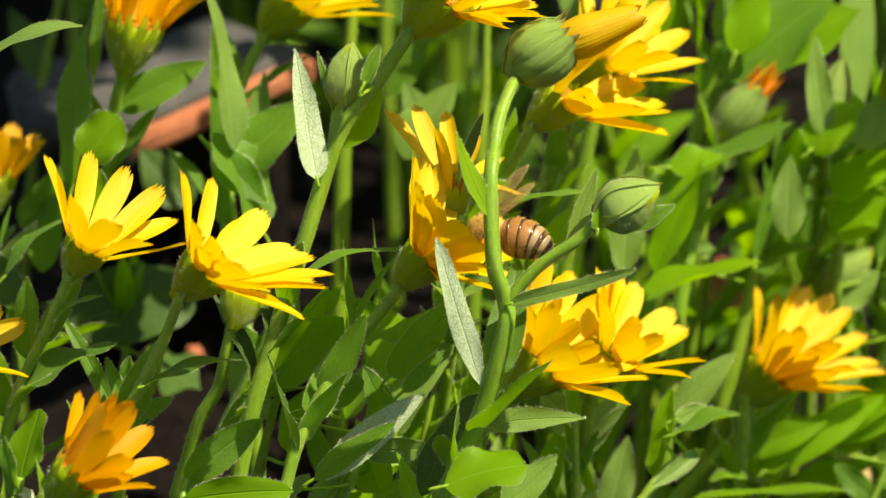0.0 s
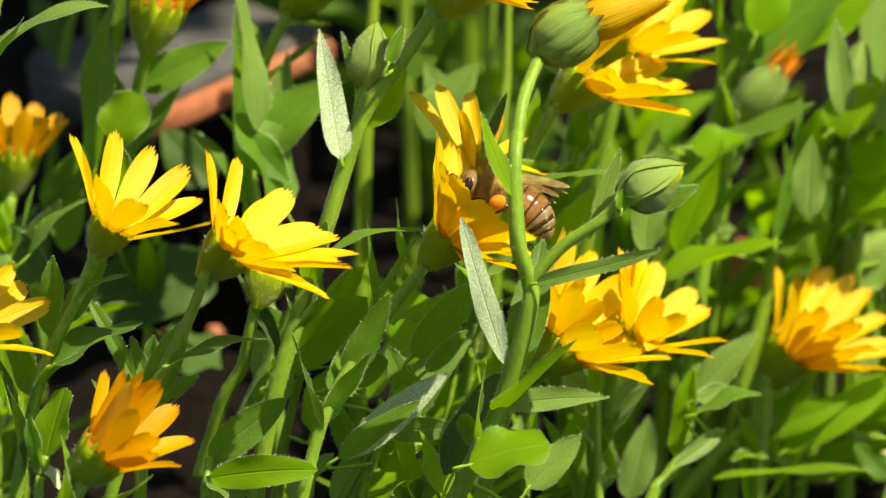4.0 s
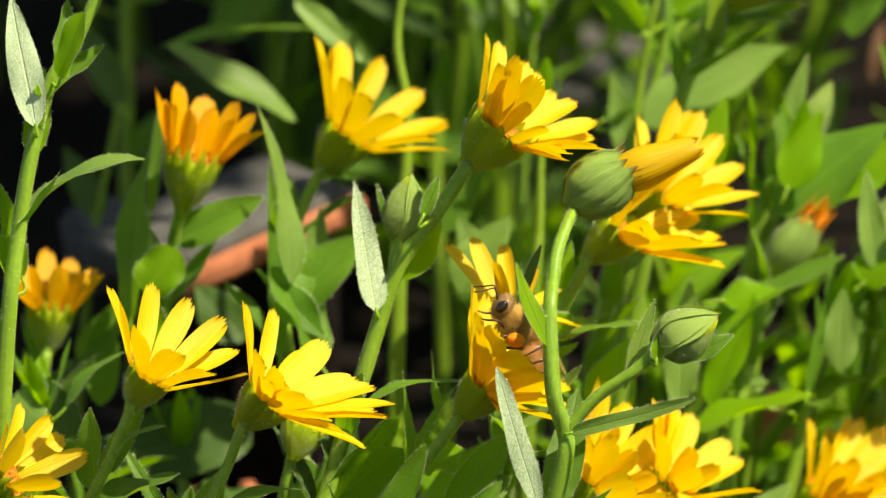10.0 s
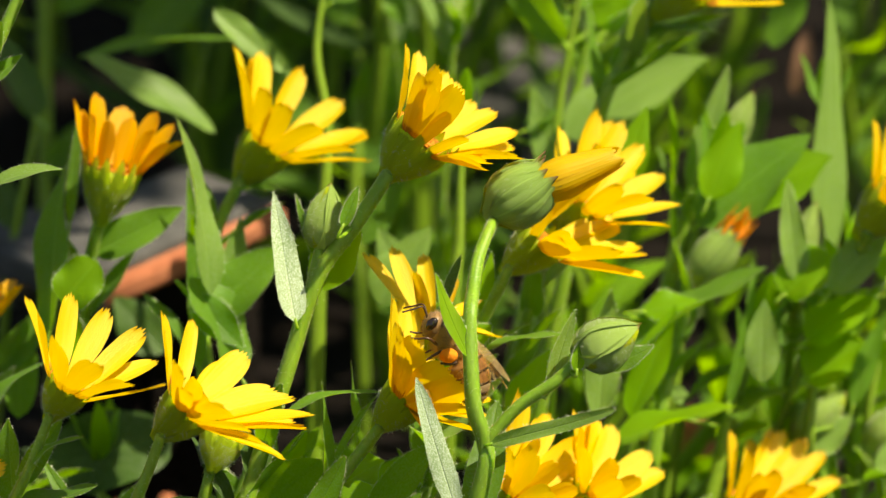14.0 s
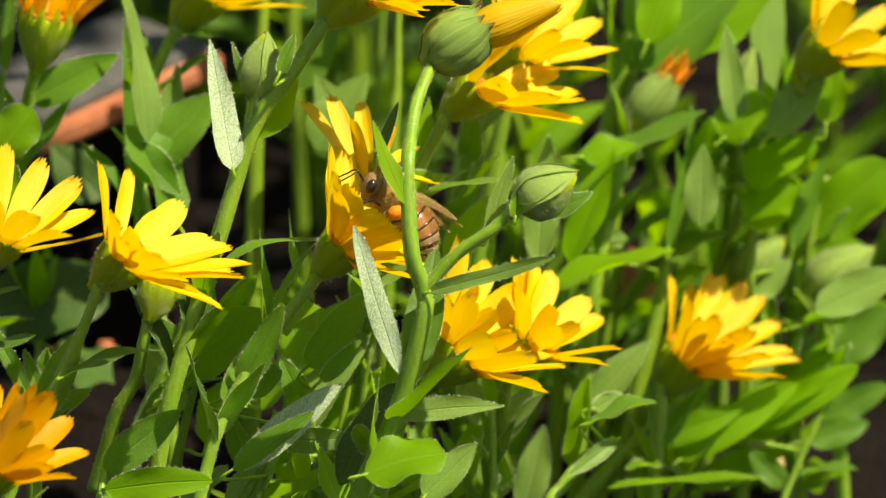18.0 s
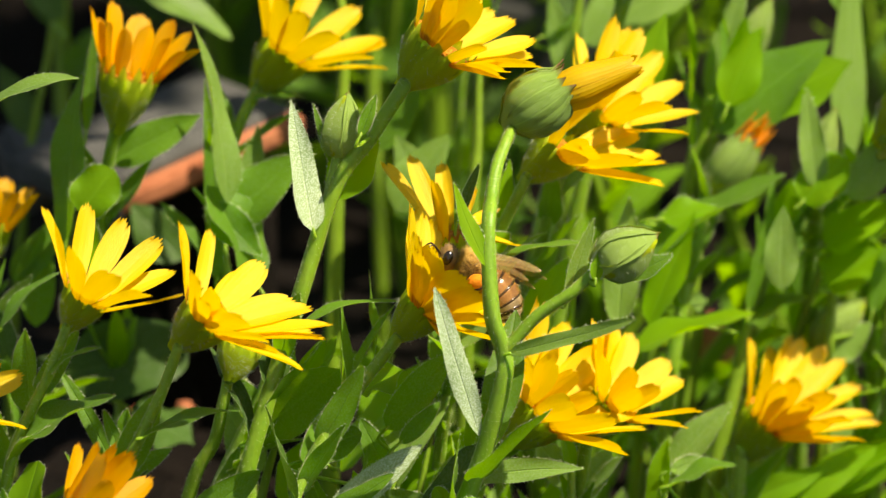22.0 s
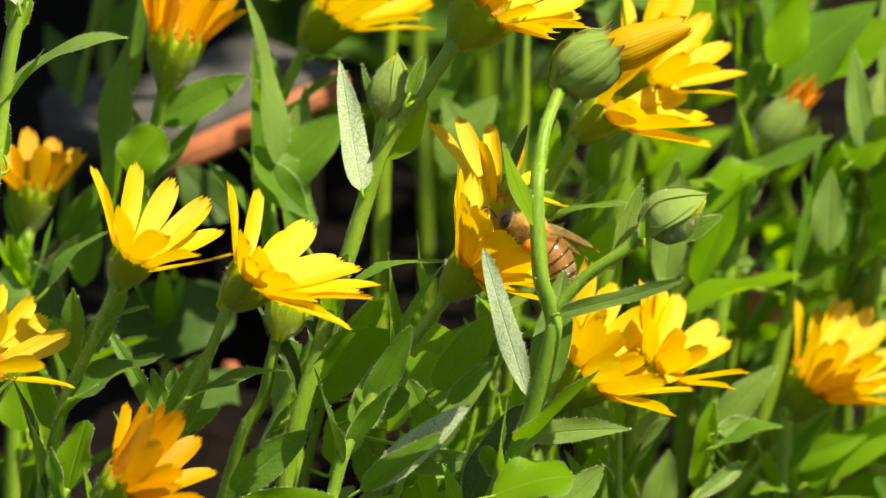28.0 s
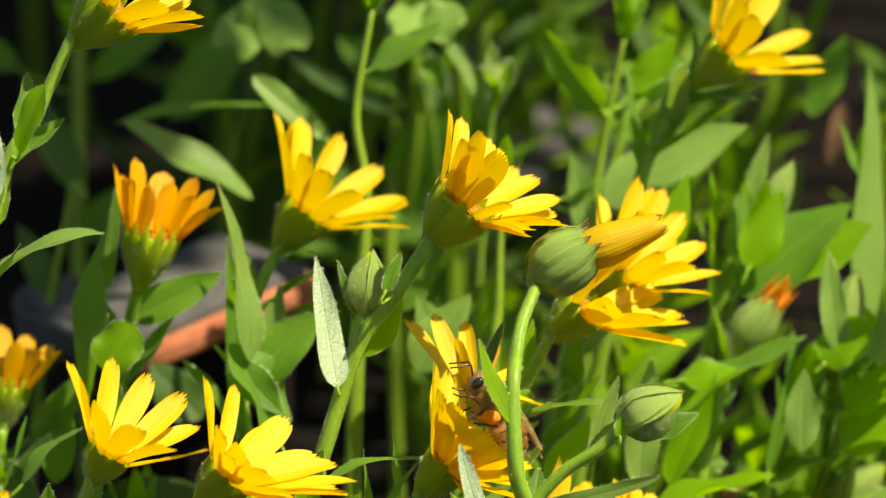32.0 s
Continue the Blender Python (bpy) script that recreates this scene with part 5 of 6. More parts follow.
shoot("green shoot with broad toothed leaves under the flowers", ([(-0.01425, 0.00615, 0.02916), (-0.01308, 0.00855, 0.03511), (-0.01162, 0.01052, 0.03999), (-0.00958, 0.01249, 0.04486)], 0.00099, 0.00058),
      [((-0.01318, 0.0177, 0.03372), (-0.01788, 0.02056, 0.04082), 0.00421, (-0.564, -0.798, 0.212), 'p', 0.0, 0.15, 0.6, 1.0, 0), ((-0.01072, 0.00536, 0.03522), (-0.00839, 0.00798, 0.0417), 0.00424, (0.1, 0.078, 0.992), 'b', 0.0, 0.15, 0.6, 1.0, 0), ((-0.00548, 0.00449, 0.03306), (0.00093, 0.00602, 0.03684), 0.00699, (0.1, 0.078, 0.992), 'b', 0.0, 0.15, 0.6, 1.0, 0)])
shoot("dense green shoot with narrow leaves below the bee", ([(0.00094, 0.01055, 0.02403), (0.0027, 0.01318, 0.03056), (0.00387, 0.01538, 0.036), (0.00505, 0.01714, 0.04035)], 0.00088, 0.00053),
      [((-0.00258, 0.01087, 0.03284), (0.00679, 0.01526, 0.04369), 0.00451, (-0.564, -0.798, 0.212), 'p', 0.06, 0.2, 0.6, 1.0, 0), ((-0.00141, 0.0155, 0.02827), (0.01035, 0.0199, 0.03918), 0.00405, (-0.564, -0.798, 0.212), 'b', 0.06, 0.25, 0.6, 1.0, 0), ((0.00444, 0.00812, 0.03403), (0.00911, 0.01052, 0.03999), 0.00297, (0.0, -0.771, 0.636), 'p', 0.0, 0.15, 0.6, 1.0, 0), ((0.00271, 0.01682, 0.03154), (-0.00141, 0.01924, 0.03754), 0.00298, (0.0, -0.771, 0.636), 'b', 0.0, 0.15, 0.6, 1.0, 0), ((-0.00495, 0.02046, 0.03254), (0.00448, 0.02488, 0.04348), 0.00549, (-0.697, -0.404, 0.593), 'b', 0.05, 0.2, 0.6, 1.0, 0), ((0.01513, 0.01967, 0.02258), (0.0175, 0.02321, 0.03135), 0.00296, (0.0, -0.771, 0.636), 'b', 0.0, 0.15, 0.6, 1.0, 0), ((0.01996, 0.02517, 0.02017), (0.01877, 0.02873, 0.02898), 0.00435, (-0.564, -0.798, 0.212), 'p', 0.0, 0.15, 0.6, 1.0, 0), ((0.0104, 0.01967, 0.02258), (0.01277, 0.02277, 0.03026), 0.00261, (0.0, -0.771, 0.636), 'b', 0.0, 0.15, 0.6, 1.0, 0), ((0.02244, 0.03022, 0.01665), (0.02483, 0.03357, 0.02495), 0.00359, (0.0, -0.771, 0.636), 'p', 0.0, 0.15, 0.6, 1.0, 0)])
shoot("leafy shoot at the foot of the tall marigold", ([(-0.00835, -0.00362, 0.02901), (-0.00545, -0.00145, 0.03438), (-0.00255, 0.00029, 0.03868)], 0.00099, 0.00064),
      [((-0.00835, -0.00297, 0.03062), (-0.00371, -0.00014, 0.03761), 0.00353, (0.0, -0.771, 0.636), 'p', 0.0, 0.15, 0.6, 1.0, 0), ((-0.00081, 0.00043, 0.03103), (-0.00372, 0.00392, 0.03965), 0.00467, (-0.564, -0.798, 0.212), 'b', 0.0, 0.15, 0.6, 1.0, 0), ((-0.00486, -0.0055, 0.03237), (0.00208, -0.00398, 0.03612), 0.00648, (0.1, 0.078, 0.992), 'b', 0.0, 0.15, 0.6, 1.0, 0), ((-0.01302, 0.0, 0.02995), (-0.00837, 0.00174, 0.03426), 0.00697, (0.1, 0.078, 0.992), 'p', 0.0, 0.15, 0.6, 1.0, 0), ((-0.0178, 0.00824, 0.02632), (-0.02131, 0.01087, 0.03284), 0.00423, (-0.564, -0.798, 0.212), 'p', 0.0, 0.15, 0.6, 1.0, 0), ((0.00381, -0.00868, 0.03251), (0.00035, -0.00565, 0.03999), 0.00376, (0.422, -0.212, 0.882), 'b', 0.0, 0.15, 0.6, 1.0, 0)])
shoot("dark shoot in the gap beside the yellow flower", ([(-0.04162, 0.02321, 0.03135), (-0.04221, 0.02631, 0.03903), (-0.0428, 0.02897, 0.04561)], 0.00077, 0.00053),
      [((-0.04635, 0.02764, 0.04232), (-0.0428, 0.03019, 0.04862), 0.00415, (0.422, -0.212, 0.882), 'p', 0.1, 0.2, 0.6, 1.0, 0), ((-0.04054, 0.02321, 0.04736), (-0.03406, 0.02552, 0.05309), 0.00235, (0.1, 0.078, 0.992), 'g', 0.2, 0.15, 0.6, 1.0, 0), ((-0.04004, 0.03318, 0.04), (-0.04242, 0.0354, 0.04551), 0.00359, (0.0, -0.771, 0.636), 'd', 0.0, 0.15, 0.6, 1.0, 0), ((-0.04259, 0.0177, 0.03372), (-0.04377, 0.02123, 0.04245), 0.00648, (0.0, -0.771, 0.636), 'b', 0.05, 0.1, 0.6, 1.0, 0), ((-0.03743, 0.0456, 0.0387), (-0.03683, 0.04942, 0.04816), 0.0036, (0.0, -0.771, 0.636), 'g', 0.0, 0.15, 0.6, 1.0, 0), ((-0.03983, 0.04739, 0.04315), (-0.03323, 0.05009, 0.04983), 0.00391, (-0.564, -0.798, 0.212), 'g', 0.0, 0.15, 0.6, 1.0, 0)])
shoot("blurred green stem with a drooping pale leaf", ([(-0.03948, 0.09716, 0.0382), (-0.0373, 0.10136, 0.04859), (-0.03637, 0.10486, 0.05725), (-0.03668, 0.10859, 0.06649)], 0.00069, 0.0005),
      [((-0.03081, 0.08253, 0.06606), (-0.01687, 0.07933, 0.05812), 0.0046, (0.25, -0.30, 0.92), 'p', 0.04, 0.2, 0.45, 0.5, 0), ((-0.03202, 0.09369, 0.06163), (-0.01431, 0.09452, 0.06369), 0.00321, (0.1, 0.078, 0.992), 'g', 0.1, 0.15, 0.6, 1.0, 0), ((-0.03589, 0.09693, 0.05364), (-0.04116, 0.10064, 0.06283), 0.00376, (0.0, -0.771, 0.636), 'd', 0.0, 0.15, 0.6, 1.0, 0), ((-0.03886, 0.09786, 0.03993), (-0.0426, 0.10089, 0.04744), 0.00377, (0.0, -0.771, 0.636), 'd', 0.0, 0.15, 0.6, 1.0, 0)])
shoot("pale-leaved stem at the edge of the patch", ([(0.04988, 0.07097, 0.03744), (0.05019, 0.07555, 0.04877), (0.04988, 0.08013, 0.06011)], 0.00092, 0.00061), [((0.04892, 0.06769, 0.04534), (0.04934, 0.07943, 0.07439), 0.0046, (0.62, -0.5, 0.6), 'p', 0.02, 0.1, 0.6, 1.0, 0), ((0.04438, 0.09971, 0.06053), (0.0481, 0.1032, 0.06916), 0.00432, (-0.564, -0.798, 0.212), 'g', 0.0, 0.15, 0.6, 1.0, 0)])


shoot("pale scallop-leaved shoot among dim stems", ([(-0.01982, 0.11933, 0.04501), (-0.01762, 0.12311, 0.05438), (-0.01635, 0.12524, 0.05964)], 0.00028, 0.00022),
      [((-0.01606, 0.1025, 0.06743), (-0.02083, 0.10355, 0.07002), 0.01059, (0.422, -0.212, 0.882), 'p', 0.05, 0.1, 0.4, 0.4, 0), ((-0.01606, 0.10273, 0.06801), (-0.01091, 0.10366, 0.0703), 0.00806, (0.422, -0.212, 0.882), 'p', 0.05, 0.1, 0.4, 0.4, 0), ((-0.01591, 0.10578, 0.06754), (-0.01578, 0.10753, 0.07186), 0.00703, (0.422, -0.212, 0.882), 'p', 0.05, 0.1, 0.4, 0.4, 0)])
shoot("pale broad-leaved shoot among dim stems", ([(0.00352, 0.11467, 0.0495), (0.00214, 0.11797, 0.05766), (0.00176, 0.11985, 0.06232)], 0.00028, 0.00022),
      [((0.00173, 0.09745, 0.07095), (-0.0021, 0.09826, 0.07296), 0.00819, (0.422, -0.212, 0.882), 'p', 0.05, 0.1, 0.45, 0.5, 0), ((0.00173, 0.09745, 0.07095), (0.00623, 0.09838, 0.07324), 0.00613, (0.422, -0.212, 0.882), 'p', 0.05, 0.1, 0.45, 0.5, 0), ((0.00191, 0.09641, 0.06838), (0.00407, 0.09503, 0.06495), 0.0025, (0.0, -0.771, 0.636), 'g', 0.0, 0.15, 0.6, 1.0, 0)])
p = thing("dry_leaf", (0.04591, 0.05986, 0.00995), "curled straw-coloured dead leaf lying near the soil", "leaf")
add_leaf(p, ((0.0456, 0.05986, 0.00995), (0.05324, 0.05815, 0.0057), 0.00416, (0.1, 0.078, 0.992), 'y', 0.35, 0.4, 0.4, 0.4, 0), name="blade")

p = thing("dry_leaf", (0.04848, 0.13196, 0.04424), "brown withered leaf hanging in the shade", "leaf")
add_leaf(p, ((0.04817, 0.13148, 0.04306), (0.04957, 0.13439, 0.05026), 0.00217, (0.0, -0.771, 0.636), 'n', 0.2, 0.5, 0.4, 0.6, 0), name="blade")

# ---- sprigs between the flowers ----
def sprig(label, stem, leaves, group="leafy shoots"):
    """A leafy shoot whose stem ends in its highest leaves."""
    p = thing("leafy_shoot", Vector(stem[0][0]), label, "plant", group)
    add_stem(p, stem, hairy=10, material=STEM_SHADED if stem[0][0][1] > 0.05 else STEM)
    for lf in leaves:
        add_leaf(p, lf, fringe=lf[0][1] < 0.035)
        add_stalk(p, lf)
    return p


sprig('low marigold shoot with a sun-pierced oval leaf', ([(-0.0381, -0.022, 0.03902), (-0.03776, -0.021, 0.04157), (-0.03731, -0.02, 0.04337)], 0.00056, 0.00045),
      [((-0.03732, -0.02, 0.04324), (-0.0352, -0.016, 0.04922), 0.00406, (-0.62, -0.7, 0.35), 'b', 0.04, 0.15, 0.4, 0.45, 0), ((-0.03764, -0.021, 0.04169), (-0.03893, -0.018, 0.04722), 0.00192, (-0.62, -0.7, 0.35), 'g', 0.05, 0.2, 0.55, 0.8, 0), ((-0.03744, -0.02, 0.0425), (-0.03591, -0.022, 0.04057), 0.00147, (0.62, -0.5, 0.6), 's', 0.05, 0.2, 0.55, 0.8, 0)])
sprig('cluster of small pointed leaves on a short stem', ([(-0.02754, -0.006, 0.04018), (-0.02713, -0.005, 0.0432), (-0.02679, -0.004, 0.04559)], 0.00051, 0.0004),
      [((-0.0268, -0.004, 0.04484), (-0.02657, -0.002, 0.04913), 0.00229, (-0.62, -0.7, 0.35), 'g', 0.02, 0.3, 0.4, 0.7, 0), ((-0.02712, -0.005, 0.04477), (-0.02908, -0.003, 0.04943), 0.00137, (0.1, -0.93, 0.37), 'g', 0.02, 0.3, 0.55, 0.8, 0), ((-0.02744, -0.003, 0.0414), (-0.03367, 0.004, 0.05125), 0.00172, (0.1, -0.93, 0.37), 'g', 0.05, 0.3, 0.5, 0.7, 0), ((-0.02691, -0.004, 0.04528), (-0.0241, -0.002, 0.0485), 0.00149, (-0.62, -0.7, 0.35), 'g', 0.05, 0.2, 0.55, 0.8, 0)])
sprig('low shoot with a broad downy-edged leaf', ([(-0.02151, -0.012, 0.03463), (-0.02129, -0.011, 0.0367), (-0.02103, -0.009, 0.03846)], 0.00057, 0.0004),
      [((-0.02103, -0.009, 0.03834), (-0.01321, -0.006, 0.04407), 0.00365, (0.35, -0.8, 0.5), 'g', 0.06, 0.28, 0.5, 0.75, 0), ((-0.02103, -0.012, 0.03751), (-0.00985, -0.013, 0.03896), 0.0033, (-0.62, -0.7, 0.35), 'b', 0.1, 0.25, 0.5, 0.6, 0), ((-0.02114, -0.012, 0.03776), (-0.01904, -0.014, 0.03613), 0.00227, (0.1, 0.08, 0.99), 'g', 0.05, 0.2, 0.55, 0.8, 0)])
sprig('stout pale stem with large toothed leaves', ([(-0.02024, 0.01, 0.02688), (-0.01816, 0.011, 0.03283), (-0.0155, 0.012, 0.03877), (-0.01326, 0.013, 0.0433), (-0.01161, 0.014, 0.04776)], 0.00116, 0.00087),
      [((-0.01437, 0.009, 0.04069), (-0.00508, 0.006, 0.05017), 0.00555, (0.1, -0.93, 0.37), 'g', 0.05, 0.14, 0.5, 0.55, 10), ((-0.01603, 0.009, 0.03764), (-0.00849, 0.006, 0.04222), 0.00312, (0.1, 0.08, 0.99), 'g', 0.12, 0.3, 0.5, 0.7, 0), ((-0.01314, 0.013, 0.04311), (-0.01723, 0.014, 0.04586), 0.00232, (0.1, -0.93, 0.37), 'g', 0.05, 0.2, 0.55, 0.8, 0), ((-0.01486, 0.01, 0.04026), (-0.01101, 0.008, 0.04428), 0.00231, (-0.62, -0.7, 0.35), 'b', 0.05, 0.2, 0.55, 0.8, 0), ((-0.01754, 0.01, 0.0339), (-0.01545, 0.01, 0.03963), 0.00208, (-0.62, -0.7, 0.35), 'g', 0.05, 0.2, 0.55, 0.8, 0)])
sprig('leafy stem with a silvery sunlit leaf tip', ([(-0.00553, -0.003, 0.03068), (-0.00472, -0.002, 0.03328), (-0.00379, -0.001, 0.03613), (-0.00281, 0.0, 0.03822), (-0.00223, 0.001, 0.03969)], 0.00063, 0.00046),
      [((-0.00766, -0.006, 0.03729), (0.00354, -0.004, 0.0456), 0.00331, (0.62, -0.5, 0.6), 's', 0.05, 0.35, 0.55, 0.75, -25), ((-0.00784, -0.009, 0.03834), (0.00046, -0.008, 0.04449), 0.00251, (-0.62, -0.7, 0.35), 'g', 0.06, 0.3, 0.55, 0.8, 0), ((-0.00543, -0.001, 0.03297), (-0.00861, 0.002, 0.04209), 0.00287, (-0.62, -0.7, 0.35), 'g', 0.04, 0.25, 0.55, 0.8, 0), ((-0.00837, -0.002, 0.04336), (-0.0027, -0.002, 0.04625), 0.00355, (-0.62, -0.7, 0.35), 'g', 0.1, 0.2, 0.5, 0.5, 0), ((-0.0031, 0.0, 0.03759), (0.00444, 0.0, 0.03822), 0.00264, (0.1, -0.93, 0.37), 'p', 0.08, 0.25, 0.55, 0.8, 0)])
sprig('pale green stem among dark leaves', ([(-0.00316, 0.003, 0.02804), (-0.002, 0.004, 0.03078), (-0.00024, 0.005, 0.03607), (0.00064, 0.006, 0.04007)], 0.00069, 0.00052),
      [((-0.00021, 0.004, 0.04421), (0.00635, 0.006, 0.05143), 0.00357, (0.1, -0.93, 0.37), 'g', 0.05, 0.25, 0.45, 0.6, 0), ((0.00108, 0.002, 0.04342), (0.00536, 0.004, 0.04711), 0.00184, (0.1, -0.93, 0.37), 'g', 0.05, 0.3, 0.55, 0.8, 0), ((0.00303, -0.008, 0.03615), (0.00868, -0.006, 0.04683), 0.00365, (-0.62, -0.7, 0.35), 'd', 0.06, 0.25, 0.5, 0.6, 0), ((0.00713, -0.009, 0.04023), (0.00459, -0.008, 0.04281), 0.00239, (-0.62, -0.7, 0.35), 'b', 0.1, 0.3, 0.4, 0.5, 0), ((0.00032, 0.008, 0.03668), (-0.00318, 0.01, 0.0428), 0.00266, (0.1, -0.93, 0.37), 'g', 0.05, 0.2, 0.55, 0.8, 0)])
sprig('pale shoot with dark oval leaves under the amber flower', ([(0.02438, 0.014, 0.02321), (0.02627, 0.016, 0.02542), (0.02853, 0.018, 0.02777), (0.03185, 0.02, 0.02896)], 0.00087, 0.00052),
      [((0.02909, 0.018, 0.03162), (0.03626, 0.018, 0.03393), 0.00419, (0.1, 0.08, 0.99), 'g', 0.12, 0.25, 0.45, 0.5, 0), ((0.02724, 0.018, 0.02687), (0.02913, 0.022, 0.03542), 0.0028, (-0.62, -0.7, 0.35), 'b', 0.04, 0.3, 0.45, 0.6, 0), ((0.03181, 0.018, 0.02969), (0.02671, 0.014, 0.02771), 0.00175, (0.62, -0.5, 0.6), 'p', 0.1, 0.3, 0.55, 0.8, 0), ((0.02947, 0.02, 0.03249), (0.03266, 0.021, 0.03367), 0.00175, (0.62, -0.5, 0.6), 'p', 0.05, 0.2, 0.55, 0.8, 0)])
sprig('thin upright stem with a narrow bright leaf', ([(0.01918, 0.012, 0.02409), (0.01906, 0.014, 0.02835), (0.01894, 0.016, 0.03452)], 0.00052, 0.00041),
      [((0.02083, 0.014, 0.02694), (0.01766, 0.017, 0.03397), 0.00163, (-0.62, -0.7, 0.35), 'b', 0.03, 0.25, 0.55, 0.8, 0), ((0.01895, 0.014, 0.02835), (0.02153, 0.016, 0.03324), 0.00128, (-0.62, -0.7, 0.35), 'g', 0.03, 0.25, 0.55, 0.8, 0), ((0.01911, 0.02, 0.02895), (0.02323, 0.022, 0.03452), 0.00292, (0.1, -0.93, 0.37), 'p', 0.05, 0.2, 0.55, 0.8, 0), ((0.01923, 0.022, 0.03002), (0.01557, 0.024, 0.03431), 0.00351, (0.1, -0.93, 0.37), 'p', 0.05, 0.2, 0.55, 0.8, 0)])
sprig('spreading shoot with long strap leaves near the soil', ([(0.02833, 0.04, 0.01244), (0.03193, 0.041, 0.01661), (0.03675, 0.043, 0.02099), (0.04051, 0.046, 0.02429)], 0.00101, 0.00065),
      [((0.03609, 0.04, 0.01999), (0.04632, 0.042, 0.02371), 0.0032, (0.35, -0.8, 0.5), 'b', 0.06, 0.2, 0.55, 0.8, 0), ((0.03912, 0.04, 0.01803), (0.05213, 0.044, 0.02514), 0.00368, (0.35, -0.8, 0.5), 'b', 0.06, 0.2, 0.5, 0.6, 0), ((0.03143, 0.03, 0.01918), (0.04812, 0.03, 0.01997), 0.00247, (0.1, 0.08, 0.99), 'b', 0.05, 0.2, 0.4, 0.5, 0), ((0.03319, 0.032, 0.02039), (0.03725, 0.032, 0.02078), 0.00212, (0.1, 0.08, 0.99), 'b', 0.15, 0.3, 0.4, 0.4, 0), ((0.03741, 0.045, 0.01881), (0.0447, 0.05, 0.02521), 0.00238, (-0.62, -0.7, 0.35), 'b', 0.04, 0.2, 0.55, 0.8, 0), ((0.03486, 0.038, 0.01922), (0.04144, 0.036, 0.01682), 0.00272, (0.1, 0.08, 0.99), 'p', 0.1, 0.2, 0.55, 0.8, 0)])
sprig('tall dim shoot with broad shaded leaves', ([(-0.03614, 0.13, 0.01547), (-0.03683, 0.135, 0.02728), (-0.03701, 0.14, 0.03911), (-0.03693, 0.145, 0.05094), (-0.03635, 0.15, 0.06007)], 0.00102, 0.00076),
      [((-0.02661, 0.14, 0.0453), (-0.019, 0.15, 0.05194), 0.0059, (0.1, -0.93, 0.37), 'g', 0.05, 0.2, 0.5, 0.5, 0), ((-0.03566, 0.145, 0.04822), (-0.02608, 0.15, 0.05465), 0.0036, (0.1, -0.93, 0.37), 'g', 0.08, 0.2, 0.55, 0.8, 0), ((-0.03689, 0.14, 0.03705), (-0.0421, 0.145, 0.04409), 0.00385, (0.1, -0.93, 0.37), 'g', 0.05, 0.2, 0.55, 0.8, 0), ((-0.03651, 0.136, 0.03239), (-0.02983, 0.14, 0.03708), 0.00447, (0.1, -0.93, 0.37), 'g', 0.05, 0.2, 0.55, 0.8, 0), ((-0.044, 0.145, 0.04955), (-0.0499, 0.15, 0.05183), 0.00322, (0.1, -0.93, 0.37), 'g', 0.05, 0.2, 0.55, 0.8, 0)])
sprig('dim broad-leaved stem behind the high flowers', ([(-0.00094, 0.12, 0.01953), (-0.00163, 0.125, 0.03464), (-0.00103, 0.13, 0.04635), (-0.0017, 0.135, 0.05739)], 0.00088, 0.00063),
      [((-0.00165, 0.128, 0.04098), (0.0053, 0.13, 0.05044), 0.00635, (0.1, -0.93, 0.37), 'g', 0.05, 0.2, 0.5, 0.5, 0), ((-0.00163, 0.126, 0.0363), (0.00537, 0.13, 0.04094), 0.00507, (0.1, -0.93, 0.37), 'g', 0.05, 0.2, 0.5, 0.5, 0), ((-0.00896, 0.14, 0.03646), (-0.01253, 0.145, 0.04625), 0.00449, (0.1, -0.93, 0.37), 'g', 0.05, 0.2, 0.55, 0.8, 0), ((-0.0017, 0.13, 0.05244), (-0.00743, 0.135, 0.05737), 0.00382, (0.1, -0.93, 0.37), 'g', 0.05, 0.2, 0.55, 0.8, 0), ((-0.00369, 0.085, 0.07146), (0.00378, 0.088, 0.07548), 0.00246, (0.35, -0.8, 0.5), 'g', 0.06, 0.2, 0.55, 0.8, 0)])
sprig('sunlit shoot with oblong yellow-green leaves', ([(0.04317, 0.06, 0.02224), (0.04487, 0.061, 0.02972), (0.04621, 0.062, 0.03587), (0.04827, 0.063, 0.04265), (0.05106, 0.064, 0.04901)], 0.00072, 0.00048),
      [((0.04313, 0.062, 0.04401), (0.05044, 0.064, 0.05045), 0.00435, (-0.62, -0.7, 0.35), 'b', 0.064, 0.15, 0.4, 0.5, 0), ((0.04671, 0.06, 0.04151), (0.05439, 0.062, 0.04639), 0.00446, (0.35, -0.8, 0.5), 'b', 0.06, 0.15, 0.4, 0.45, 0), ((0.04638, 0.06, 0.03668), (0.05294, 0.061, 0.04119), 0.00422, (0.35, -0.8, 0.5), 'b', 0.06, 0.15, 0.4, 0.45, 0), ((0.04271, 0.06, 0.0422), (0.04493, 0.062, 0.04738), 0.00313, (-0.62, -0.7, 0.35), 'g', 0.04, 0.2, 0.5, 0.7, 0), ((0.0507, 0.064, 0.0485), (0.05435, 0.065, 0.05224), 0.00242, (-0.62, -0.7, 0.35), 'b', 0.064, 0.2, 0.5, 0.7, 0)])
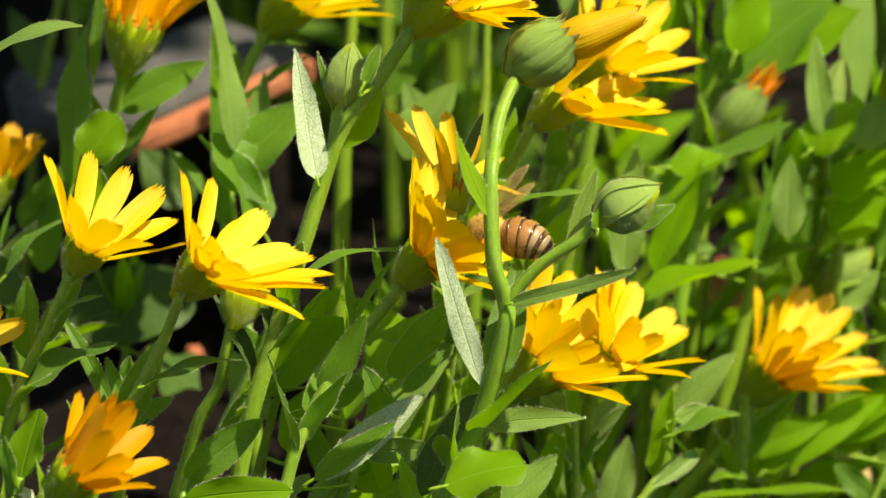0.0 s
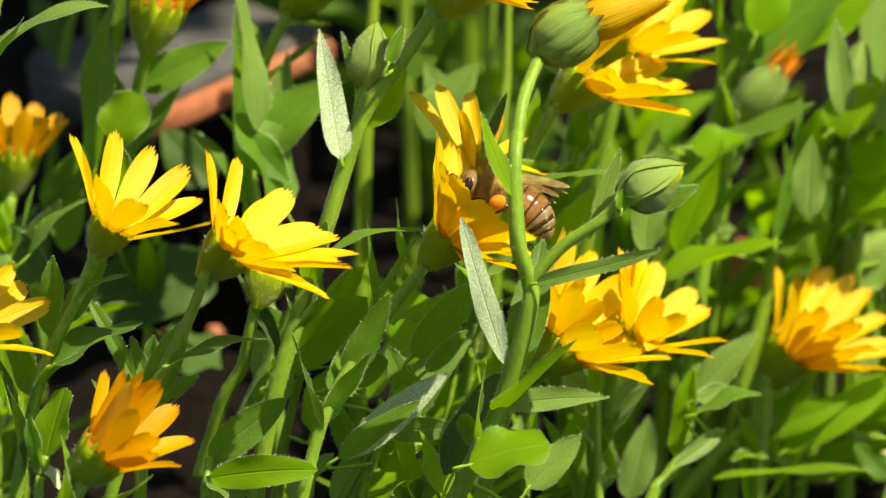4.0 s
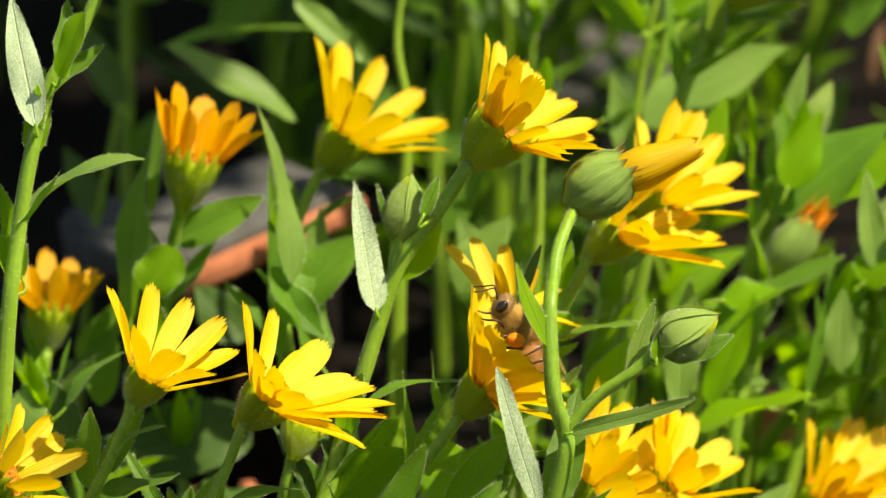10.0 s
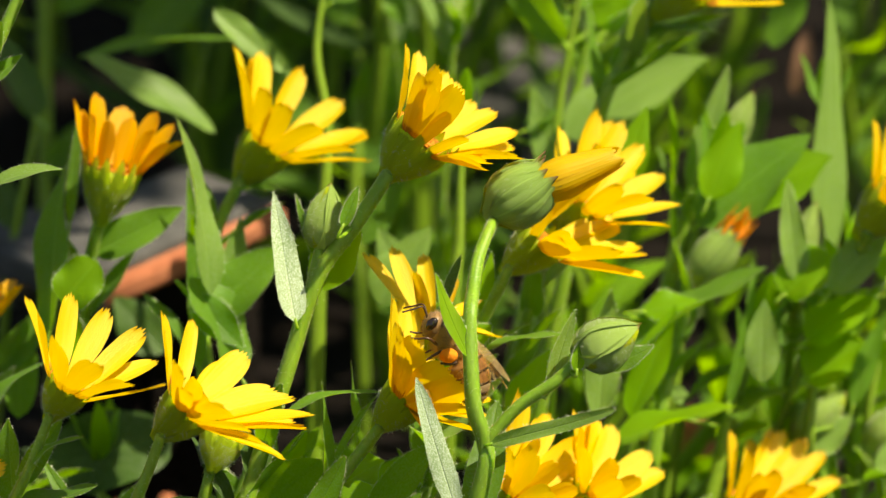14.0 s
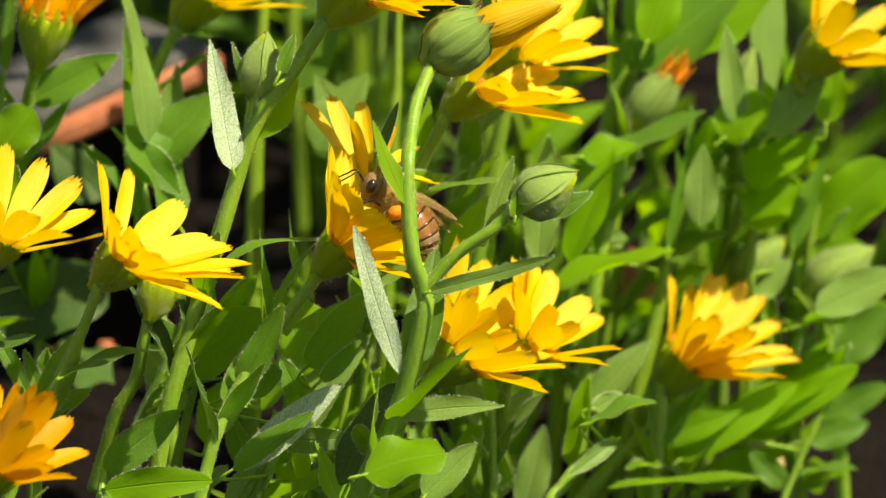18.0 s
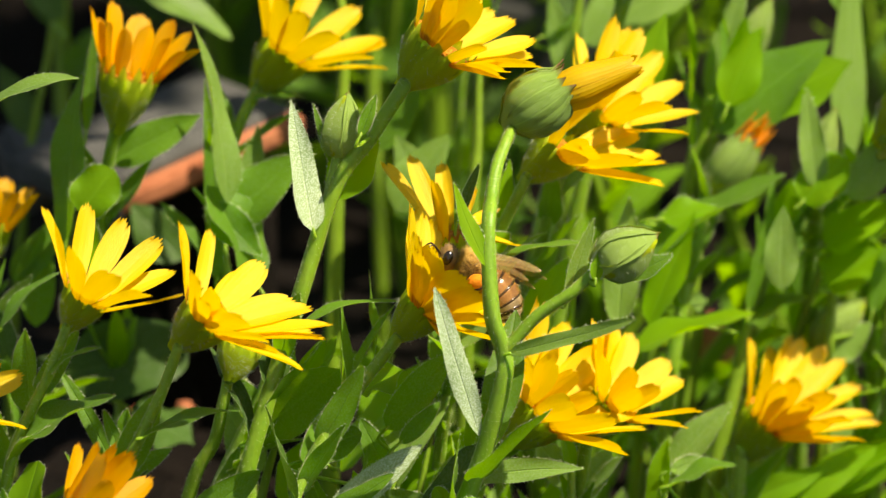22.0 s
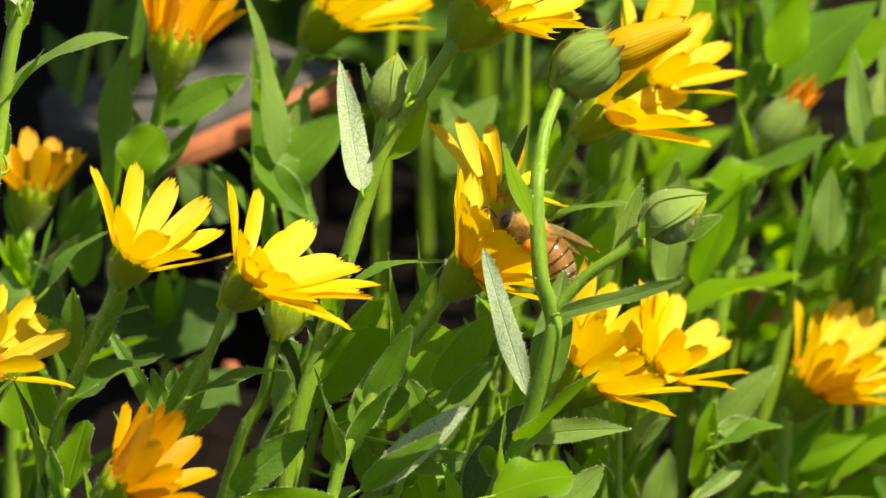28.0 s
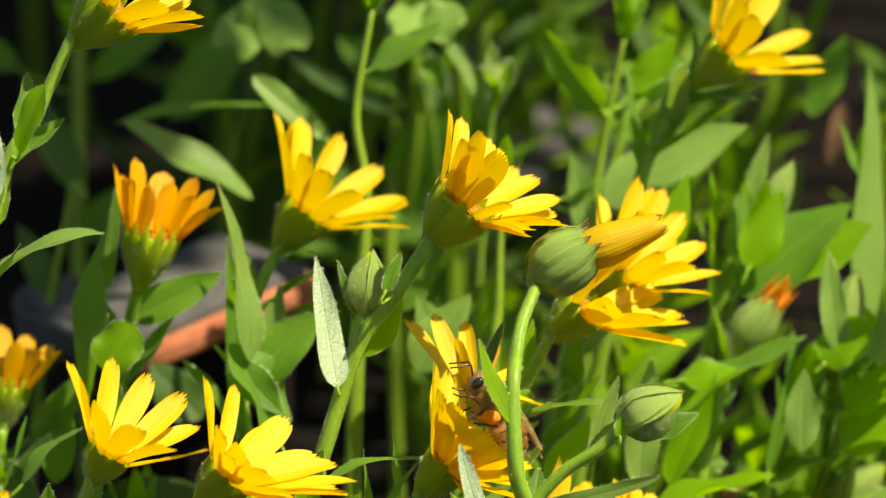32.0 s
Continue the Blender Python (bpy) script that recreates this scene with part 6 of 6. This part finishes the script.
sprig('broad-leaved shoot in full sun at the edge', ([(0.05273, 0.058, 0.02167), (0.05349, 0.06, 0.02742), (0.05401, 0.062, 0.03449), (0.05586, 0.064, 0.04087)], 0.00078, 0.00054),
      [((0.054, 0.062, 0.03475), (0.06228, 0.065, 0.04238), 0.00652, (0.35, -0.8, 0.5), 'b', 0.06, 0.18, 0.45, 0.5, 0), ((0.05131, 0.066, 0.02576), (0.06013, 0.07, 0.03052), 0.00533, (0.35, -0.8, 0.5), 'b', 0.05, 0.18, 0.45, 0.5, 0), ((0.05248, 0.056, 0.02712), (0.06101, 0.057, 0.02886), 0.00276, (0.1, 0.08, 0.99), 'b', 0.06, 0.2, 0.5, 0.7, 0), ((0.05369, 0.058, 0.02232), (0.05716, 0.06, 0.02555), 0.00301, (0.62, -0.5, 0.6), 'p', 0.05, 0.2, 0.5, 0.7, 0), ((0.05647, 0.06, 0.02113), (0.06266, 0.063, 0.0261), 0.0047, (0.35, -0.8, 0.5), 'g', 0.05, 0.2, 0.5, 0.7, 0), ((0.05494, 0.063, 0.0367), (0.05165, 0.065, 0.04051), 0.00266, (-0.62, -0.7, 0.35), 'g', 0.05, 0.2, 0.5, 0.7, 0)])
sprig('lance-leaved shoot over the bare soil', ([(0.04996, 0.04, 0.0116), (0.05152, 0.042, 0.01532), (0.05397, 0.044, 0.02021), (0.05655, 0.046, 0.0247)], 0.00047, 0.0003),
      [((0.04662, 0.044, 0.02027), (0.05871, 0.046, 0.02612), 0.00381, (0.35, -0.8, 0.5), 'b', 0.05, 0.2, 0.45, 0.6, 0), ((0.052, 0.042, 0.01518), (0.05838, 0.042, 0.01591), 0.00249, (0.1, 0.08, 0.99), 'g', 0.12, 0.3, 0.4, 0.4, 0), ((0.05341, 0.05, 0.01582), (0.06011, 0.052, 0.01688), 0.00311, (0.35, -0.8, 0.5), 'g', 0.06, 0.2, 0.5, 0.7, 0), ((0.05494, 0.052, 0.01759), (0.06229, 0.054, 0.02063), 0.00335, (0.35, -0.8, 0.5), 'g', 0.06, 0.2, 0.5, 0.7, 0), ((0.05092, 0.042, 0.01401), (0.04672, 0.043, 0.01755), 0.00273, (0.1, -0.93, 0.37), 'g', 0.06, 0.2, 0.5, 0.7, 0)])

sprig('yellow-green shoot with upright oblong leaves in the sun', ([(0.03777, 0.052, 0.03049), (0.03886, 0.053, 0.03544), (0.04049, 0.054, 0.04156), (0.04092, 0.055, 0.04649)], 0.0006, 0.0004),
      [((0.03915, 0.0535, 0.03523), (0.04128, 0.055, 0.04323), 0.0026, (0.6, -0.5, 0.6), 'b', 0.05, 0.15, 0.5, 0.6, 0), ((0.03996, 0.054, 0.03919), (0.0391, 0.055, 0.04768), 0.0013, (0.42, -0.35, 0.83), 'g', 0.04, 0.2, 0.5, 0.7, 0), ((0.03833, 0.053, 0.03305), (0.04264, 0.051, 0.03565), 0.0026, (0.42, -0.35, 0.83), 'b', 0.1, 0.15, 0.5, 0.6, 0)])
sprig('pale stem with broad bright leaves beside the amber flower', ([(0.04263, 0.057, 0.02837), (0.04428, 0.058, 0.03334), (0.04619, 0.059, 0.0389), (0.04729, 0.06, 0.04325)], 0.0007, 0.0005),
      [((0.04401, 0.058, 0.03244), (0.04274, 0.058, 0.03813), 0.0026, (0.42, -0.35, 0.83), 'b', 0.05, 0.15, 0.5, 0.6, 0), ((0.04499, 0.0585, 0.03552), (0.04838, 0.058, 0.03781), 0.003, (0.42, -0.35, 0.83), 'b', 0.08, 0.15, 0.5, 0.6, 0), ((0.04345, 0.0575, 0.03116), (0.04834, 0.056, 0.03415), 0.003, (0.42, -0.35, 0.83), 'b', 0.08, 0.15, 0.5, 0.6, 0), ((0.04646, 0.059, 0.03979), (0.04863, 0.059, 0.04306), 0.003, (0.6, -0.5, 0.6), 'b', 0.05, 0.15, 0.5, 0.6, 0), ((0.0429, 0.057, 0.02957), (0.04613, 0.055, 0.03129), 0.003, (0.42, -0.35, 0.83), 'b', 0.08, 0.15, 0.5, 0.6, 0)])

# ---- the thicket behind ----
SHARED = {}
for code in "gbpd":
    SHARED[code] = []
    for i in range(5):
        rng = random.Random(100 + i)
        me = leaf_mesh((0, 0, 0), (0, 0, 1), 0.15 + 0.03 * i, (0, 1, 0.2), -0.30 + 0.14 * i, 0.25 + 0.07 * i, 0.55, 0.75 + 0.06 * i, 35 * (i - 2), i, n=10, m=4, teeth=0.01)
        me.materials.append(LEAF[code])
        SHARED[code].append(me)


def thicket_shoot(x, y, height, lean, codes, rng, size, step=0.006, bare=0.0, sunward=False):
    p = thing("leafy_shoot", (x, y, 0.0), "leafy green shoot in the thicket, the tallest ones unseen and added for shade", "plant", "thicket shoots")
    top = Vector((lean[0], lean[1], height))
    line = curve_points([(0, 0, -0.004), top * 0.35 + Vector((rng.uniform(-.006, .003), rng.uniform(-.003, .003), 0)), top * 0.7, top], 3)
    part("stem", mesh_of("stem", *tube(line, 0.0013, 0.0006, 6)), STEM_SHADED, p)
    count = max(6, int(height / step))
    for i in range(count):
        s = bare + (1 - bare) * (i + 1) / count
        at = line[min(len(line) - 1, int(s * (len(line) - 1)))]
        az = rng.gauss(1.4, 1.0) if sunward else i * 2.4 + rng.uniform(-.4, .4)
        ln = size * rng.uniform(0.8, 1.55) * (1.15 - 0.4 * s)
        m = Matrix.Translation(at) @ Matrix.Rotation(az, 4, "Z") @ Matrix.Rotation(radians(rng.uniform(25, 70)), 4, "X") @ Matrix.Diagonal((ln, ln, ln, 1))
        code = codes[rng.randrange(len(codes))]
        part("leaf", SHARED[code][rng.randrange(5)], LEAF[code], p, "", m)


def build_thicket():
    rng = random.Random(77)
    for i in range(20):   # sunlit side
        x, y = rng.uniform(0.010, 0.10), rng.uniform(0.085, 0.22)
        if 0.0365 < x / (1.0 + 0.775 * y) < 0.0475:   # a gap of bare soil, dark by the shade put into its colour
            continue
        thicket_shoot(x, y, rng.uniform(0.03, 0.05) + max(0, y - 0.1) * 0.22, (rng.uniform(-.012, .018), rng.uniform(-.012, .008)), "gbbgb", rng, 0.012, 0.0052, sunward=True)
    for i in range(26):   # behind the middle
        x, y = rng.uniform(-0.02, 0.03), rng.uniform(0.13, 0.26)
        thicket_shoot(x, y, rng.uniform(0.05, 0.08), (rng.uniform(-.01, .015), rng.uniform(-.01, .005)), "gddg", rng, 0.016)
    for i in range(60):   # dim side, tall plants whose tops shade their feet, leaves in the shaded green
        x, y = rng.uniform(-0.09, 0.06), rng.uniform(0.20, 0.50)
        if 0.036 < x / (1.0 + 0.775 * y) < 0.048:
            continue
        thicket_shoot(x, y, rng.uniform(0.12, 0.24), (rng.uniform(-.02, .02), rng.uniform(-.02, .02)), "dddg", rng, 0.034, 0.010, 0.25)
    for i in range(34):   # unseen tall weeds added beside the view, whose crowns shade the dim corner
        x, y = rng.uniform(0.10, 0.175), rng.uniform(0.115, 0.38)
        thicket_shoot(x, y, rng.uniform(0.42, 0.50), (rng.uniform(-.02, .005), rng.uniform(-.02, .02)), "gdg", rng, 0.06, 0.007, 0.82)
    for i in range(11):   # low leaves on the sunlit side
        x, y = rng.uniform(0.016, 0.047), rng.uniform(0.064, 0.12)
        if 0.030 < x / (1.0 + 0.775 * y) < 0.037:
            continue
        thicket_shoot(x, y, rng.uniform(0.012, 0.034), (rng.uniform(-.01, .015), rng.uniform(-.01, .005)), "gbgbb", rng, 0.011, 0.0045, sunward=True)
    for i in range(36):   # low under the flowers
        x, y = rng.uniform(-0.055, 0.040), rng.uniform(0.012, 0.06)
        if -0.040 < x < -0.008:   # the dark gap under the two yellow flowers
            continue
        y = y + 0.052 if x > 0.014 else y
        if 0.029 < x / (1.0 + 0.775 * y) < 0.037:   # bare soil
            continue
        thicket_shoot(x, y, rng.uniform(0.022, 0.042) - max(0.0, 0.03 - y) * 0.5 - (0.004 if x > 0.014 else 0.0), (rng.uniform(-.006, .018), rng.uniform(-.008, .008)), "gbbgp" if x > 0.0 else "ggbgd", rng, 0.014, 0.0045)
    for i in range(7):   # a few more unseen tall weeds, added to shade the rubble
        x, y = rng.uniform(0.10, 0.15), rng.uniform(0.07, 0.115)
        thicket_shoot(x, y, rng.uniform(0.42, 0.50), (rng.uniform(-.02, .005), rng.uniform(-.02, .02)), "gdg", rng, 0.06, 0.007, 0.82)


build_thicket()


# ---- the bee: head on +x, back on +z ----
def ellipsoid(rx, ry, rz, centre=(0, 0, 0), rings=10, turn=14, taper=0.0):
    verts, faces = [], []
    for i in range(rings + 1):
        a = math.pi * i / rings
        for k in range(turn):
            b = 2 * math.pi * k / turn
            q = 1 + taper * math.cos(a)
            verts.append((centre[0] + rx * math.cos(a), centre[1] + ry * math.sin(a) * math.cos(b) * q, centre[2] + rz * math.sin(a) * math.sin(b) * q))
    for i in range(rings):
        for k in range(turn):
            p, q = i * turn + k, i * turn + (k + 1) % turn
            faces.append((p, q, q + turn, p + turn))
    return verts, faces


def fuzz(centre, radii, count, length, rng, lower=-1.0):
    roots = []
    while len(roots) < count:
        d = Vector((rng.gauss(0, 1), rng.gauss(0, 1), rng.gauss(0, 1))).normalized()
        if d.z < lower:
            continue
        p = Vector(centre) + Vector((d.x * radii[0], d.y * radii[1], d.z * radii[2])) * 0.97
        roots.append((p, d))
    return spikes(roots, length, 0.00003, rng)


def build_bee():
    rng = random.Random(9)
    bee = thing("honey_bee", (0, 0, 0), "amber and brown honey bee with orange pollen loads on a marigold", "bee")
    thorax = part("thorax", mesh_of("thorax", *ellipsoid(0.0021, 0.0019, 0.0019)), BEE_BROWN, bee)
    tagged(part("hairs", mesh_of("hairs", *fuzz((0, 0, 0), (0.0021, 0.0019, 0.0019), 6500, 0.0011, rng)), BEE_FUZZ, thorax), "tawny fur", kind="stuff")
    head = part("head", mesh_of("head", *ellipsoid(0.0012, 0.0018, 0.0017)), BEE_BROWN, bee, "", pose(0.0031, 0, -0.0004, 0, 20, 0))
    tagged(part("hairs", mesh_of("hairs", *fuzz((0, 0, 0), (0.0012, 0.0018, 0.0017), 800, 0.0004, rng)), BEE_FACE, head), "grey-brown fur", kind="stuff")
    for side in (-1, 1):
        part("eye", mesh_of("eye", *ellipsoid(0.00060, 0.00052, 0.00092)), BEE_EYE, head, "glossy black eye", pose(0.0003, side * 0.0016, 0.0002, 0, -10, 0))
        line = curve_points([(0.0010, side * 0.0004, 0.0003), (0.0022, side * 0.0009, 0.0013), (0.0030, side * 0.0014, 0.0006), (0.0040, side * 0.0017, -0.0004)], 4)
        part("antenna", mesh_of("antenna", *tube(line, 0.00012, 0.0001, 6)), BEE_DARK, head)
    # abdomen of overlapping rings
    def girth(x):
        q = min(1.0, max(0.0, (-0.0016 - x) / 0.0070))
        return 0.0024 * (0.55 + 0.45 * min(1.0, q / 0.22)) * max(0.03, 1 - max(0.0, (q - 0.35) / 0.65) ** 2.1) ** 0.75
    edges = [-0.0017, -0.0030, -0.0043, -0.0056, -0.0068, -0.0078, -0.0086]
    joint = Vector((edges[0], 0, -0.0002))
    for i in range(6):
        ln = edges[i] - edges[i + 1]
        droop = radians(8 + 9 * i)
        prof = [(girth(edges[i] - ln * max(0.0, q)) * (0.995 + 0.012 * q) * (0.95 if q < 0 else 1.0), ln * q) for q in (-0.28, 0.02, 0.25, 0.5, 0.75, 1.04)]
        m = Matrix.Translation(joint) @ Matrix.Rotation(radians(-90) - droop, 4, "Y")
        joint = joint + Vector((-math.cos(droop), 0, -math.sin(droop))) * ln
        seg = part("abdomen_ring", mesh_of("abdomen_ring", *lathe(prof, 22)), BEE_AMBER if i < 3 else BEE_PALE, bee, "amber ring" if i < 3 else "pale tan ring", m)
        band = [(r * 1.004, h) for r, h in ((girth(edges[i] - ln * q) * (0.995 + 0.012 * q), ln * q) for q in ((0.84, 0.95, 1.06) if i < 3 else (0.58, 0.8, 1.06)))]
        part("dark_band", mesh_of("dark_band", *lathe(band, 22)), BEE_BAND, seg)
        roots = []
        for _ in range(170):
            a, q = rng.uniform(0, 6.283), rng.uniform(0.05, 0.95)
            r = girth(edges[i] - ln * q)
            roots.append((Vector((math.cos(a) * r, math.sin(a) * r, ln * q)), Vector((math.cos(a) * 0.5, math.sin(a) * 0.5, 0.8))))
        tagged(part("hairs", mesh_of("hairs", *spikes(roots, 0.0004, 0.00002, rng)), BEE_FUZZ, seg), kind="stuff")
    # wings
    for side in (-1, 1):
        for ln, wd, x0, out, lift, label in ((0.0088, 0.0027, 0.0006, 10, 18, "fore wing"), (0.0068, 0.0020, -0.0006, 18, 8, "hind wing")):
            verts, uvs, faces = [], [], []
            n, mm = 12, 5
            for i in range(n + 1):
                s = i / n
                w = wd * (s ** 0.55) * max(0.0, 1 - s ** 5) * 0.5 + 0.0001
                for k in range(mm + 1):
                    u = 2 * k / mm - 1
                    verts.append((-s * ln, u * w - wd * 0.12 * s, 0.00008 * math.sin(u * 8 + s * 9) + 0.0004 * math.sin(s * 3)))
                    uvs.append((k / mm, s * 3))
            for i in range(n):
                for k in range(mm):
                    q = i * (mm + 1) + k
                    faces.append((q, q + 1, q + mm + 2, q + mm + 1))
            w = part("wing", mesh_of("wing", verts, faces, uvs), WING, bee, "clear brown-veined " + label, pose(x0, side * 0.0013, 0.0014, 30 * side, lift, -side * out))
            wings.append((w, x0, side, lift, out))
    # legs
    for side in (-1, 1):
        for x0, knee, foot, thick in ((0.0010, (0.0024, 0.0024, -0.0016), (0.0040, 0.0022, -0.0034), 0.00022), (0.0, (0.0004, 0.0030, -0.0016), (0.0008, 0.0036, -0.0040), 0.00024), (-0.0010, (-0.0018, 0.0030, -0.0008), (0.0000, 0.0038, -0.0030), 0.0003)):
            line = curve_points([(x0, side * 0.0012, -0.0014), (knee[0], side * knee[1], knee[2]), ((knee[0] + foot[0]) / 2, side * (knee[1] + foot[1]) / 2, (knee[2] + foot[2]) / 2 - 0.0002), (foot[0], side * foot[1], foot[2])], 4)
            leg = part("leg", mesh_of("leg", *tube(line, thick, thick * 0.4, 7)), BEE_DARK, bee)
            if x0 < -0.0005:
                part("pollen_load", mesh_of("pollen_load", *ellipsoid(0.0011, 0.0008, 0.0009)), POLLEN, leg, "orange pollen load", pose(-0.0006, side * 0.0033, -0.0009, 0, 50, 0))
    return bee


wings = []
bee = build_bee()
bee.scale = (0.86, 0.86, 0.86)


def motions():
    walk(bee, [
        (0.0, pose(0.00970, -0.00053, 0.06178, 13.1, 11.2, 168.7)),
        (0.5, pose(0.00953, -0.00052, 0.06201, 13.4, -6.5, 174.6)),
        (1.0, pose(0.00991, -0.00077, 0.06158, 11.3, -4.9, 177.3)),
        (1.5, pose(0.00978, -0.00069, 0.06328, 14.0, -11.0, 173.4)),
        (2.0, pose(0.00907, -0.00038, 0.06302, 15.6, -9.4, 171.5)),
        (2.5, pose(0.00850, -0.00017, 0.06225, 16.5, -10.1, 171.1)),
        (4.5, pose(0.00823, 0.00069, 0.06455, 18.6, -24.8, 169.4)),
        (5.0, pose(0.00798, 0.00074, 0.06467, 21.8, -35.7, 164.0)),
        (6.0, pose(0.00758, 0.00077, 0.06532, 26.0, -57.0, 162.0)),
        (7.0, pose(0.00784, 0.00079, 0.06507, 25.3, -54.0, 162.0)),
        (8.0, pose(0.00785, 0.00074, 0.06641, 24.5, -53.0, 162.0)),
        (9.0, pose(0.00792, 0.00071, 0.06552, 23.1, -54.0, 162.0)),
        (10.0, pose(0.00706, 0.00081, 0.06558, 21.0, -56.0, 162.0)),
        (11.0, pose(0.00790, 0.00069, 0.06564, 21.8, -57.0, 162.0)),
        (12.0, pose(0.00761, 0.00057, 0.06493, 20.9, -58.0, 167.0)),
        (13.0, pose(0.00842, 0.00055, 0.06464, 18.7, -53.0, 162.0)),
        (13.5, pose(0.00838, 0.00061, 0.06480, 20.3, -52.0, 159.9)),
        (15.5, pose(0.00866, 0.00097, 0.06548, 20.8, -38.1, 171.7)),
        (16.0, pose(0.00891, 0.00064, 0.06464, 23.0, -38.1, 168.8)),
        (17.0, pose(0.00863, 0.00020, 0.06347, 19.5, -38.0, 173.2)),
        (18.0, pose(0.00871, 0.00048, 0.06401, 19.8, -40.0, 174.8)),
        (19.0, pose(0.00879, 0.00036, 0.06431, 19.9, -52.1, 170.9)),
        (20.0, pose(0.00911, 0.00027, 0.06475, 17.5, -43.1, 170.9)),
        (21.0, pose(0.00834, -0.00028, 0.06282, 17.4, -26.0, 175.9)),
        (22.0, pose(0.00854, 0.00021, 0.06336, 18.3, -32.9, 176.4)),
        (23.0, pose(0.00875, 0.00050, 0.06410, 23.8, -37.2, 176.5)),
        (24.0, pose(0.00825, -0.00001, 0.06414, 19.5, -34.7, 175.4)),
        (25.0, pose(0.00821, 0.00032, 0.06471, 21.3, -42.1, 171.3)),
        (25.5, pose(0.00802, 0.00109, 0.06661, 21.1, -42.1, 171.5)),
        (27.5, pose(0.00879, 0.00078, 0.06401, 23.0, -35.4, 174.5)),
        (28.0, pose(0.00924, 0.00029, 0.06280, 21.5, -35.4, 176.5)),
        (29.0, pose(0.00826, 0.00062, 0.06460, 22.0, -36.0, 170.9)),
        (30.0, pose(0.00877, 0.00043, 0.06367, 24.1, -50.0, 162.0)),
        (31.0, pose(0.00876, 0.00072, 0.06538, 23.8, -54.0, 162.0)),
        (32.0, pose(0.00834, 0.00090, 0.06555, 22.6, -57.0, 162.0)),
    ])

    for w, x0, side, lift, out in wings:
        rows = [(t, pose(x0, side * 0.0013, 0.0014, (30 + up * 0.7) * side, lift + up, -side * (out + up * 0.2))) for t, up in
                ((0, 24), (0.5, 10), (1, 16), (1.5, 10), (2, 6), (2.5, 4), (4.5, -12), (7, -18), (9, -16), (11, -22), (13, -14), (15.5, -14), (17, -4), (19, -14), (20, -2), (21, 10), (22, -2), (24, -10), (27.5, -6), (30, -16), (32, -16))]
        walk(w, rows)


motions()
